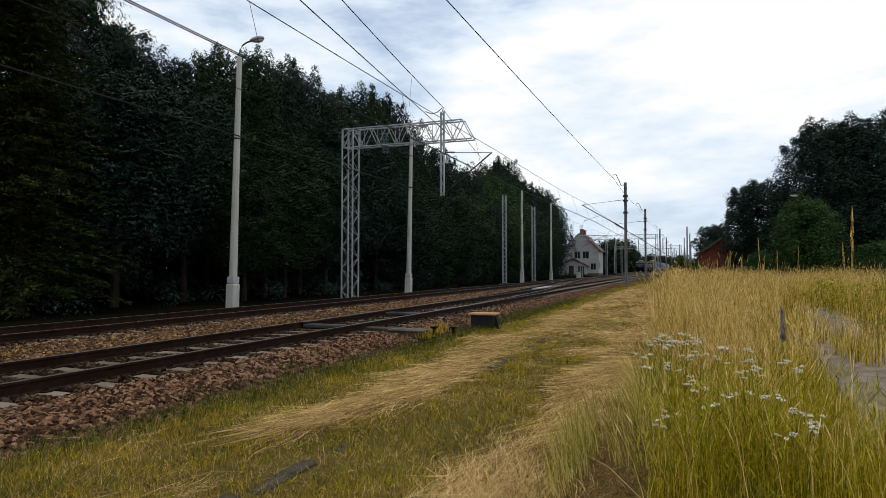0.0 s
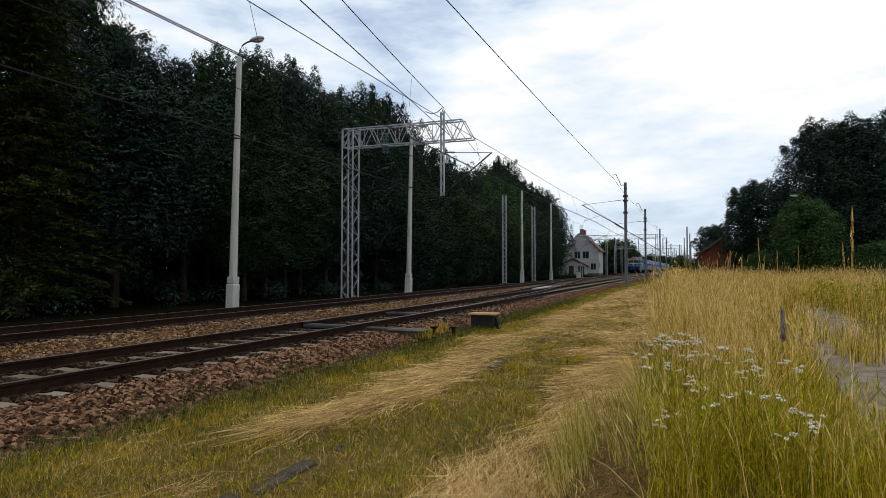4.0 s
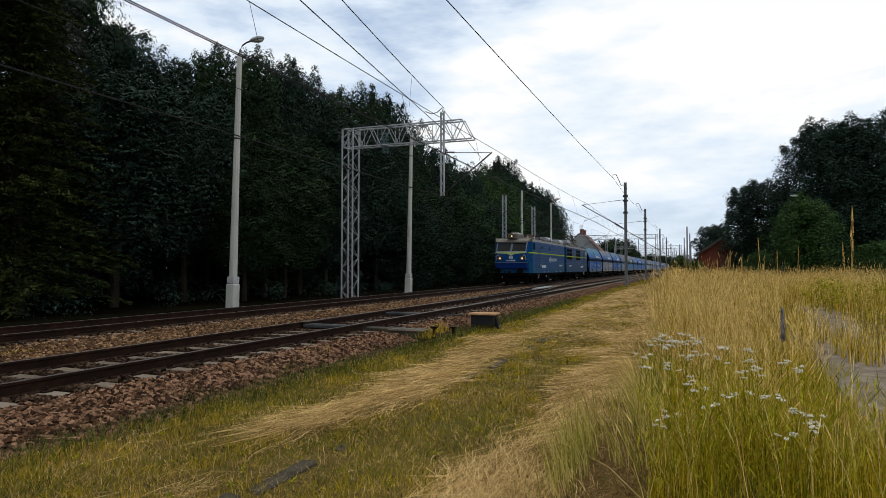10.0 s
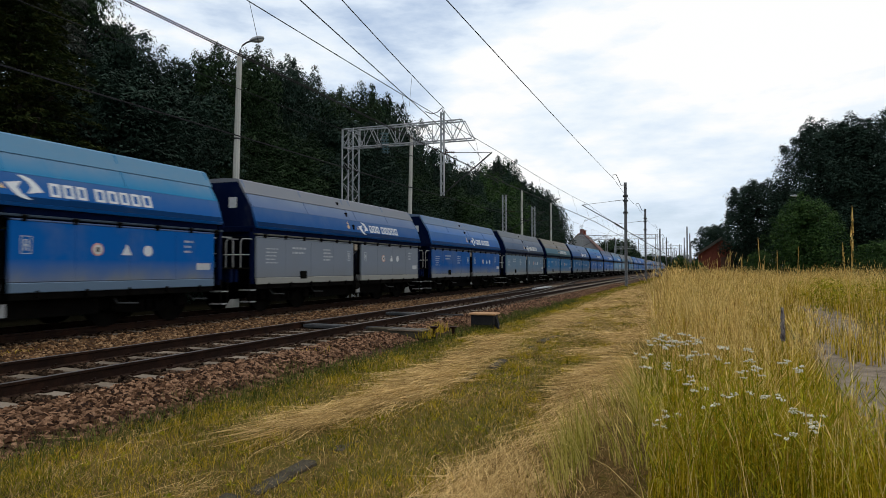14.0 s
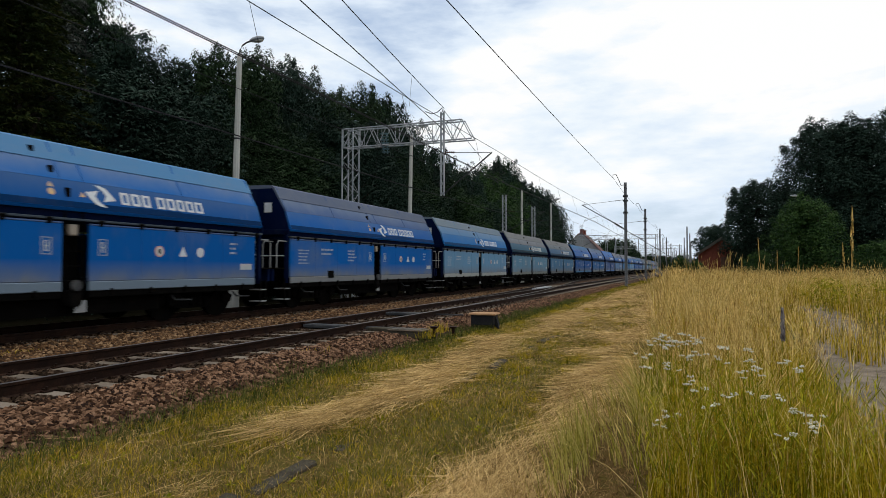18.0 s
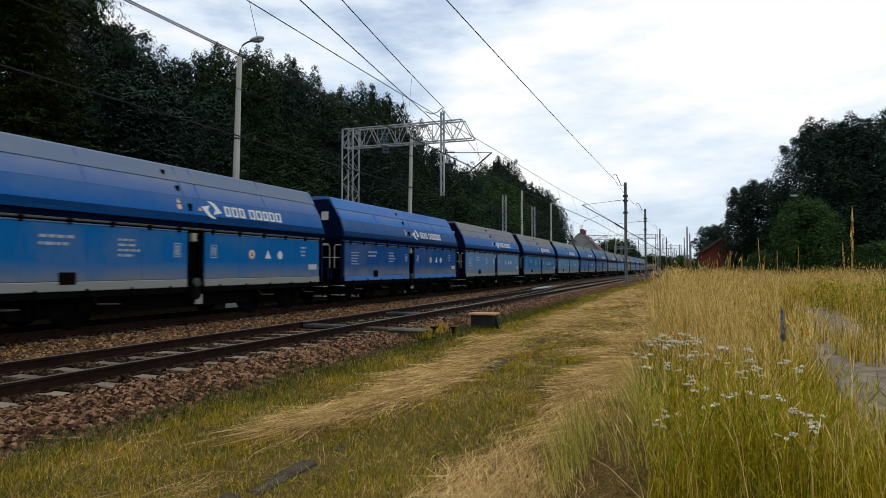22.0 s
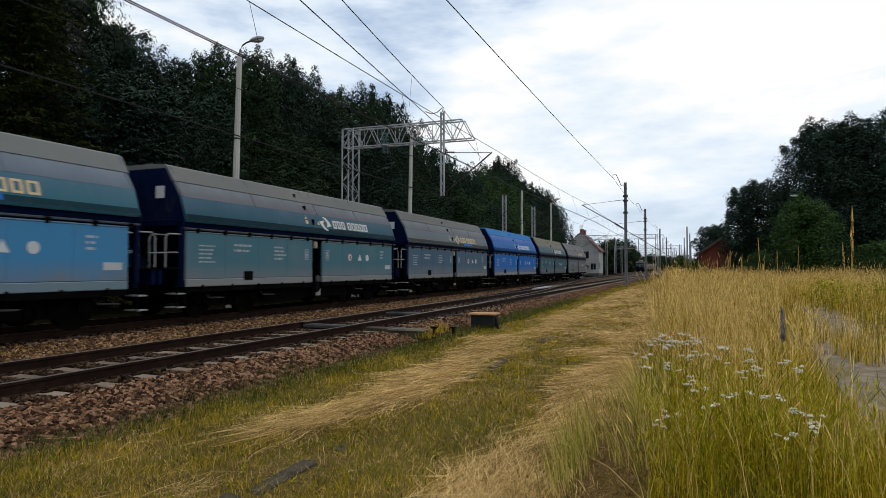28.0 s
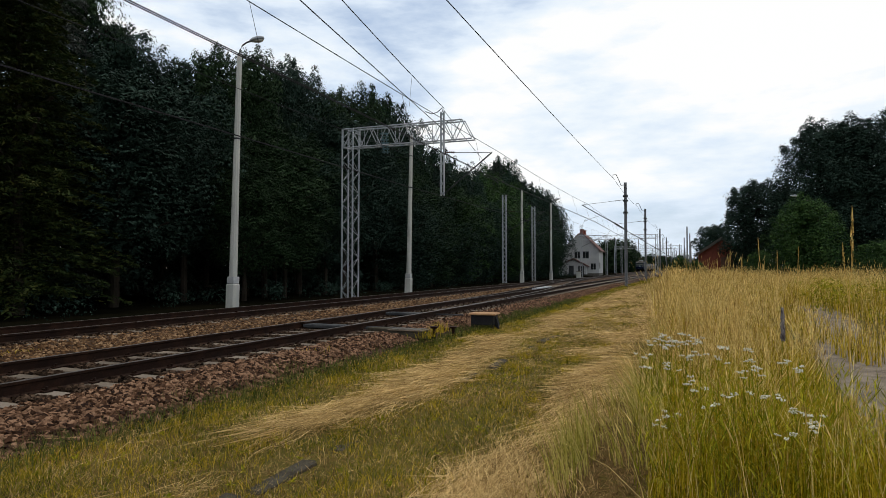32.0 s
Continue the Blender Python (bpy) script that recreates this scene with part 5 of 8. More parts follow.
def build_wagon():
    t = empty("hopper_wagon", "blue bulk hopper wagon", "wagon", "hopper wagons of the train")
    L = BODY
    # upper hopper
    prof = [(HW - 0.03, 2.36), (HW, 2.42), (1.32, 2.97), (-1.32, 2.97), (-HW, 2.42), (-HW + 0.03, 2.36)]
    part("upper_side", prism(bm_new(), prof, 0.0, L), "upper_paint", t)
    prof = [(1.32, 2.974), (1.09, 3.35), (-1.09, 3.35), (-1.32, 2.974)]
    part("roof_slope", prism(bm_new(), prof, 0.0, L), "slope_paint", t)
    prof = [(1.09, 3.352), (1.1, 3.365), (0.88, 3.735), (0.80, 3.78), (0.4, 3.81), (-0.4, 3.81), (-0.80, 3.78), (-0.88, 3.735), (-1.1, 3.365), (-1.09, 3.352)]
    part("roof_cap", prism(bm_new(), prof, -0.03, L + 0.03), "roof_paint", t, "dusty grey roof cap")
    for y in (0.06, 2.75, 5.35, 5.85, 8.45, L - 0.06):
        bm = bm_new()
        for s in (-1, 1):
            prism(bm, [(s * 1.33, 2.975), (s * 1.1, 3.352), (s * 0.888, 3.737), (s * 0.84, 3.737), (s * 1.05, 3.352), (s * 1.28, 2.975)], y - 0.02, y + 0.02)
        part("roof_rib", bm, "roof_paint", t)
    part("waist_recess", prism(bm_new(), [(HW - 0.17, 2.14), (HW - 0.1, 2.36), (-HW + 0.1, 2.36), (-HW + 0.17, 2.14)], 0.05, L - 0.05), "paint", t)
    bm = bm_new()
    box(bm, HW - 0.12, HW + 0.015, 0.0, L, 2.17, 2.215, 0.008)
    part("waist_rail", bm, "paint", t)
    # end walls
    wall = [(HW - 0.05, 2.40), (1.27, 2.97), (1.04, 3.35), (0.84, 3.69), (-0.84, 3.69), (-1.04, 3.35), (-1.27, 2.97), (-HW + 0.05, 2.40)]
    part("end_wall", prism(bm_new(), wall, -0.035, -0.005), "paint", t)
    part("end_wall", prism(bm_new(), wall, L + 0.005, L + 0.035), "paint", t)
    for y in (-0.07, L + 0.02):
        bm = bm_new()
        box(bm, -HW + 0.02, HW - 0.02, y, y + 0.05, 2.26, 2.42, 0.01)
        part("end_beam", bm, "paint", t)
    bm = bm_new()
    box(bm, 0.55, 0.82, -0.05, -0.037, 2.95, 3.25)
    part("end_plate", bm, "marking", t, "white plate on the end wall")
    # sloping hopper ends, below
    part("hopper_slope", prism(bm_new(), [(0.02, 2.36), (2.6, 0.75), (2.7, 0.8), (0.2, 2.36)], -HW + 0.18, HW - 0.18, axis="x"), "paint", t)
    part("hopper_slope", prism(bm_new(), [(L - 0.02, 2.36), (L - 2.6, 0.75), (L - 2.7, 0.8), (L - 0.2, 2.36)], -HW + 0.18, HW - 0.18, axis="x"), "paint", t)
    # side flaps
    spans = ((0.0, 5.28), (5.86, L - 0.3))
    for s in (1, -1):
        for y0, y1 in spans:
            a, b = sorted((s * (HW - 0.075), s * HW))
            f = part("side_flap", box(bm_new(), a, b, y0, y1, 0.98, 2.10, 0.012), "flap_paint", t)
            a, b = sorted((s * (HW - 0.07), s * (HW + 0.012)))
            part("flap_sill", box(bm_new(), a, b, y0, y1, 0.79, 0.975, 0.012), "paint", t)
            a, b = sorted((s * (HW - 0.3), s * (HW - 0.02)))
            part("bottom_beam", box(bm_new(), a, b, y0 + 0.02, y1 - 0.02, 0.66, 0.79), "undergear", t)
    hinge = None
    for y in (0.35, 1.3, 2.25, 3.2, 4.15, 5.0, 6.1, 7.1, 8.1, 9.1, 10.1, 10.95):
        at = pose(HW, y, 2.16)
        if hinge is None:
            bm = bm_new()
            box(bm, -0.02, 0.035, -0.045, 0.045, -0.07, 0.035, 0.01)
            cyl(bm, (0.02, -0.06, 0.03), (0.02, 0.06, 0.03), 0.022, n=8)
            hinge = part("hinge", bm, "undergear", t, at=at)
        else:
            again(hinge, at, t)
    # centre bay: ladder and lever box
    bm = bm_new()
    for y in (5.38, 5.76):
        cyl(bm, (HW - 0.08, y, 0.6), (HW - 0.08, y, 2.34), 0.018, n=6)
    for i in range(6):
        cyl(bm, (HW - 0.08, 5.38, 0.7 + 0.29 * i), (HW - 0.08, 5.76, 0.7 + 0.29 * i), 0.012, n=5)
    part("ladder", bm, "undergear", t)
    bm = bm_new()
    box(bm, HW - 0.5, HW - 0.3, 5.3, 5.84, 0.7, 2.14)
    part("bay_plate", bm, "undergear", t)
    bm = bm_new()
    box(bm, HW - 0.14, HW - 0.02, 5.44, 5.62, 1.88, 2.1, 0.02)
    part("lever_box", bm, "marking", t, "faded yellow lever box")
    bm = bm_new()
    cyl(bm, (HW - 0.1, 5.57, 0.62), (HW + 0.02, 5.57, 0.62), 0.14, n=12)
    box(bm, HW - 0.2, HW, 5.42, 5.72, 0.5, 0.82, 0.03)
    part("discharge_gear", bm, "undergear", t)
    for z, y in ((3.14, 5.2), (3.5, 4.95), (2.72, 5.42)):
        bm = bm_new()
        xx = HW + 0.01 - (z - 2.42) * 0.33 if z < 2.97 else 1.32 - (z - 2.97) * 0.6
        box(bm, xx - 0.06, xx + 0.03, y - 0.03, y + 0.05, z - 0.09, z + 0.09)
        part("lifting_eye", bm, "undergear", t)
    # inner frame, underframe and ends
    bm = bm_new()
    for s in (-1, 1):
        box(bm, s * 0.45 - 0.07, s * 0.45 + 0.07, -0.5, L + 0.5, 0.78, 1.02)
    part("centre_sill", bm, "undergear", t)
    for y, sg in ((-0.62, -1), (L + 0.52, 1)):
        bm = bm_new()
        box(bm, -1.3, 1.3, y, y + 0.1, 0.86, 1.22, 0.01)
        part("buffer_beam", bm, "paint", t)
        bm = bm_new()
        box(bm, -1.35, 1.35, min(y, y - sg * 0.6), max(y, y - sg * 0.6) + 0.1, 1.22, 1.26)
        part("end_platform", bm, "undergear", t)
    buffers(t, -0.62 + 0.55, -1)
    buffers(t, L + 0.62 - 0.55, 1)
    for y, sg in ((-0.02, -1), (L + 0.02, 1)):
        for s in (1, -1):
            bm = bm_new()
            box(bm, s * (HW - 0.14) - 0.05, s * (HW - 0.14) + 0.05, y - 0.05, y + 0.05, 0.8, 2.36)
            part("corner_post", bm, "paint", t)
        for x in (HW - 0.12, HW - 0.62):
            bm = bm_new()
            tube(bm, [(x, y + sg * 0.02, 2.05), (x, y + sg * 0.42, 2.05), (x, y + sg * 0.5, 1.95), (x, y + sg * 0.5, 1.26)], 0.02, 6)
            part("handrail", bm, "marking", t, "pale bent handrail")
        bm = bm_new()
        tube(bm, [(-HW + 0.2, y + sg * 0.06, 1.62), (HW - 0.2, y + sg * 0.06, 1.62)], 0.018)
        part("end_bar", bm, "marking", t)
        for z in (0.30, 0.62):
            bm = bm_new()
            box(bm, HW - 0.42, HW - 0.02, y + sg * 0.1 - 0.12, y + sg * 0.1 + 0.12, z, z + 0.03)
            part("step", bm, "marking", t, "pale end step")
        bm = bm_new()
        for yy in (-0.12, 0.12):
            box(bm, HW - 0.06, HW - 0.03, y + sg * 0.1 + yy - 0.012, y + sg * 0.1 + yy + 0.012, 0.3, 0.95)
        part("step_hanger", bm, "undergear", t)
        bm = bm_new()
        cyl(bm, (0.3, y + sg * 0.12, 1.75), (0.3, y + sg * 0.16, 1.75), 0.2, n=14)
        part("handwheel", bm, "undergear", t)
    wheel = part("wheel", wheel_bm(), "undergear", t, at=pose(-0.754, 1.05, 0.46))
    bogie(t, 1.95, wheel)
    bogie(t, L - 1.95, wheel)
    wheel.matrix_basis = pose(-0.754, 1.05, 0.46)
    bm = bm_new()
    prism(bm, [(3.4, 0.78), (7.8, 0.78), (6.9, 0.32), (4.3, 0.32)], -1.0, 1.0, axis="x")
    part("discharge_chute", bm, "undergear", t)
    # added dark fillers that close the gap below the body, standing for shade
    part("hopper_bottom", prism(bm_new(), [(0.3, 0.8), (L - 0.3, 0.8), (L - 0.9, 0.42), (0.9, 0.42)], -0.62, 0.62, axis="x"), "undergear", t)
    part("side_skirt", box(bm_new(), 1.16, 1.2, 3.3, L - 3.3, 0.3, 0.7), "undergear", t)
    bm = bm_new()
    cyl(bm, (0.9, 3.3, 0.62), (0.9, 4.1, 0.62), 0.16, n=10)
    part("air_tank", bm, "undergear", t)
    bm = bm_new()
    box(bm, HW - 0.1, HW - 0.07, 5.62, 5.86, 0.36, 0.6)
    part("tag_plate", bm, "marking", t, "pale tag plate under the frame")
    bm = bm_new()
    box(bm, HW - 0.02, HW + 0.03, 2.05, 2.4, 0.92, 1.16, 0.015)
    box(bm, HW + 0.03, HW + 0.034, 2.1, 2.35, 0.96, 1.12)
    part("label_holder", bm, "undergear", t, "dark label holder")
    # paint marks
    X = HW + 0.003
    lean = pose(HW, 0, 2.42, 0, math.degrees(math.atan2(-0.18, 0.55)), 0)
    part("emblem", emblem_bm(6.16, 0.31, 0.44, 0.004), "marking", t, at=lean)
    lettering(t, 6.64, 0.18, 0.28, (0.21, 0.22, 0.21, -0.06, 0.23, 0.23, 0.22, 0.23, 0.24), 0.004, 0.065, at=lean)
    part("company_patch", box(bm_new(), 0.0035, 0.006, 7.0, 8.3, 0.02, 0.15), "paint", t, at=lean)
    part("text_block", text_block(0.4, 1.78, 5, 0.55, 0.1, X, seed=2), "marking", t)
    part("text_block", text_block(1.65, 1.82, 2, 1.0, 0.14, X, 0.06, seed=3), "marking", t)
    part("text_block", text_block(3.35, 1.82, 4, 0.62, 0.11, X, 0.05, seed=4), "marking", t)
    for y, last in ((4.86, True), (6.05, False)):
        part("sign_frame", bars(bm_new(), (X - 0.004, X + 0.002, y, y + 0.2, 1.5, 1.515), (X - 0.004, X + 0.002, y, y + 0.2, 1.815, 1.83), (X - 0.004, X + 0.002, y, y + 0.015, 1.515, 1.815), (X - 0.004, X + 0.002, y + 0.185, y + 0.2, 1.515, 1.815)), "marking", t)
        letter = [(0.055, 0.08, 0.06, 0.27), (0.12, 0.145, 0.06, 0.25), (0.08, 0.12, 0.245, 0.27), (0.08, 0.12, 0.15, 0.175)] + ([(0.08, 0.12, 0.06, 0.085)] if last else [])
        part("side_letter", bars(bm_new(), *[(X - 0.004, X + 0.002, y + a, y + b, 1.5 + c, 1.5 + d) for a, b, c, d in letter]), "marking", t, "painted letter B" if last else "painted letter A")
    part("warning_disc", disc(7.6, 1.62, 0.13, X), "marking", t, "round orange and white warning mark")
    part("triangle_mark", triangle(8.3, 1.62, 0.13, X), "marking", t)
    part("white_disc", disc(8.85, 1.62, 0.12, X), "marking", t)
    part("side_tag", box(bm_new(), X - 0.004, X + 0.003, 10.3, 10.75, 1.2, 1.36), "marking", t, "white label")
    part("text_block", text_block(9.9, 1.85, 3, 0.3, 0.12, X, 0.05, seed=6), "marking", t)
    part("bay_mark", disc(5.1, 0.30, 0.07, 0.002), "marking", t, "small round yellow warning sign", at=lean)
    for y, z in ((5.1, 0.45), (5.75, 0.3)):
        part("bay_mark", triangle(y, z, 0.06, 0.002), "marking", t, "small yellow warning triangle", at=lean)
    part("lower_band", box(bm_new(), -0.004, 0.003, 0.02, L - 0.02, 0.004, 0.135), "paint", t, "dark navy band along the lower edge", at=lean)
    for y0, y1 in spans:
        part("flap_edge", box(bm_new(), HW - 0.06, HW + 0.006, y0 + 0.01, y1 - 0.01, 2.104, 2.135, 0.006), "paint", t)
        n = 4
        for i in range(1, n):
            y = y0 + (y1 - y0) * i / n
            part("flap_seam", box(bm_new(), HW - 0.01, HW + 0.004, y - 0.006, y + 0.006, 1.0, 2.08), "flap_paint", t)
        for i in range(5):
            y = y0 + (y1 - y0) * (i + 0.5) / 5
            part("sill_hook", box(bm_new(), HW - 0.05, HW + 0.045, y - 0.03, y + 0.03, 0.7, 0.83, 0.01), "undergear", t)
    part("disc_face", disc(7.6, 1.62, 0.1, X + 0.005), "marking", t)
    part("disc_symbol", bars(bm_new(), (X + 0.01, X + 0.013, 7.57, 7.63, 1.57, 1.67)), "undergear", t)
    part("gear_cap", cyl(bm_new(), (HW - 0.02, 5.57, 0.9), (HW + 0.05, 5.57, 0.9), 0.11, n=12), "dark_steel", t, "worn steel gear cap")
    for y in (0.9, 3.0, 8.2, 10.3):
        bm = bm_new()
        tube(bm, [(HW - 0.25, y, 0.62), (HW - 0.12, y, 0.5), (HW - 0.12, y + 0.5, 0.48)], 0.022)
        part("brake_pipe", bm, "dark_steel", t)
    return t


WHITE, CREAM, GOLD = (0.62, 0.66, 0.70), (0.55, 0.56, 0.52), (0.52, 0.34, 0.06)
# navy paint taken down to near black: shade of unlit ends and recesses included
SHADED_NAVY = (0.0015, 0.006, 0.03)
# roof cap, roof slope, upper side, lower flaps, bottom sill, lettering
# blue wagons' slope colours: the side paint, dusted, with sky light mixed in
WAGONS = [
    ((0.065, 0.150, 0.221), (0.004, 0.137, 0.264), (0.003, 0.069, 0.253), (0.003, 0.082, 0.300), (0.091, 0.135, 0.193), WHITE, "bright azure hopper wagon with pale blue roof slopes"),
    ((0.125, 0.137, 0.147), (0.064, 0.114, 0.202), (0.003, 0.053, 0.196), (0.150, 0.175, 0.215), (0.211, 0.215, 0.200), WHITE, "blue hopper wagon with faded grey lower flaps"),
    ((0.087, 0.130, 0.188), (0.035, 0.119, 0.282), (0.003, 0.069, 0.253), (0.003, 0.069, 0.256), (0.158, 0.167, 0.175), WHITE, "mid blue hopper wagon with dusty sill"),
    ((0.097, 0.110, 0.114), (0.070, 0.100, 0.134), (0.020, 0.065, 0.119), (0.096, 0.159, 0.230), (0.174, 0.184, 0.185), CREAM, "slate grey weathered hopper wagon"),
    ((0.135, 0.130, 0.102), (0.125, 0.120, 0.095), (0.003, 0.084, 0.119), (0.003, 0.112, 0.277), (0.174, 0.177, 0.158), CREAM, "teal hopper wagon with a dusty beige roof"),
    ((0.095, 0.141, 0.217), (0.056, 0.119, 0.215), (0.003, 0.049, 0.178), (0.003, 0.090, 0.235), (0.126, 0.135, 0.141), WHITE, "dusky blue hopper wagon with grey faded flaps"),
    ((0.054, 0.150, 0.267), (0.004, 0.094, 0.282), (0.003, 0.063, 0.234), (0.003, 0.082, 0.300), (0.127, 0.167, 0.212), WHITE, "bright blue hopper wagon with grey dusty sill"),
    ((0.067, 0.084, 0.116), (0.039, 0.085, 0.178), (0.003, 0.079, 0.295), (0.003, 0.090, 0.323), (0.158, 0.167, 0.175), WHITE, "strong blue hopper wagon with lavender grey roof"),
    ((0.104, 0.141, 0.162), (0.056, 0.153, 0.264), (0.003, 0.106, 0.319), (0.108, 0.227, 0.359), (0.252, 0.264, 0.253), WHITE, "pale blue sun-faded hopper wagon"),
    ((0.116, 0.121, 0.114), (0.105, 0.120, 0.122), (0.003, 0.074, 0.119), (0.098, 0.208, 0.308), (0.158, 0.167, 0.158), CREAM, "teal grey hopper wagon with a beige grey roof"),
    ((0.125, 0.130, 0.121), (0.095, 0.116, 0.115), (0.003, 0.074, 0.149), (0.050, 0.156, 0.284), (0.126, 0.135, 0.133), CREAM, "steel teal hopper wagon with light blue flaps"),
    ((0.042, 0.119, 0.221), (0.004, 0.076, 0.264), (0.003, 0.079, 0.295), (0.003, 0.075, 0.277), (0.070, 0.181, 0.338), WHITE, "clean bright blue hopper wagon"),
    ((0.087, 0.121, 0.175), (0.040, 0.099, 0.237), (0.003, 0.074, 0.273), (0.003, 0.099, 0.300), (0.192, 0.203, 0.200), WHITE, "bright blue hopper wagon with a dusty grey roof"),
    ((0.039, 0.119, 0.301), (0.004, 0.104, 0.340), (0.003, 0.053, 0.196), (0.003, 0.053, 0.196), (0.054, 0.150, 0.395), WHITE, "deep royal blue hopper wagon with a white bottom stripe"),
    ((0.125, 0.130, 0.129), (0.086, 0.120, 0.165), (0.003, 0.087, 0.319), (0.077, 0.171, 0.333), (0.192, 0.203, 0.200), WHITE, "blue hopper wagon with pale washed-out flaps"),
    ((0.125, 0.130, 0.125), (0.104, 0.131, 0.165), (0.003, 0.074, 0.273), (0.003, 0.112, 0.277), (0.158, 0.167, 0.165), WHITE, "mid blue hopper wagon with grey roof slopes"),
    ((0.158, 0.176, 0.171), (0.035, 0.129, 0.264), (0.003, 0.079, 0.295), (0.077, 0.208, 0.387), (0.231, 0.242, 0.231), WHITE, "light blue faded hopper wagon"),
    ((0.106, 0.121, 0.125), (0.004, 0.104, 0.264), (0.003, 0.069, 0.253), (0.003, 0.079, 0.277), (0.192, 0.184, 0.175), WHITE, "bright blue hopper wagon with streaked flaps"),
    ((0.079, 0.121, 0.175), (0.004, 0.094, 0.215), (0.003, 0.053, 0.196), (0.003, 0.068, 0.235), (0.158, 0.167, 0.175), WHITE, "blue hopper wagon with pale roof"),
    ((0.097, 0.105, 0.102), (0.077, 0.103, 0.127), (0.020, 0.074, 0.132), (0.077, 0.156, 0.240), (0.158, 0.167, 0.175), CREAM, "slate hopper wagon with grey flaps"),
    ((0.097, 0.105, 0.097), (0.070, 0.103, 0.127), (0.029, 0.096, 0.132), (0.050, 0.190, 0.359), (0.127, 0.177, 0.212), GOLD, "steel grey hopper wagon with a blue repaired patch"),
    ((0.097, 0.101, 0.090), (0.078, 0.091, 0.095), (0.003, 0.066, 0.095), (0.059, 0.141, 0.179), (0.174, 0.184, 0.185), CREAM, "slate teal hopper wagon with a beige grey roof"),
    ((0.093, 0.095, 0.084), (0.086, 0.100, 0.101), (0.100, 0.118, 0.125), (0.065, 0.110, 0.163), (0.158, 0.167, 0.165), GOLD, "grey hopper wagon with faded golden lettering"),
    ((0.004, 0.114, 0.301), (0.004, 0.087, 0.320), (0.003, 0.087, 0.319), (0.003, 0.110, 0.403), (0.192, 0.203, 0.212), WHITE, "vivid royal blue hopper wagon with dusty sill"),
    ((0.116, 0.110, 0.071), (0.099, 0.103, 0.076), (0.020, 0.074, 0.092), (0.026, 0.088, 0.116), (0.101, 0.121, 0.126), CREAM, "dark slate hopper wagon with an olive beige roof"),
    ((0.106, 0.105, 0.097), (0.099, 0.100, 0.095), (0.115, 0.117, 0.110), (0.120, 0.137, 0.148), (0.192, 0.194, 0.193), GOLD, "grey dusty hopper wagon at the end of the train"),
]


def colour_wagon(t, cap, roof, upper, lower, sill, words, label):
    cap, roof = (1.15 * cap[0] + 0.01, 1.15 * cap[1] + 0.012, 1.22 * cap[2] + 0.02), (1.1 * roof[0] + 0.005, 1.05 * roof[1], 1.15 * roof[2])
    upper, lower = (1.12 * upper[0] + (0.022 if words is CREAM else 0), 1.12 * upper[1], 1.12 * upper[2]), tuple(1.12 * v for v in lower)
    sill = tuple(1.15 * v for v in sill)
    pick = {"roof_slope": roof, "roof_rib": roof, "roof_cap": cap, "upper_side": upper, "side_flap": lower, "flap_sill": sill, "waist_recess": SHADED_NAVY, "waist_rail": tuple(0.35 * v for v in sill), "text_block": tuple(0.55 * a + 0.4 * b for a, b in zip(lower, (0.5, 0.55, 0.6))), "sign_frame": (0.3, 0.36, 0.42), "side_letter": (0.42, 0.46, 0.5), "side_tag": (0.4, 0.42, 0.44),
            "end_wall": SHADED_NAVY, "end_beam": SHADED_NAVY, "hopper_slope": SHADED_NAVY, "buffer_beam": SHADED_NAVY, "corner_post": SHADED_NAVY, "emblem": words, "letter_block": words,
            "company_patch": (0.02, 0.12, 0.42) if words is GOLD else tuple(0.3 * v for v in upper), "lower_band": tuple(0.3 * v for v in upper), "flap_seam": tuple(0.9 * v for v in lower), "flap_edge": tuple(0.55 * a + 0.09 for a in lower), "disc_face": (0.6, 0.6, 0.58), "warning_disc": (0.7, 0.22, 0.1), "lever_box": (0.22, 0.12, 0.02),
            "bay_mark": (0.6, 0.32, 0.03), "handrail": (0.05, 0.055, 0.065), "step": (0.12, 0.12, 0.12), "tag_plate": (0.14, 0.14, 0.14)}
    for o in t.children_recursive:
        kind = o.name.split(".")[0]
        c = pick.get(kind, WHITE)
        o.color = (*c, 1)
    tagged(t, label)


wagon = build_wagon()
TRAIN = [wagon] + [copy_thing(wagon, pose(0, 0, 0)) for _ in range(len(WAGONS) - 1)]
for w, look_of in zip(TRAIN, WAGONS):
    colour_wagon(w, *look_of)

LIME = (0.34, 0.48, 0.005)
SIDE = 13.45        # length of a section's side


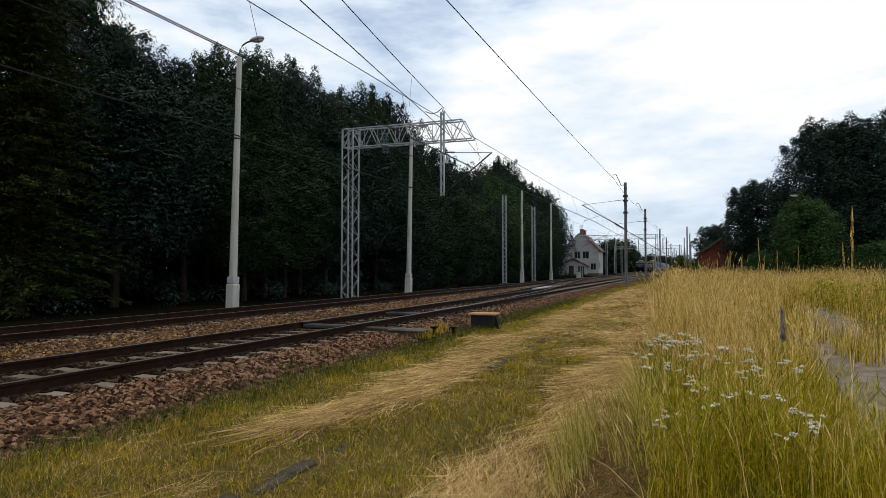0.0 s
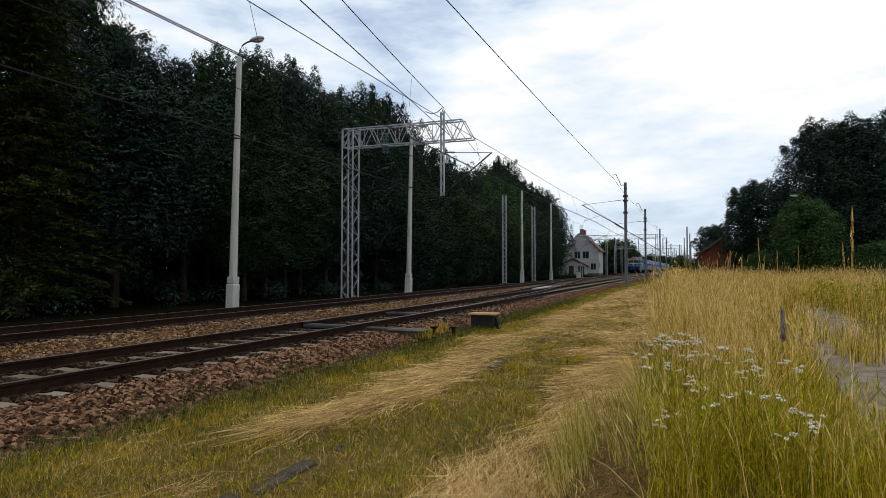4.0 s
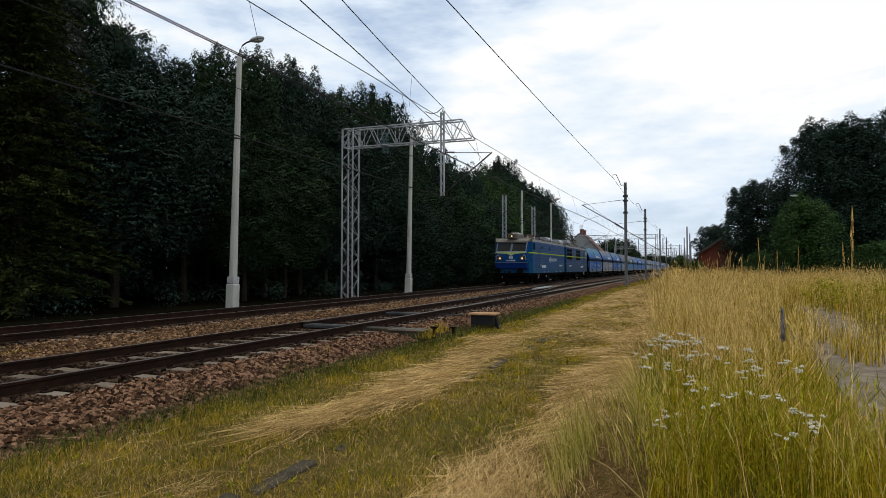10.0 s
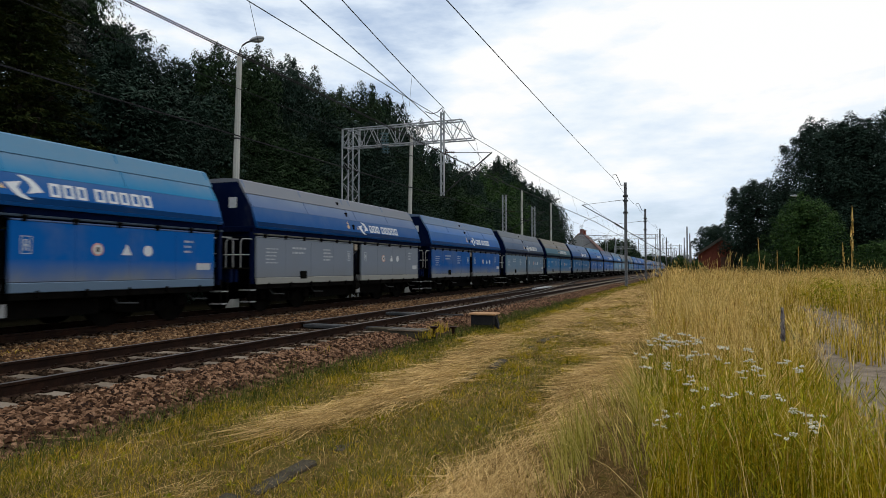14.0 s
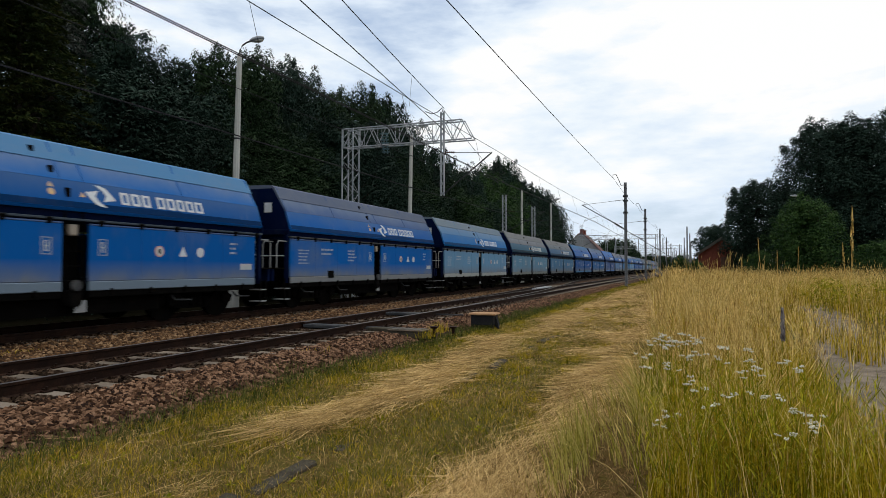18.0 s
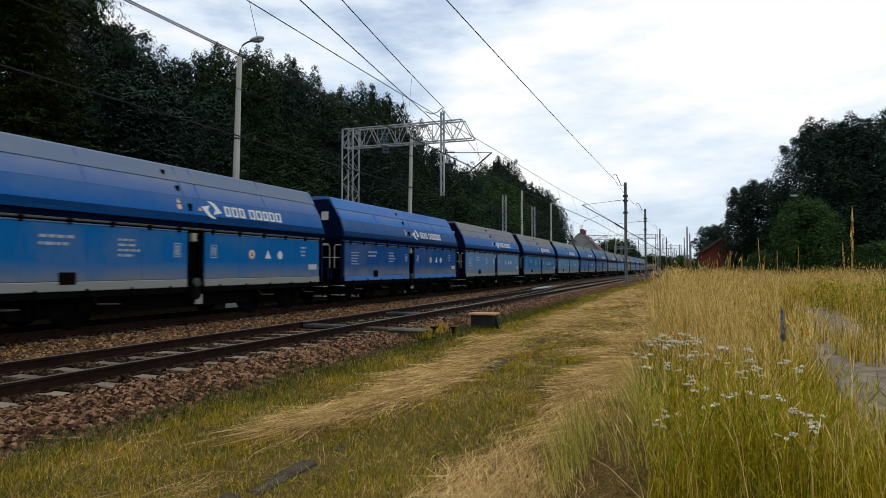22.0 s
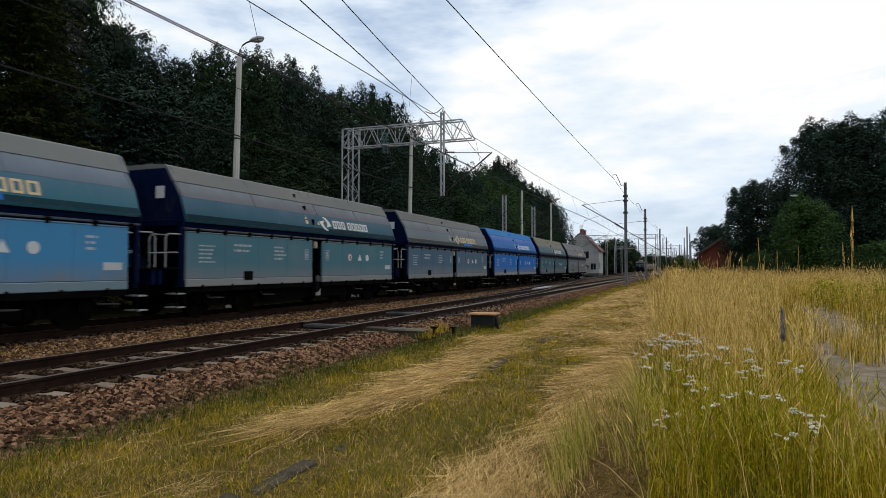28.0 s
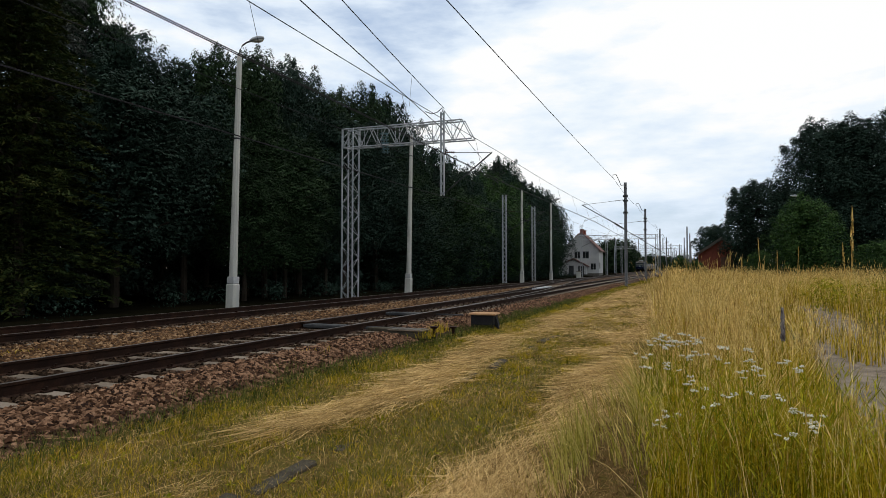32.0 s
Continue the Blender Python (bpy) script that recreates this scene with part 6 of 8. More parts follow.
def build_section(front):
    """One half of the locomotive. The cab end is at y = 0 and the other end at y = SIDE; the near side is x > 0 (front) or x < 0 (turned end for end)."""
    t = empty("locomotive_section", "dark blue electric locomotive half with a lime stripe and grey roof", "locomotive", "halves of the electric locomotive")
    W = 1.5
    S = 1 if front else -1
    BLUE, BLUE_LOW = ((0.001, 0.046, 0.16), (0.004, 0.058, 0.15)) if front else ((0.002, 0.039, 0.13), (0.006, 0.048, 0.122))
    z0, z1 = 0.86, 3.30

    def tint(ob, c):
        ob.color = (*c, 1)
        return ob
    tint(part("lower_body", box(bm_new(), -W, W, 0.352, SIDE, z0, 1.69), "loco_paint", t), BLUE_LOW)
    tint(part("lower_front", box(bm_new(), -W, W, 0.0, 0.35, z0, 1.69), "loco_paint", t), BLUE_LOW)
    tint(part("upper_body", box(bm_new(), -W + 0.004, W - 0.004, 0.35, SIDE, 1.694, z1, 0.02), "loco_paint", t), BLUE)
    # cab front, raked back above the waist
    nose = [(0.352, 1.694), (0.0, 1.694), (-0.22, 1.75), (-0.2, 2.45), (0.08, 3.28), (0.352, 3.30)]
    tint(part("cab_front", prism(bm_new(), nose, -W + 0.06, W - 0.06, axis="x"), "loco_paint", t), BLUE)
    apron = [(0.05, 1.18), (-0.18, 1.22), (-0.22, 1.746), (0.0, 1.69), (0.05, 1.69)]
    tint(part("front_apron", prism(bm_new(), apron, -W + 0.06, W - 0.06, axis="x"), "loco_paint", t), (0.003, 0.022, 0.12))
    for s in (-1, 1):
        cheek = [(0.36, 1.694), (-0.02, 1.694), (-0.02, 2.45), (0.2, 3.27), (0.36, 3.29)]
        a, b = sorted((s * (W - 0.058), s * (W - 0.005)))
        tint(part("cab_cheek", prism(bm_new(), cheek, a, b, axis="x"), "loco_paint", t), BLUE)
    # lime band
    for s in (-1, 1):
        a, b = sorted((s * (W - 0.002), s * (W + 0.034)))
        tint(part("lime_stripe", box(bm_new(), a, b, 0.352, SIDE, 2.385, 2.465), "loco_paint", t, "lime green stripe"), LIME)
        tint(part("lime_corner", box(bm_new(), a, b, -0.02, 0.35, 2.385, 2.465), "loco_paint", t, "lime green stripe"), LIME)
    bm = bm_new()
    prism(bm, [(-W + 0.06, 2.40), (-0.35, 2.34), (0.0, 2.18), (0.35, 2.34), (W - 0.06, 2.40), (W - 0.06, 2.50), (-W + 0.06, 2.50)], -0.226, -0.204)
    tint(part("front_band", bm, "marking", t, "lime green chevron band"), LIME)
    # windscreens
    for s in (-1, 1):
        x0, x1 = sorted((s * 0.06, s * 1.32))
        bm = bm_new()
        g = [(-0.185, 2.53), (-0.205, 2.53), (0.03, 3.2), (0.05, 3.2)]
        prism(bm, g, x0, x1, axis="x")
        part("windscreen", bm, "dark_glass", t)
        bm = bm_new()
        for a, b in ((x0 - 0.04, x0 + 0.02), (x1 - 0.02, x1 + 0.04)):
            prism(bm, [(-0.17, 2.5), (-0.222, 2.5), (0.03, 3.24), (0.07, 3.24)], a, b, axis="x")
        prism(bm, [(-0.17, 2.48), (-0.225, 2.48), (-0.205, 2.55), (-0.16, 2.55)], x0, x1, axis="x")
        prism(bm, [(0.02, 3.17), (0.0, 3.17), (0.03, 3.25), (0.07, 3.25)], x0, x1, axis="x")
        tint(part("windscreen_frame", bm, "loco_paint", t, "grey windscreen frame"), (0.22, 0.25, 0.28))
    # lights
    for s in (-1, 1):
        bm = bm_new()
        cyl(bm, (s * 1.02, -0.19, 2.02), (s * 1.02, -0.30, 2.02), 0.19, n=14)
        part("headlight_ring", bm, "dark_steel", t)
        bm = bm_new()
        cyl(bm, (s * 1.02, -0.30, 2.02), (s * 1.02, -0.315, 2.02), 0.15, n=14)
        part("headlight", bm, "lamp_glass", t, "round headlight glass")
        part("headlight_bulb", cyl(bm_new(), (s * 1.02 + 0.02, -0.314, 1.99), (s * 1.02 + 0.02, -0.325, 1.99), 0.075, n=12), "lamp_glow" if front else "dark_glass", t, "warm lit bulb" if front else "")
        bm = bm_new()
        box(bm, s * 1.2 - 0.06, s * 1.2 + 0.06, -0.26, -0.2, 2.2, 2.28)
        tint(part("tail_light", bm, "marking", t, "small red tail light"), (0.25, 0.02, 0.02))
        bm = bm_new()
        tube(bm, [(s * 1.36, -0.24, 2.25), (s * 1.36, -0.27, 1.85)], 0.02)
        tint(part("front_handrail", bm, "marking", t), (0.45, 0.48, 0.5))
    tint(part("front_emblem", box(bm_new(), -0.18, 0.18, -0.232, -0.222, 1.95, 2.16), "marking", t, "pale emblem shape"), (0.35, 0.38, 0.42))
    bm = bm_new()
    for i in range(8):
        box(bm, -0.42 + 0.105 * i, -0.34 + 0.105 * i, -0.232, -0.222, 1.78, 1.88)
    tint(part("front_lettering", bm, "marking", t, "plain blocks in place of a company name"), (0.35, 0.38, 0.42))
    bm = bm_new()
    box(bm, -W - 0.02, W + 0.02, -0.24, -0.2, 1.66, 1.70)
    tint(part("front_rail", bm, "loco_paint", t), (0.1, 0.14, 0.22))
    # roof edge, roof and its gear
    for s in (-1, 1):
        prof = [(s * W, 3.302), (s * (W + 0.01), 3.33), (s * (W - 0.16), 3.52), (s * (W - 0.5), 3.60), (s * (W - 0.5), 3.31)]
        bm = prism(bm_new(), prof, 0.3, SIDE)
        part("roof_edge", bm, "roof_grey", t, "pale grey roof edge")
    part("roof_deck", box(bm_new(), -W + 0.5, W - 0.5, 0.3, SIDE, 3.31, 3.58), "roof_grey", t)
    part("cab_visor", prism(bm_new(), [(-0.08, 3.27), (0.35, 3.3), (0.35, 3.58), (0.05, 3.42)], -W + 0.02, W - 0.02, axis="x"), "roof_grime", t)
    part("lamp_hood", box(bm_new(), -0.42, 0.42, 0.0, 2.0, 3.5, 3.9, 0.05), "roof_grime", t, "grey-brown hood behind the top lamp")
    bm = bm_new()
    cyl(bm, (0.0, 0.02, 3.72), (0.0, -0.12, 3.72), 0.21, n=14)
    part("top_lamp_ring", bm, "dark_steel", t)
    bm = bm_new()
    cyl(bm, (0.0, -0.12, 3.72), (0.0, -0.135, 3.72), 0.165, n=14)
    part("top_lamp", bm, "lamp_glass", t, "round top lamp glass")
    part("top_bulb", cyl(bm_new(), (0.03, -0.134, 3.69), (0.03, -0.145, 3.69), 0.07, n=12), "lamp_glow" if front else "dark_glass", t, "warm lit bulb" if front else "")
    part("cooler", box(bm_new(), -0.3, 0.3, 0.55, 1.5, 3.9, 4.02, 0.03), "pale_concrete", t, "pale air conditioner box")
    # folded pantograph
    bm = bm_new()
    for s in (-0.55, 0.55):
        tube(bm, [(s, 2.2, 3.86), (s, 5.0, 3.9)], 0.03)
        tube(bm, [(s, 2.4, 3.92), (s * 0.8, 3.6, 4.02), (s, 4.9, 3.94)], 0.022)
    for y in (2.2, 3.6, 5.0):
        tube(bm, [(-0.8, y, 3.88), (0.8, y, 3.88)], 0.03)
    part("pantograph_frame", bm, "brown_steel", t, "folded red-brown pantograph frame")
    for y in (2.4, 4.8):
        for s in (-0.6, 0.6):
            bm = bm_new()
            insulator_string(bm, (s, y, 3.58), (s, y, 3.86), 0.09, 3)
            part("roof_insulator", bm, "pale_concrete", t)
    if not front:
        bm = bm_new()
        for s in (-0.5, 0.5):
            tube(bm, [(s, 4.6, 3.95), (s * 0.8, 2.9, 4.4), (s * 0.4, 4.2, 4.8)], 0.025)
        tube(bm, [(-0.8, 4.2, 4.8), (0.8, 4.2, 4.8)], 0.03)
        part("pantograph_arm", bm, "brown_steel", t, "raised pantograph with its contact bar")
    for k, (y0, y1, w) in enumerate(((5.4, 9.5, 1.12), (5.5, 9.4, 0.98), (5.7, 9.2, 0.82))):
        part("roof_plate", box(bm_new(), -w, w, y0, y1, 3.585 + 0.115 * k, 3.67 + 0.115 * k, 0.012), "roof_grey", t, "pale grey stepped roof plate")
        part("plate_gap", box(bm_new(), -w + 0.04, w - 0.04, y0 + 0.03, y1 - 0.03, 3.67 + 0.115 * k, 3.7 + 0.115 * k), "dark_steel", t)
    part("roof_box", box(bm_new(), -0.4, 0.5, 9.6, 10.05, 3.58, 3.74, 0.02), "concrete", t)
    part("roof_box", box(bm_new(), -0.8, 0.8, 12.5, 13.2, 3.58, 3.72, 0.02), "roof_grey", t)
    for y in (5.25, 7.4, 9.75):
        for s in (-0.95, 0.95):
            bm = bm_new()
            insulator_string(bm, (s, y, 3.58), (s, y, 3.86), 0.07, 3)
            part("roof_insulator", bm, "insulator", t)
    bm = bm_new()
    cyl(bm, (0.1, 5.3, 3.6), (0.1, 5.3, 4.05), 0.16, n=12)
    part("arrester", bm, "concrete", t, "stubby grey surge arrester")
    for s in (-1, 1):
        bm = bm_new()
        tube(bm, [(s * 1.3, 0.5, 3.575), (s * 1.3, SIDE - 0.1, 3.575)], 0.014, 5)
        part("roof_cable", bm, "wire", t)
        part("roof_seam", box(bm_new(), min(s * 1.4, s * 1.43), max(s * 1.4, s * 1.43), 0.5, SIDE, 3.455, 3.47), "dark_steel", t)
    if not front:
        for y0 in (8.9, 10.0):
            part("radiator_box", box(bm_new(), -0.55, 0.55, y0 - 3.1, y0 - 2.05, 3.94, 4.28, 0.02), "galvanised", t, "grey louvred roof box")
    bm = bm_new()
    prism(bm, [(-0.55, 3.58), (0.55, 3.58), (0.66, 3.86), (0.42, 4.12), (-0.42, 4.12), (-0.66, 3.86)], 10.3, 12.3)
    bmesh.ops.bevel(bm, geom=bm.edges[:], offset=0.06, segments=2, affect="EDGES")
    part("resistor_hood", bm, "galvanised", t, "pale grey rounded resistor hood")
    bm = bm_new()
    tube(bm, [(0.75, 5.0, 3.72), (0.75, 13.2, 3.70)], 0.022)
    tube(bm, [(-0.75, 5.0, 3.72), (-0.75, 13.2, 3.70)], 0.022)
    part("roof_busbar", bm, "brown_steel", t)
    for s in (-1, 1):
        bm = bm_new()
        tube(bm, [(s * 1.15, 2.2, 3.68), (s * 1.15, SIDE - 0.2, 3.68)], 0.016)
        for i in range(11):
            cyl(bm, (s * 1.15, 2.2 + i * 1.09, 3.52), (s * 1.15, 2.2 + i * 1.09, 3.68), 0.012, n=5)
        part("roof_rail", bm, "dark_steel", t)
    # sides
    rib = None
    for s in (-1, 1):
        near = s == S
        for k, z in enumerate((3.2, 2.96, 2.72, 2.57, 2.34, 2.10, 1.86, 1.70)):
            if k < 3:
                parts_of = ((1.25, 2.05), (2.85, SIDE)) if near and front else ((1.25, 2.05), (2.85, 3.3), (3.9, 4.9)) if near else ((2.85, SIDE),)
                if near and not front:
                    parts_of = ((1.25, 2.05), (2.85, 5.35), (8.0, 10.5))
            else:
                parts_of = ((0.3, 2.05), (2.85, SIDE))
                if near and not front and k < 5:
                    parts_of = ((0.3, 2.05), (2.85, 5.35), (8.0, 10.5))
            for y0, y1 in parts_of:
                a, b = sorted((s * (W - 0.006), s * (W + 0.012)))
                tint(part("side_rib", box(bm_new(), a, b, y0, y1 - 0.04, z - 0.014, z + 0.014, 0.004), "loco_paint", t), (0.03, 0.11, 0.27))
        # cab side windows
        for y0, y1 in ((0.44, 0.74), (0.80, 1.12)):
            a, b = sorted((s * (W - 0.03), s * (W + 0.004)))
            part("cab_window", box(bm_new(), a, b, y0, y1, 2.66, 3.2, 0.01), "dark_glass", t)
        # door with its two rails
        a, b = sorted((s * (W - 0.03), s * (W + 0.003)))
        tint(part("door", box(bm_new(), a, b, 2.2, 2.74, 1.2, 3.18, 0.015), "loco_paint", t), (0.012, 0.05, 0.15))
        for y in (2.1, 2.84):
            bm = bm_new()
            tube(bm, [(s * (W + 0.05), y, 1.35), (s * (W + 0.05), y, 2.95)], 0.02)
            tint(part("door_rail", bm, "loco_paint", t), (0.10, 0.14, 0.20))
        bm = bm_new()
        for y in (2.24, 2.64):
            cyl(bm, (s * (W - 0.03), y, 0.5), (s * (W - 0.03), y, 0.86), 0.014, n=5)
        for z in (0.5, 0.68):
            cyl(bm, (s * (W - 0.03), 2.24, z), (s * (W - 0.03), 2.64, z), 0.014, n=5)
        tint(part("door_step", bm, "marking", t), (0.45, 0.47, 0.5))
        a, b = sorted((s * (W - 0.02), s * (W + 0.006)))
        part("step_hole", box(bm_new(), a, b, 2.3, 2.62, 1.28, 1.40, 0.03), "undergear", t)
        # portholes or grilles
        if near and not front:
            for y0, y1 in ((5.4, 7.95), (10.55, 13.15)):
                a, b = sorted((s * (W - 0.05), s * (W + 0.008)))
                part("grille", box(bm_new(), a, b, y0, y1, 2.12, 3.18), "undergear", t, "black louvred grille")
                bm = bm_new()
                a, b = sorted((s * (W + 0.006), s * (W + 0.03)))
                for z in (2.1, 2.46, 2.82, 3.17):
                    box(bm, a, b, y0 - 0.03, y1 + 0.03, z - 0.02, z + 0.02)
                for y in (y0 - 0.02, (y0 + y1) / 2, y1 + 0.02):
                    box(bm, a, b, y - 0.02, y + 0.02, 2.1, 3.17)
                tint(part("grille_frame", bm, "loco_paint", t), BLUE)
            holes = (3.85, 9.1)
        else:
            holes = (3.76, 6.8, 9.7)
        for y in holes:
            bm = bm_new()
            cyl(bm, (s * (W - 0.03), y, 2.92), (s * (W + 0.015), y, 2.92), 0.2, n=18)
            p = tint(part("porthole", bm, "loco_paint", t, "round porthole"), (0.05, 0.10, 0.2))
            bm = bm_new()
            cyl(bm, (s * (W + 0.015), y, 2.92), (s * (W + 0.022), y, 2.92), 0.15, n=18)
            part("porthole_glass", bm, "dark_glass", p)
        # marks
        if near:
            X = S * (W + 0.004)
            if front:
                tint(part("emblem", emblem_bm(6.95, 1.98, 0.5, X), "marking", t), WHITE)
                lettering(t, 7.4, 1.83, 0.28, (0.24, 0.24, 0.24, 0.26, 0.26, 0.25, 0.26, 0.28), X, 0.06, c=WHITE)
            y = 3.6 if front else 3.3
            tint(part("number_block", letter_bars(y, 1.28, 0.21, (0.14, 0.14, 0.16, 0.14, 0.06, 0.15, 0.15, 0.15, 0.06, 0.14), X, 0.035), "marking", t), WHITE)
            tint(part("number_block", letter_bars(11.0 if front else 10.6, 1.42, 0.13, (0.1, 0.1, -0.03, 0.1, 0.1, -0.03, 0.08, -0.03, 0.1, 0.1, 0.1, 0.1, 0.1), X, 0.025), "marking", t), WHITE)
            tint(part("maker_plate", box(bm_new(), min(X, X - S * 0.004), max(X, X - S * 0.004), 2.98, 3.32, 1.42, 1.58), "marking", t), (0.4, 0.42, 0.43))
            for y in (4.6, 6.1, 9.6, 11.4):
                tint(part("frame_tag", box(bm_new(), min(X, X - S * 0.005), max(X, X - S * 0.005), y, y + 0.16, 0.9, 0.98), "marking", t), (0.45, 0.45, 0.42))
    # under the floor
    bm = bm_new()
    for s in (-1, 1):
        box(bm, s * 1.2 - 0.1, s * 1.2 + 0.1, 0.2, SIDE - 0.1, 0.62, 0.88)
    part("underframe", bm, "undergear", t)
    wheel = part("wheel", wheel_bm(0.6), "undergear", t, at=pose(-0.754, 1.6, 0.6))
    for y in (3.0, 10.4):
        bogie(t, y, wheel, 3.0, 0.6)
    part("battery_box", box(bm_new(), -1.3, 1.3, 6.0, 7.6, 0.3, 0.86, 0.03), "undergear", t)
    tint(part("battery_label", box(bm_new(), S * 1.3 - 0.006, S * 1.3 + 0.006, 6.2, 6.4, 0.5, 0.66), "marking", t), (0.4, 0.4, 0.38))
    bm = bm_new()
    prism(bm, [(-1.35, 0.18), (1.35, 0.18), (1.35, 0.5), (-1.35, 0.5)], -0.25, -0.15)
    part("snow_plough", bm, "undergear", t)
    bm = bm_new()
    box(bm, -1.4, 1.4, -0.3, 0.1, 0.62, 0.88, 0.02)
    part("buffer_beam", bm, "undergear", t)
    buffers(t, -0.3, -1)
    for x in (-0.5, 0.45):
        bm = bm_new()
        tube(bm, [(x, -0.3, 1.0), (x, -0.42, 0.8), (x + 0.1, -0.36, 0.5)], 0.03)
        part("brake_hose", bm, "undergear", t)
    bm = bm_new()
    box(bm, -1.1, 1.1, SIDE, SIDE + 0.5, 1.0, 3.1, 0.05)
    part("gangway", bm, "undergear", t, "black bellows between the halves")
    # the cab end is a little shorter than laid out above, and its corners are cut off
    for o in t.children_recursive:
        if o.type == "MESH" and not o.name.startswith("wheel"):
            cut = not o.name.startswith(("buffer", "coupling", "brake_hose", "snow_plough"))
            for v in o.data.vertices:
                y = v.co.y
                if 0.35 <= y < 7:
                    v.co.y += 0.36 * (7 - y) / 7
                elif y < 0.35:
                    v.co.y += max(0.04, 0.342 - 0.302 * (0.35 - y) / 0.55)
                    if cut:
                        v.co.x *= 1 - 0.14 * min(1.0, (0.35 - y) / 0.37)
    return t


section_a = build_section(True)
section_b = build_section(False)

# a parked rake on the siding
parked = copy_thing(section_b, pose(XC, 232, RAIL))
tagged(parked, "parked dark electric locomotive on the siding far away", "locomotive", "parked train")
for o in parked.children_recursive:
    o.color = tuple(0.2 * v for v in o.color[:3]) + (1,)


def build_parked_wagon():
    t = empty("parked_wagon", "dark parked freight wagon on the siding far away", "wagon", "parked train", at=pose(XC, 247.3, RAIL))
    part("body", prism(bm_new(), [(1.4, 0.9), (1.45, 2.3), (1.2, 2.6), (0.8, 3.1), (-0.8, 3.1), (-1.2, 2.6), (-1.45, 2.3), (-1.4, 0.9)], 0, 11.2), "dark_steel", t)
    part("underframe", box(bm_new(), -1.1, 1.1, -0.4, 11.6, 0.6, 0.9), "undergear", t)
    wheel = part("wheel", wheel_bm(), "undergear", t, at=pose(-0.754, 1.05, 0.46))
    for y in (1.05, 2.85, 8.35, 10.15):
        for x in (-0.754, 0.754):
            if (x, y) != (-0.754, 1.05):
                again(wheel, pose(x, y, 0.46), t)
    return t


parked_wagon = build_parked_wagon()
for i in range(1, 6):
    copy_thing(parked_wagon, pose(XC, 247.3 + 12.54 * i, RAIL))


# ---- grass ----
def blades(rng, base, height, lean, width, segs=3, curve=1.8):
    """Tapered bent blades. base (n,3), height (n), lean (n,2) metres at the tip, width (n)."""
    n = len(base)
    a = rng.random(n) * np.pi
    side = np.stack([np.cos(a), np.sin(a), np.zeros(n)], axis=1) * (width / 2)[:, None]
    rows = []
    for k in range(segs + 1):
        f = k / segs
        c = base.copy()
        c[:, 0] += lean[:, 0] * f ** curve
        c[:, 1] += lean[:, 1] * f ** curve
        c[:, 2] += height * (f - 0.25 * (np.hypot(lean[:, 0], lean[:, 1]) / np.maximum(height, 0.02)).clip(0, 1.5) * f ** 2)
        w = side * (1 - 0.85 * f)
        rows.append(c - w)
        rows.append(c + w)
    V = np.stack(rows, axis=1).reshape(-1, 3)
    m = 2 * (segs + 1)
    F = []
    start = (np.arange(n) * m)[:, None]
    for k in range(segs):
        F.append(start + np.array([2 * k, 2 * k + 1, 2 * k + 3, 2 * k + 2]))
    return V, np.concatenate(F)


def heads(rng, base, height, lean, length, width):
    """Seed heads on the tips of the stems given to blades()."""
    n = len(base)
    q = (np.hypot(lean[:, 0], lean[:, 1]) / np.maximum(height, 0.02)).clip(0, 1.5)
    tip = base.copy()
    tip[:, 0] += lean[:, 0]
    tip[:, 1] += lean[:, 1]
    tip[:, 2] += height * (1 - 0.25 * q)
    d = np.stack([lean[:, 0] * 1.4, lean[:, 1] * 1.4, height * 0.75], axis=1)
    d /= np.linalg.norm(d, axis=1)[:, None]
    V, F = [], []
    for k in range(2):
        a = rng.random(n) * np.pi + k * np.pi / 2
        s = np.stack([np.cos(a), np.sin(a), np.zeros(n)], axis=1) * (width / 2)[:, None]
        p0 = tip - d * (length * 0.45)[:, None]
        V += [p0, tip + s - d * (length * 0.1)[:, None], tip + d * (length * 0.6)[:, None], tip - s - d * (length * 0.05)[:, None]]
    V = np.stack(V, axis=1).reshape(-1, 3)
    start = (np.arange(n) * 8)[:, None]
    F = np.concatenate([start + np.array([0, 1, 2, 3]), start + np.array([4, 5, 6, 7])])
    return V, F


def patch(x, y, scale=0.55, seed=2.0):
    return np.array([noise.noise((a * scale, b * scale * 0.6, seed)) for a, b in zip(x, y)])


def gz(x, y):
    return np.array([ground_height(a, b) for a, b in zip(x, y)])


def spread(rng, n, x0, x1, y0, y1, power=1.9):
    y = y0 + (y1 - y0) * rng.random(n) ** power
    x = rng.uniform(x0, x1, n)
    return x, y


def hay_mask(x, y):
    """Where cut hay lies: swaths along the strip, broken by noise."""
    wob = np.array([noise.noise((b * 0.35, 0.0, 5.0)) for b in y])
    s1 = np.exp(-((x + 1.25 + 0.3 * wob) / 0.46) ** 2) * np.clip(0.9 + 0.8 * patch(x, y, 0.6, 19.0), 0.4, 1)
    s2 = np.exp(-((x + 3.6 + 0.6 * wob) / 0.55) ** 2) * np.clip((y - 4.3) / 0.7, 0.25, 1) * np.clip(0.75 + 1.3 * patch(x, y, 0.45, 18.0), 0.1, 1.1)
    beyond = np.clip((y - 8) / 9, 0, 0.68) * np.clip((x + 4.9) / 1.0, 0, 1)
    return np.maximum(np.maximum(s1, s2), beyond) + 0.75 * patch(x, y, 1.1, 7.0) + 0.35 * patch(x, y, 3.5, 9.0)


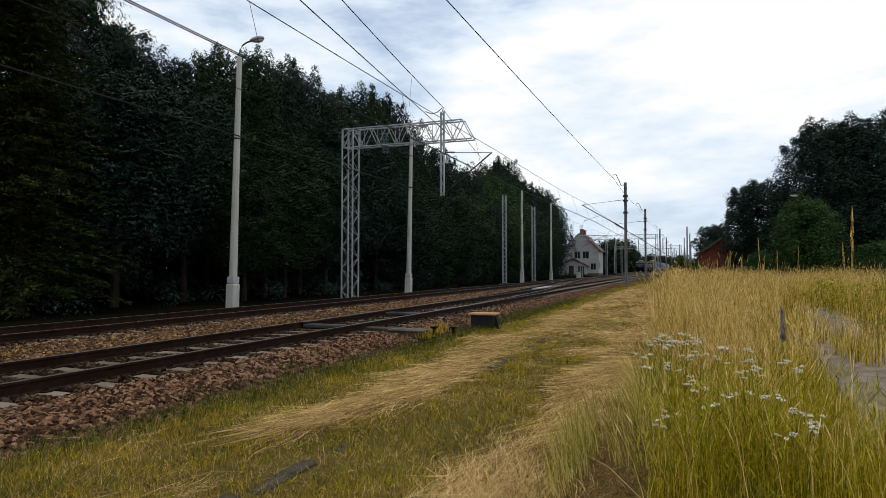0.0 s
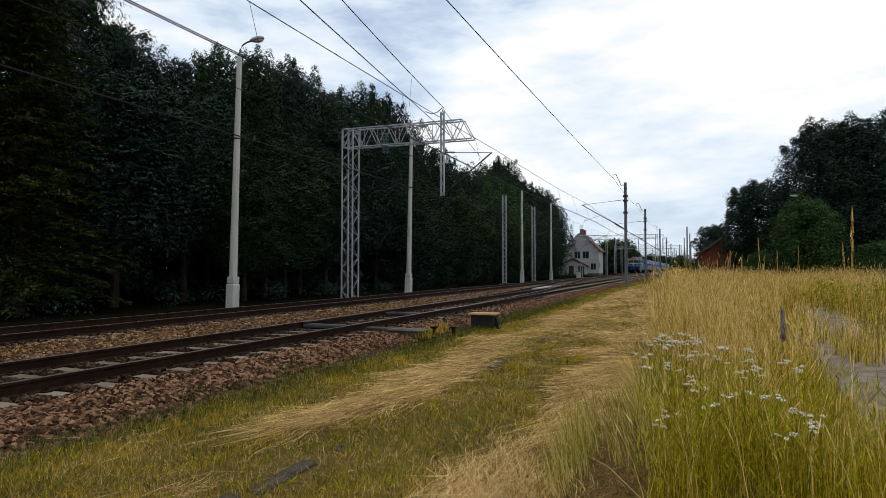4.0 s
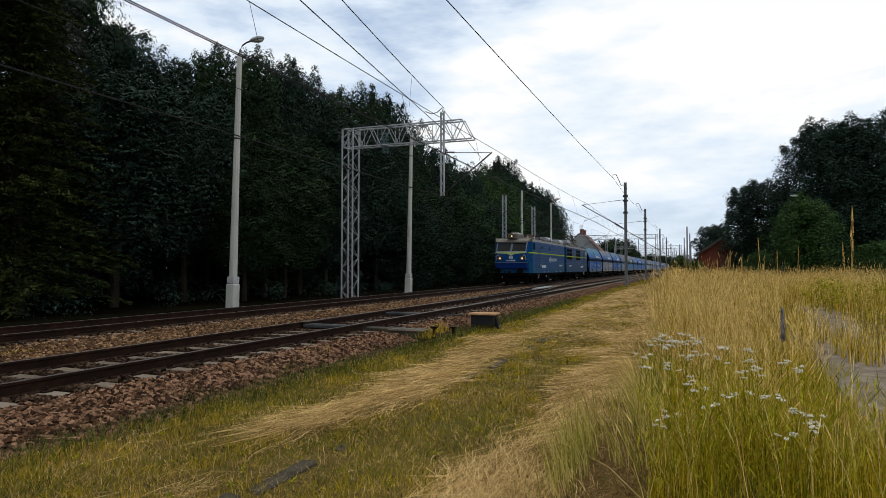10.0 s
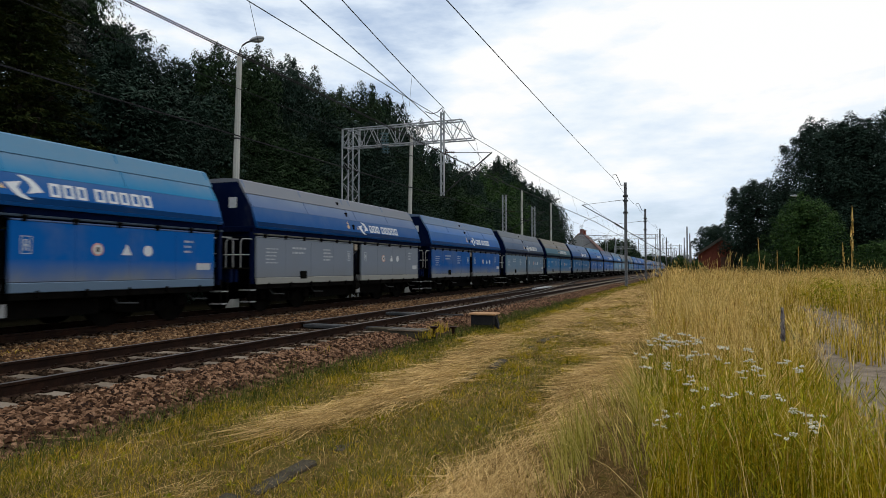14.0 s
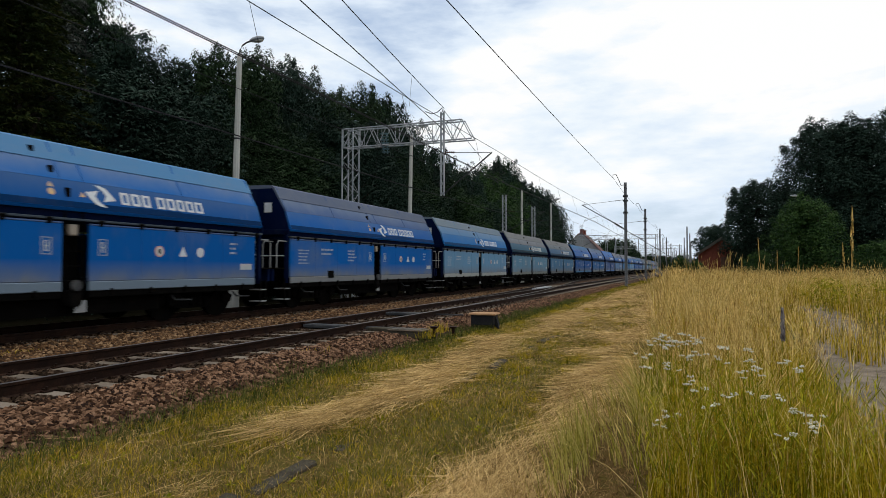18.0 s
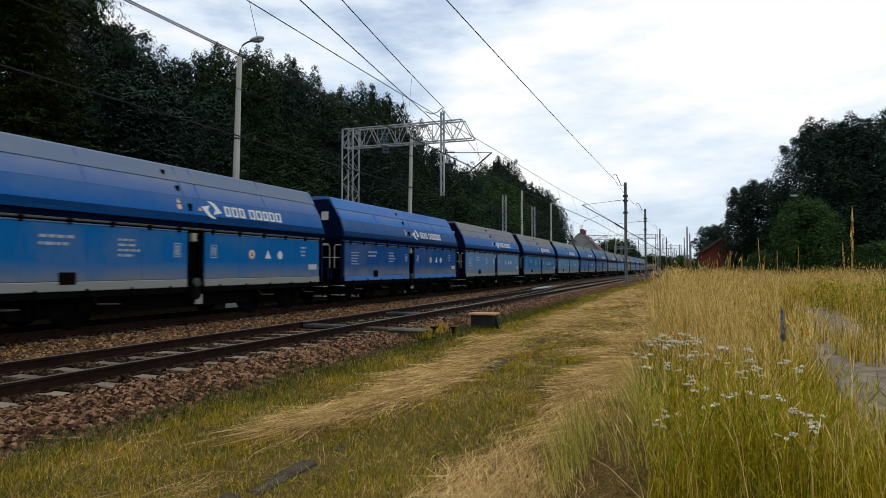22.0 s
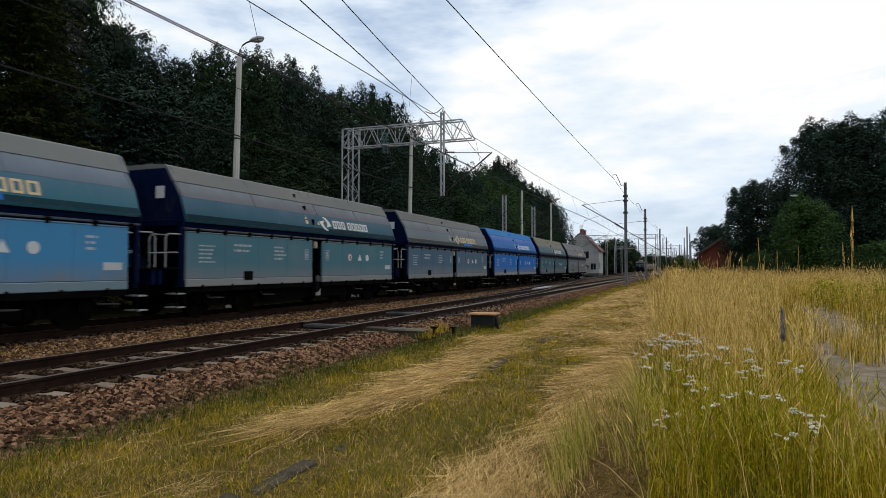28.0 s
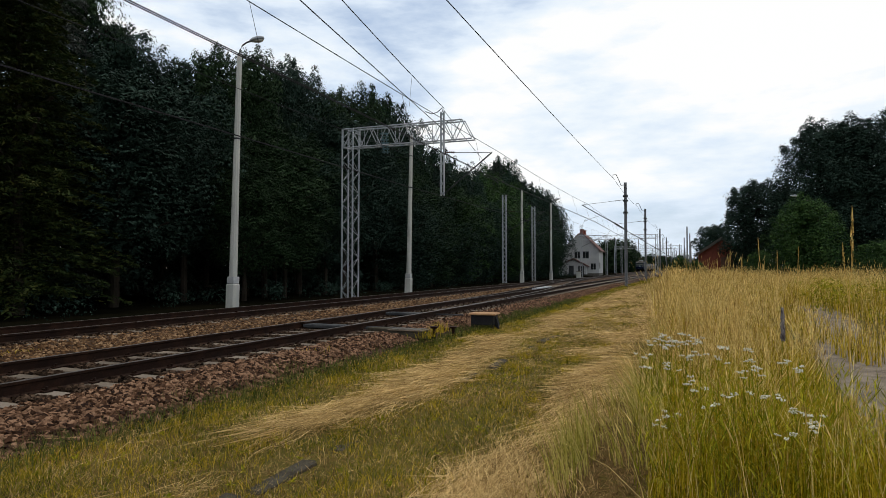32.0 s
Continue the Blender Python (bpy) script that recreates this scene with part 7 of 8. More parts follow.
def stuff(name, VF, mat, label, category):
    V = np.concatenate([v for v, f in VF])
    F, o = [], 0
    for v, f in VF:
        F.append(f + o)
        o += len(v)
    ob = raw(name, V.tolist(), np.concatenate(F).tolist(), mat)
    return tagged(ob, label, category, kind="stuff")


def build_lawn():
    rng = np.random.default_rng(21)
    x, y = spread(rng, 165000, -5.5, -0.2, 2.3, 34)
    g = 0.6 - 0.76 * hay_mask(x, y) + 0.15 * (x < -4.2) - 0.25 * (patch(x, y, 0.9, 44.0) > 0.12) * (y < 6) - 0.45 * np.clip(5.2 - y, 0, 1) * (x < -2.4) * (patch(x, y, 1.1, 46.0) > -0.2) + rng.normal(0, 0.13, len(x))
    edge = -5.15 + 0.25 * patch(x, y, 0.8, 3.0)
    bare = (np.abs(x + 0.55 - 0.06 * np.sin(y * 2)) < 0.22) & (y < 6.8)
    keep = (g > 0) & (x > edge) & ~bare
    x, y = x[keep], y[keep]
    n = len(x)
    far = 1 + (y - 2) / 14
    h = rng.uniform(0.02, 0.075, n) * (1 + 0.25 * (x < -4.3)) * (1 + 0.6 * np.clip(patch(x, y, 0.7, 12.0), 0, 1))
    base = np.stack([x, y, gz(x, y) - 0.01], axis=1)
    lean = rng.normal(0, 0.035, (n, 2))
    VF = [blades(rng, base, h, lean, 0.0058 * far * rng.uniform(0.7, 1.5, n), 1)]
    stuff("lawn_grass", VF, "lawn_green", "short mown green grass between the track and the tall grass", "grass")
    tx, ty = spread(rng, 420, -5.0, -0.9, 2.6, 26, 1.5)
    k = (patch(tx, ty, 0.7, 12.0) > -0.1) | (np.abs(tx + 2.75) < 0.35) | (tx < -4.4)
    tx, ty = np.repeat(tx[k], 34), np.repeat(ty[k], 34)
    n = len(tx)
    tx, ty = tx + rng.normal(0, 0.07, n), ty + rng.normal(0, 0.07, n)
    base = np.stack([tx, ty, gz(tx, ty) - 0.01], axis=1)
    VF = [blades(rng, base, rng.uniform(0.05, 0.14, n), rng.normal(0, 0.05, (n, 2)), 0.005 * (1 + (ty - 2) / 14), 2)]
    stuff("grass_tufts", VF, "grass_green", "longer yellow-green grass tufts on the mown strip", "grass")
    # darker weeds along the foot of the ballast
    x, y = spread(rng, 15000, -5.75, -4.7, 2.4, 30, 1.5)
    k = patch(x, y, 1.4, 77.0) + 0.7 * (x > -5.3) - 0.3 + rng.normal(0, 0.15, len(x)) > 0
    x, y = x[k], y[k]
    n = len(x)
    base = np.stack([x, y, gz(x, y) + np.where(x < -5.25, 0.03, 0.0)], axis=1)
    VF = [blades(rng, base, rng.uniform(0.04, 0.19, n), rng.normal(0, 0.05, (n, 2)), 0.006 * (1 + (y - 2) / 12), 2)]
    stuff("edge_weeds", VF, "edge_green", "dull dark green weeds along the foot of the ballast", "weeds")
    # the strip goes on to the far end
    x, y = rng.uniform(-5.4, -0.6, 42000), 30 + 80 * rng.random(42000) ** 1.3
    dry = hay_mask(x, y) + rng.normal(0, 0.2, len(x)) > 0.45
    for sel, name, mt, lb, cat in ((~dry, "far_lawn", "lawn_green", "short green grass along the far part of the strip", "grass"), (dry, "far_hay", "hay", "dry mown grass along the far part of the strip", "hay")):
        n = int(sel.sum())
        base = np.stack([x[sel], y[sel], np.full(n, -0.01)], axis=1)
        stuff(name, [blades(rng, base, rng.uniform(0.05, 0.16, n), rng.normal(0, 0.08, (n, 2)), 0.02 * y[sel] / 30, 1)], mt, lb, cat)
    # dry stubble everywhere, thin
    x, y = spread(rng, 52000, -5.2, -0.2, 2.3, 36)
    n = len(x)
    base = np.stack([x, y, gz(x, y) - 0.01], axis=1)
    VF = [blades(rng, base, rng.uniform(0.03, 0.09, n), rng.normal(0, 0.05, (n, 2)), 0.0045 * (1 + (y - 2) / 14), 2)]
    # cut hay, lying along the swaths
    y = 2.3 + 43.7 * rng.random(230000) ** 1.8
    wob = np.array([noise.noise((b * 0.35, 0.0, 5.0)) for b in y])
    pick = rng.random(len(y))
    x = np.where(pick < 0.42, -1.25 - 0.3 * wob + rng.normal(0, 0.42, len(y)), np.where(pick < 0.72, -3.45 - 0.6 * wob + rng.normal(0, 0.4, len(y)), rng.uniform(-5.0, -0.2, len(y))))
    m = hay_mask(x, y) + rng.normal(0, 0.12, len(x))
    keep = (m > 0.5) & (rng.random(len(x)) < np.clip(1.3 * (m - 0.42), 0, 0.5)) & ~((np.abs(x + 0.55 - 0.06 * np.sin(y * 2)) < 0.2) & (y < 6.6))
    x, y, m = x[keep], y[keep], m[keep]
    n = len(x)
    ang = 1.25 + 1.0 * patch(x, y, 0.55, 15.0) + rng.normal(0, 0.2, n) * (1 + 2.5 * (rng.random(n) < 0.15)) + np.pi * (rng.random(n) < 0.5)
    L = rng.uniform(0.25, 0.85, n) * np.where(y < 9, 1.0, 0.7)
    base = np.stack([x, y, gz(x, y) + rng.uniform(0.0, 0.045, n) + 0.07 * np.clip(m - 0.4, 0, 0.8)], axis=1)
    lean = np.stack([np.cos(ang), np.sin(ang)], axis=1) * L[:, None]
    d = np.stack([np.cos(ang), np.sin(ang), rng.normal(0, 0.04, n)], axis=1)
    s = np.stack([-np.sin(ang), np.cos(ang), rng.normal(0, 0.4, n)], axis=1) * (0.0014 * (1 + (y - 2) / 6))[:, None]
    bow = np.stack([-np.sin(ang), np.cos(ang), np.full(n, 0.25)], axis=1) * (L * rng.normal(0, 0.13, n))[:, None]
    V = np.stack([base - s, base + d * (L / 2)[:, None] + bow - s, base + d * L[:, None], base + d * (L / 2)[:, None] + bow + s], axis=1).reshape(-1, 3)
    F = np.arange(4 * n).reshape(-1, 4)
    VF.append((V, F))
    x, y = spread(rng, 9000, -0.9, -0.25, 2.5, 7.5, 1.0)
    n2 = len(x)
    base = np.stack([x, y, gz(x, y)], axis=1)
    TF = [blades(rng, base, rng.uniform(0.01, 0.07, n2), rng.normal(0, 0.1, (n2, 2)), np.full(n2, 0.006), 1)]
    # dead blades all over the strip, thick where the soil is thin
    x, y = spread(rng, 60000, -5.3, -0.9, 2.3, 20, 1.7)
    k = rng.random(len(x)) < np.clip(0.35 + 1.2 * patch(x, y, 1.3, 61.0) + 0.5 * (y < 4.6) * (x < -2.4), 0.05, 1)
    x, y = x[k], y[k]
    n2 = len(x)
    base = np.stack([x, y, gz(x, y)], axis=1)
    TF.append(blades(rng, base, rng.uniform(0.01, 0.06, n2), rng.normal(0, 0.07, (n2, 2)), 0.0045 * (1 + (y - 2) / 9), 1))
    stuff("dead_thatch", TF, "thatch", "brown dead thatch on bare soil and among the mown grass", "thatch")
    stuff("cut_hay", VF, "hay", "pale cut hay lying in swaths on the mown strip", "hay")


build_lawn()


def build_rosettes():
    """Broad-leaved weeds in the mown strip and a few tufts in the ballast."""
    rng = np.random.default_rng(88)
    n = 150
    cx, cy = rng.uniform(-4.9, -1.7, n), 2.9 + 12 * rng.random(n) ** 1.6
    k = 7
    x, y = np.repeat(cx, k), np.repeat(cy, k)
    m = len(x)
    a = rng.random(m) * 2 * np.pi
    d = np.stack([np.cos(a), np.sin(a), rng.uniform(0.3, 1.3, m)], axis=1)
    s = np.stack([-np.sin(a), np.cos(a), np.zeros(m)], axis=1)
    P = np.stack([x, y, gz(x, y) + 0.02], axis=1)
    L = rng.uniform(0.02, 0.055, m)[:, None]
    W = L * rng.uniform(0.16, 0.3, m)[:, None]
    V = np.stack([P, P + d * L * 0.5 + s * W, P + d * L - (0, 0, 0.015), P + d * L * 0.5 - s * W], axis=1).reshape(-1, 3)
    tagged(raw("weed_rosettes", V.tolist(), np.arange(4 * m).reshape(-1, 4).tolist(), "weed_leaf"), "fresh green broad-leaved weeds in the mown grass", "weeds", kind="stuff")
    VF = []
    for tx, ty, c, h in ((-10.45, 6.3, 130, 0.12), (-10.6, 7.0, 80, 0.09), (-5.35, 13.1, 120, 0.25), (-5.2, 12.0, 90, 0.2), (-6.0, 9.0, 40, 0.1)):
        bx, by = rng.normal(tx, 0.12, c), rng.normal(ty, 0.2, c)
        base = np.stack([bx, by, np.full(c, 0.1)], axis=1)
        VF.append(blades(rng, base, rng.uniform(0.4, 1.0, c) * h + 0.03, rng.normal(0, 0.05, (c, 2)), np.full(c, 0.009), 2))
    stuff("ballast_weeds", VF, "grass_green", "small green weeds growing in the ballast", "weeds")


build_rosettes()


def build_lawn_behind():
    """The strip goes on past the standing point."""
    rng = np.random.default_rng(71)
    n = 16000
    x, y = rng.uniform(-5.2, 3.0, n), rng.uniform(-7, 2.3, n)
    base = np.stack([x, y, gz(x, y) - 0.01], axis=1)
    VF = [blades(rng, base, rng.uniform(0.04, 0.12, n), rng.normal(0, 0.04, (n, 2)), np.full(n, 0.008), 1)]
    stuff("lawn_grass", VF, "lawn_green", "short mown green grass beside the track", "grass")
    n = 9000
    x, y = np.where(rng.random(n) < 0.5, -1.25, -3.45) + rng.normal(0, 0.35, n), rng.uniform(-7, 2.3, n)
    base = np.stack([x, y, gz(x, y) + rng.uniform(0.0, 0.05, n)], axis=1)
    VF = [blades(rng, base, np.full(n, 0.02), rng.normal(0, 0.2, (n, 2)), np.full(n, 0.004), 1)]
    stuff("cut_hay", VF, "hay", "tan cut hay lying in swaths on the mown strip", "hay")


build_lawn_behind()


def build_tall_grass():
    rng = np.random.default_rng(22)
    VF, HF, GF, PF = [], [], [], []

    def stand(n, x0, x1, y0, y1, h0, h1, w, green, power=1.6, lean_x=-0.05, head=True, edge=None):
        x, y = spread(rng, n, x0, x1, y0, y1, power)
        if edge is not None:
            k = edge(x, y)
            x, y = x[k], y[k]
        k = rng.random(len(x)) < np.where(y < 26, np.clip(0.5 + 1.9 * patch(x, y, 1.5, 51.0) + 0.25 * (green > 0), 0.1, 1), 1)
        x, y = x[k], y[k]
        n = len(x)
        h = rng.uniform(h0, h1, n) * (0.84 + 0.5 * patch(x, y, 0.45, 31.0) + 0.2 * patch(x, y, 1.6, 33.0))
        low = (x / y > 0.15) & (y < 8.5) & (rng.random(n) < 0.93)
        h = np.where(low, np.minimum(h, (1.5 - 0.165 * y) * rng.uniform(0.7, 1.0, n)), h)
        base = np.stack([x, y, gz(x, y) - 0.02], axis=1)
        calm = np.where((y < 8) & (green == 1), 0.5, 1.0)
        lean = np.stack([rng.normal(lean_x, 0.15, n) * calm, rng.normal(-0.03, 0.13, n) * calm], axis=1) * h[:, None]
        ww = w * (1.2 + y / 9) * rng.uniform(0.6, 1.4, n)
        (PF if green == 2 else GF if green else VF).append(blades(rng, base, h, lean, ww, 3))
        if head:
            HF.append(heads(rng, base, h, lean, rng.uniform(0.07, 0.17, n), 0.0052 * (1 + y / 12) * rng.uniform(0.5, 1.5, n)))
    clear = lambda x, y: ~((x > 1.62 + 0.09 * (y - 8.5) + 0.1 * np.sin(y * 0.9)) & (x < 3.7 + 0.12 * (y - 15)) & (y > 5.5) & (y < 27))
    # near stand beside the mown strip
    stand(1500, -0.3, 1.5, 3.6, 9.5, 0.75, 1.2, 0.0038, False, 1.0, edge=clear)
    stand(2600, -0.25, 1.5, 3.7, 9.5, 0.55, 0.95, 0.0034, True, 1.0, head=False, edge=clear)
    stand(13000, -0.25, 1.45, 3.7, 10, 0.2, 0.7, 0.0045, True, 1.0, head=False, edge=clear)
    stand(4300, -0.6, 1.6, 8.5, 22, 0.85, 1.45, 0.0026, False, 1.2, edge=clear)
    stand(5200, -0.5, 1.6, 8.5, 22, 0.4, 0.95, 0.005, True, 1.2, head=False, edge=clear)
    stand(220, -0.3, 1.5, 3.6, 8, 0.8, 1.2, 0.004, False, 1.0, lean_x=0.35, edge=clear)
    stand(160, -0.3, 1.5, 3.6, 8, 0.8, 1.2, 0.004, False, 1.0, lean_x=-0.45, edge=clear)
    # leaning fringe over the strip
    stand(420, -0.62, -0.2, 5.0, 14, 0.5, 0.95, 0.003, False, 1.1, lean_x=-0.3, head=True)
    stand(1300, -0.62, -0.25, 5.0, 14, 0.35, 0.85, 0.0045, 2, 1.1, lean_x=-0.35, head=False)
    stand(620, -0.98, -0.72, 3.4, 7.2, 0.35, 0.8, 0.0045, 2, 1.0, lean_x=-0.2, head=False)
    # the tallest, palest clump
    stand(1500, -0.55, 0.85, 7.8, 13, 1.2, 1.75, 0.0022, False, 1.0, lean_x=0.0)
    stand(900, -0.7, 1.2, 12, 20, 1.4, 1.9, 0.0022, False, 1.0, lean_x=0.0)
    # the field beyond
    stand(7500, -1.2, 7.0, 20, 48, 1.05, 1.66, 0.0027, False, 1.2, edge=clear)
    stand(5000, -1.0, 7.0, 20, 48, 0.7, 1.25, 0.0045, True, 1.2, head=False, edge=clear)
    stand(6000, 3.9, 14, 12, 52, 0.9, 1.58, 0.003, False, 1.1)
    stand(6500, 3.9, 14, 12, 52, 0.6, 1.15, 0.0055, True, 1.1, head=False)
    stand(7000, -2.0, 22, 46, 75, 1.3, 1.75, 0.0045, False, 1.0, edge=lambda x, y: ~((x > 0.5) & (x < 7) & (y > 76)))
    # tufts in the middle of the path and along its edges
    stand(1500, 2.3, 3.3, 11.0, 24, 0.2, 0.55, 0.006, True, 1.2, head=False)
    stand(700, 2.3, 3.3, 11.0, 24, 0.4, 0.8, 0.004, False, 1.2)
    stuff("tall_grass_stems", VF, "straw", "tall dry tan grass stems beside the mown strip", "tall grass")
    stuff("tall_grass_heads", HF, "straw", "feathery straw-coloured seed heads of the tall grass", "tall grass")
    stuff("leaning_grass", PF, "pale_blade", "long pale green grass leaning out over the mown strip", "tall grass")
    stuff("tall_green_grass", GF, "grass_green", "green leafy undergrowth of the tall grass", "tall grass")


build_tall_grass()


def build_roadside_shrubs():
    """Low leafy green growth beyond the path."""
    rng = np.random.default_rng(41)
    n = 130
    y = rng.uniform(14, 30, n)
    C = np.stack([rng.uniform(4.0, 7.5, n), y, rng.uniform(0.15, 0.95, n)], axis=1)
    V, F = leaf_cloud(rng, C, rng.uniform(0.25, 0.5, n), 70, 0.05)
    tagged(raw("leafy_weeds", V.tolist(), F.tolist(), "weed_leaf"), "low bright green leafy weeds beyond the path", "weeds", kind="stuff")


build_roadside_shrubs()


def flower_plant(x, y, z, seed, label):
    rng = random.Random(seed)
    t = empty("white_flower", label, "wildflower", "white umbel flowers", at=pose(x, y, 0))
    bx, by = rng.uniform(-0.08, 0.08), rng.uniform(-0.08, 0.08)
    part("stem", tube(bm_new(), [(bx, by, -0.02), (bx * 0.6, by * 0.6, z * 0.5), (0, 0, z - 0.09)], 0.003, 5), "weed_leaf", t)
    for k in range(rng.randint(3, 5)):
        a, r = rng.uniform(0, 6.28), rng.uniform(0.015, 0.07)
        hx, hy, hz = r * math.cos(a), r * math.sin(a), z + rng.uniform(-0.035, 0.015)
        part("branch", tube(bm_new(), [(0, 0, z - 0.09), (hx, hy, hz)], 0.0018, 4), "weed_leaf", t)
        bm = bm_new()
        for i in range(9):
            b, q = rng.uniform(0, 6.28), rng.uniform(0.11, 1.0) * 0.024
            bmesh.ops.create_icosphere(bm, subdivisions=1, radius=rng.uniform(0.0045, 0.0075), matrix=Matrix.Translation((hx + q * math.cos(b), hy + q * math.sin(b), hz + rng.uniform(-0.004, 0.006))) @ Matrix.Diagonal((1, 1, 0.65, 1)))
        part("flower_head", bm, "petal", t, "small flat white flower head")
    for i in range(4):
        zz = z * rng.uniform(0.3, 0.8)
        a = rng.uniform(0, 6.28)
        bm = bm_new()
        d = Vector((math.cos(a), math.sin(a), 0.7))
        s = Vector((-math.sin(a), math.cos(a), 0)) * 0.005
        p = Vector((bx * 0.5, by * 0.5, zz))
        bm.faces.new([bm.verts.new(q) for q in (p, p + d * 0.05 + s, p + d * 0.12, p + d * 0.05 - s)])
        bmesh.ops.solidify(bm, geom=bm.faces[:], thickness=0.001)
        part("leaf", bm, "weed_leaf", t)
    return t


FLOWERS = [(-0.19, 5.60, 1.00), (-0.03, 5.50, 1.01), (-0.07, 5.20, 0.98), (-0.26, 5.20, 0.96), (-0.33, 4.70, 0.94), (-0.03, 4.80, 0.94), (0.07, 4.90, 0.94), (0.27, 5.20, 0.98), (-0.12, 4.50, 0.90), (-0.29, 4.60, 0.89), (-0.04, 4.30, 0.85), (0.04, 4.20, 0.81), (0.32, 4.50, 0.88), (0.41, 5.20, 0.95), (0.24, 4.10, 0.81), (0.10, 4.00, 0.76), (0.40, 4.30, 0.82), (0.47, 4.20, 0.80), (0.63, 4.90, 0.92), (0.72, 4.80, 0.89), (0.57, 4.10, 0.76), (0.59, 3.90, 0.70), (-0.14, 4.05, 0.67), (-0.17, 4.00, 0.63), (0.67, 4.00, 0.73), (0.18, 4.80, 0.93), (0.51, 3.90, 0.66), (0.10, 5.60, 0.98), (-0.31, 5.40, 0.98), (0.41, 5.00, 0.89), (0.41, 4.60, 0.89), (-0.12, 5.50, 0.98), (-0.23, 5.60, 0.99), (0.01, 5.30, 1.00), (-0.15, 5.00, 0.98), (-0.14, 5.40, 0.99)]
for i, (x, y, z) in enumerate(FLOWERS):
    flower_plant(x, y, z, 300 + i, "white umbel wildflower on a green stem in tall grass")


def build_weed_clump():
    rng = np.random.default_rng(55)
    n = 6500
    x = rng.uniform(-0.3, 1.2, n)
    y = rng.uniform(3.6, 5.9, n)
    z = rng.uniform(0.08, 0.78, n)
    a = rng.random(n) * 2 * np.pi
    d = np.stack([np.cos(a), np.sin(a), rng.uniform(0.5, 1.8, n)], axis=1)
    s = np.stack([-np.sin(a), np.cos(a), np.zeros(n)], axis=1)
    P = np.stack([x, y, z], axis=1)
    L = rng.uniform(0.03, 0.1, n)[:, None]
    W = L * 0.05
    V = np.stack([P, P + d * L * 0.4 + s * W, P + d * L + np.array([0, 0, -0.02]), P + d * L * 0.4 - s * W], axis=1).reshape(-1, 3)
    F = np.arange(4 * n).reshape(-1, 4)
    tagged(raw("weed_leaves", V.tolist(), F.tolist(), "weed_leaf"), "fresh green leaves of the flowering weeds", "weeds", kind="stuff")


build_weed_clump()


def tall_stalk(x, y, h, plume, lean, thick=0.02):
    t = empty("plume_stalk", "tall dry stalk with a feathery plume above the grass", "grass stalk", "tall plume stalks", at=pose(x, y, 0))
    bm = bm_new()
    tube(bm, [(0, 0, -0.05), (lean * 0.3, 0, h * 0.5), (lean, 0, h - plume)], 0.0035 * (1 + y / 16), 5)
    part("stem", bm, "straw", t)
    rng = random.Random(int(h * 1000 + x * 77))
    bm = bm_new()
    for i in range(60):
        f = rng.random()
        r = thick * math.sin(math.pi * min(0.97, 0.12 + 0.85 * f)) * rng.uniform(0.3, 1.0)
        a = rng.uniform(0, 6.28)
        c = Vector((lean * (1 + 0.2 * f) + r * math.cos(a), r * math.sin(a), h - plume + plume * f))
        bmesh.ops.create_cone(bm, cap_ends=True, segments=4, radius1=thick * 0.25, radius2=0.001, depth=plume * 0.12, matrix=Matrix.Translation(c) @ Matrix.Rotation(rng.uniform(-0.4, 0.4), 4, "X"))
    part("plume", bm, "straw", t)
    return t


STALKS = [tall_stalk(2.12, 10.4, 2.45, 0.8, 0.06, 0.022), tall_stalk(1.8, 18.0, 2.4, 0.5, -0.1, 0.013), tall_stalk(2.0, 17.0, 2.0, 0.3, 0.0, 0.012),
          tall_stalk(2.4, 17.0, 2.08, 0.3, 0.05, 0.012), tall_stalk(0.82, 15.0, 1.97, 0.25, 0.02, 0.012), tall_stalk(1.08, 16.0, 1.83, 0.25, 0.06, 0.012), tall_stalk(2.4, 11.6, 1.98, 0.35, -0.08, 0.016)]


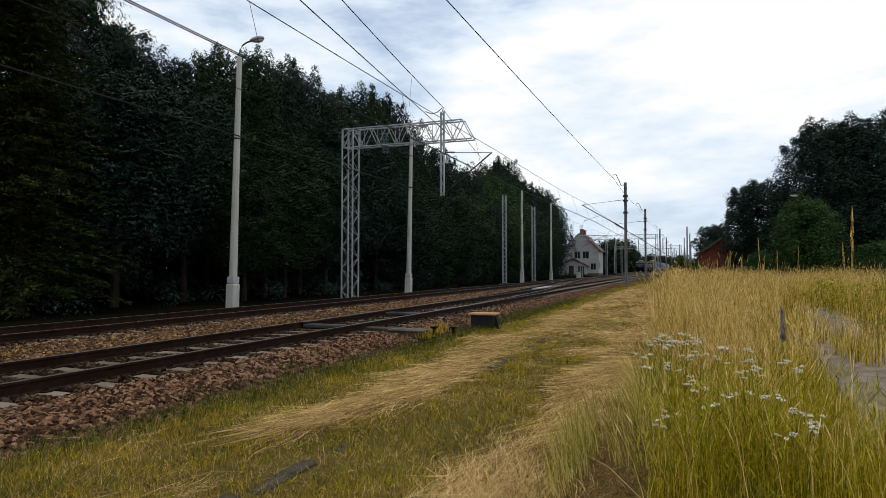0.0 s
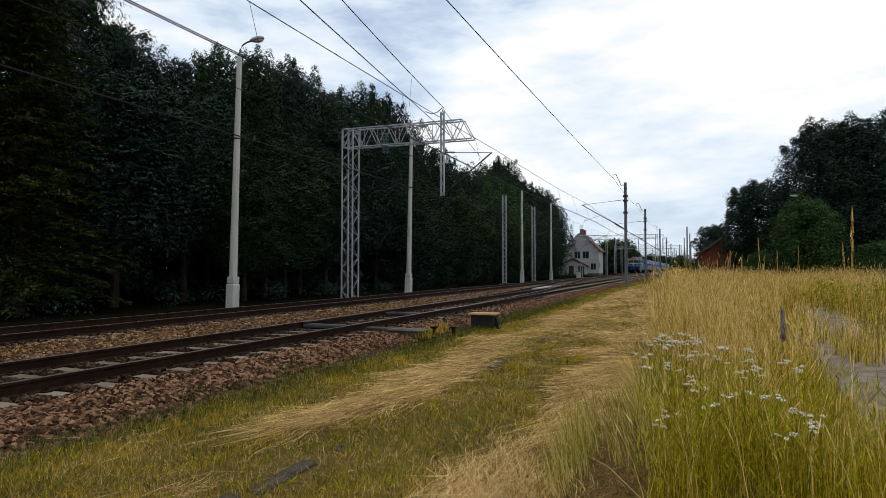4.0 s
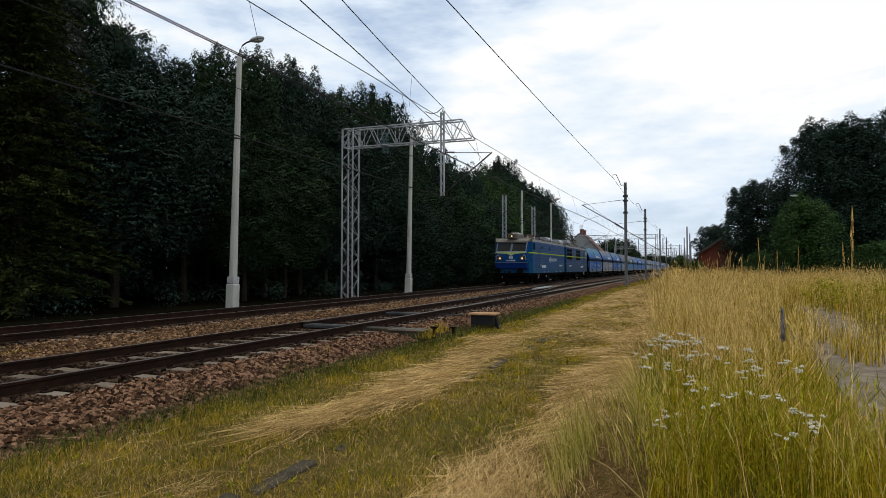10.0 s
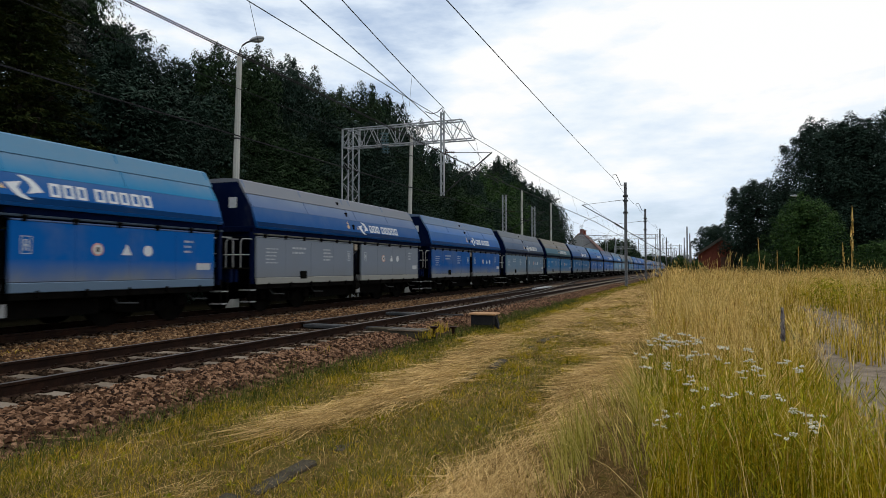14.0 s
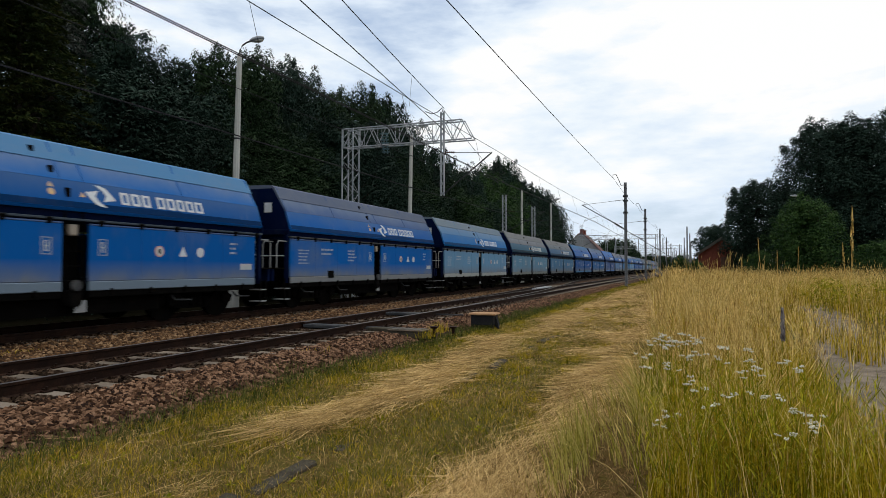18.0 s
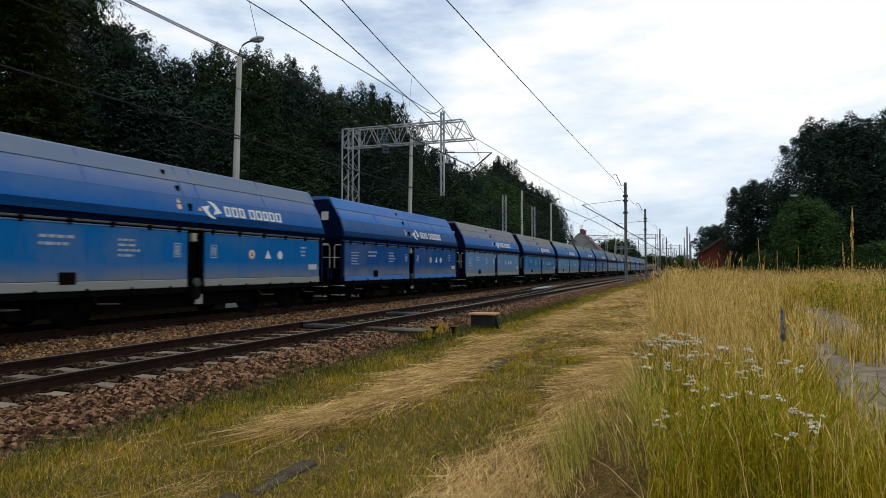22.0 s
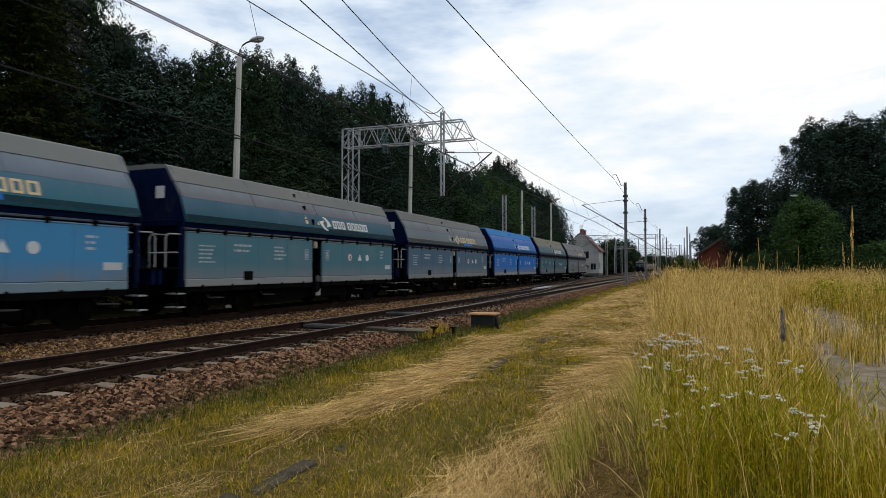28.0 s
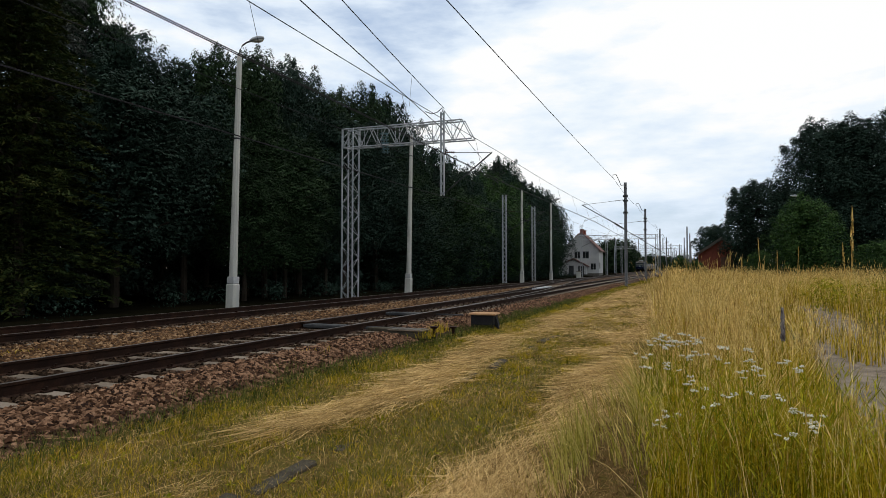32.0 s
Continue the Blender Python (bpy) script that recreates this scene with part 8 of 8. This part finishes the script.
def build_spike(x, y, h):
    t = empty("spike_plant", "withered grey-purple flower spike standing in the tall grass", "wild plant", at=pose(x, y, 0))
    part("stem", tube(bm_new(), [(0, 0, -0.03), (0.01, 0, h * 0.5), (0.02, 0, h - 0.05)], 0.006, 6), "pale_blade", t)
    rng = random.Random(4)
    bm = bm_new()
    for i in range(110):
        f = i / 110
        a = i * 2.4
        r = 0.015 * (1 - 0.7 * f ** 3) * rng.uniform(0.6, 1.1)
        c = Vector((0.02 + r * math.cos(a), r * math.sin(a), h - 0.3 + 0.3 * f))
        bmesh.ops.create_cone(bm, cap_ends=True, segments=5, radius1=0.01, radius2=0.003, depth=0.022, matrix=Matrix.Translation(c) @ Matrix.Rotation(a, 4, "Z") @ Matrix.Rotation(rng.uniform(0.4, 1.2), 4, "Y"))
    part("flower_spike", bm, "spike_grey", t)


build_spike(0.78, 6.5, 1.2)


# ---- motion of the train ----
# seconds, and how far the head of the train has gone past its mark
GONE = [(0.0, -263.8), (12.0, -43.0), (13.5, -14.98), (14.2, -2.15), (16.9, 47.58), (17.6, 60.47), (18.3, 73.4), (19.0, 86.31), (19.7, 99.11), (20.4, 111.42), (21.1, 124.14), (21.8, 136.44), (22.5, 148.67), (23.2, 161.34), (23.9, 173.61), (24.6, 185.83), (25.3, 198.64), (27.5, 238.88), (28.2, 251.02), (28.7, 260.09), (29.5, 274.01), (30.2, 286.22), (30.8, 297.24), (32.0, 318.6)]


def run(t):
    for (a, u), (b, v) in zip(GONE[:-1], GONE[1:]):
        if t <= b:
            return u + (v - u) * (t - a) / (b - a)
    return GONE[-1][1]


def motions():
    times = [0.5 * i for i in range(65)]
    for i, w in enumerate(TRAIN):
        walk(w, [(t, pose(XB, -4.48 - run(t) + PITCH * i, RAIL)) for t in times])
    front = -29.7
    walk(section_a, [(t, pose(XB, -4.48 - run(t) + front, RAIL)) for t in times])
    walk(section_b, [(t, pose(XB, -4.48 - run(t) + front + 2 * SIDE + 1.1, RAIL, 0, 0, 180)) for t in times])


motions()
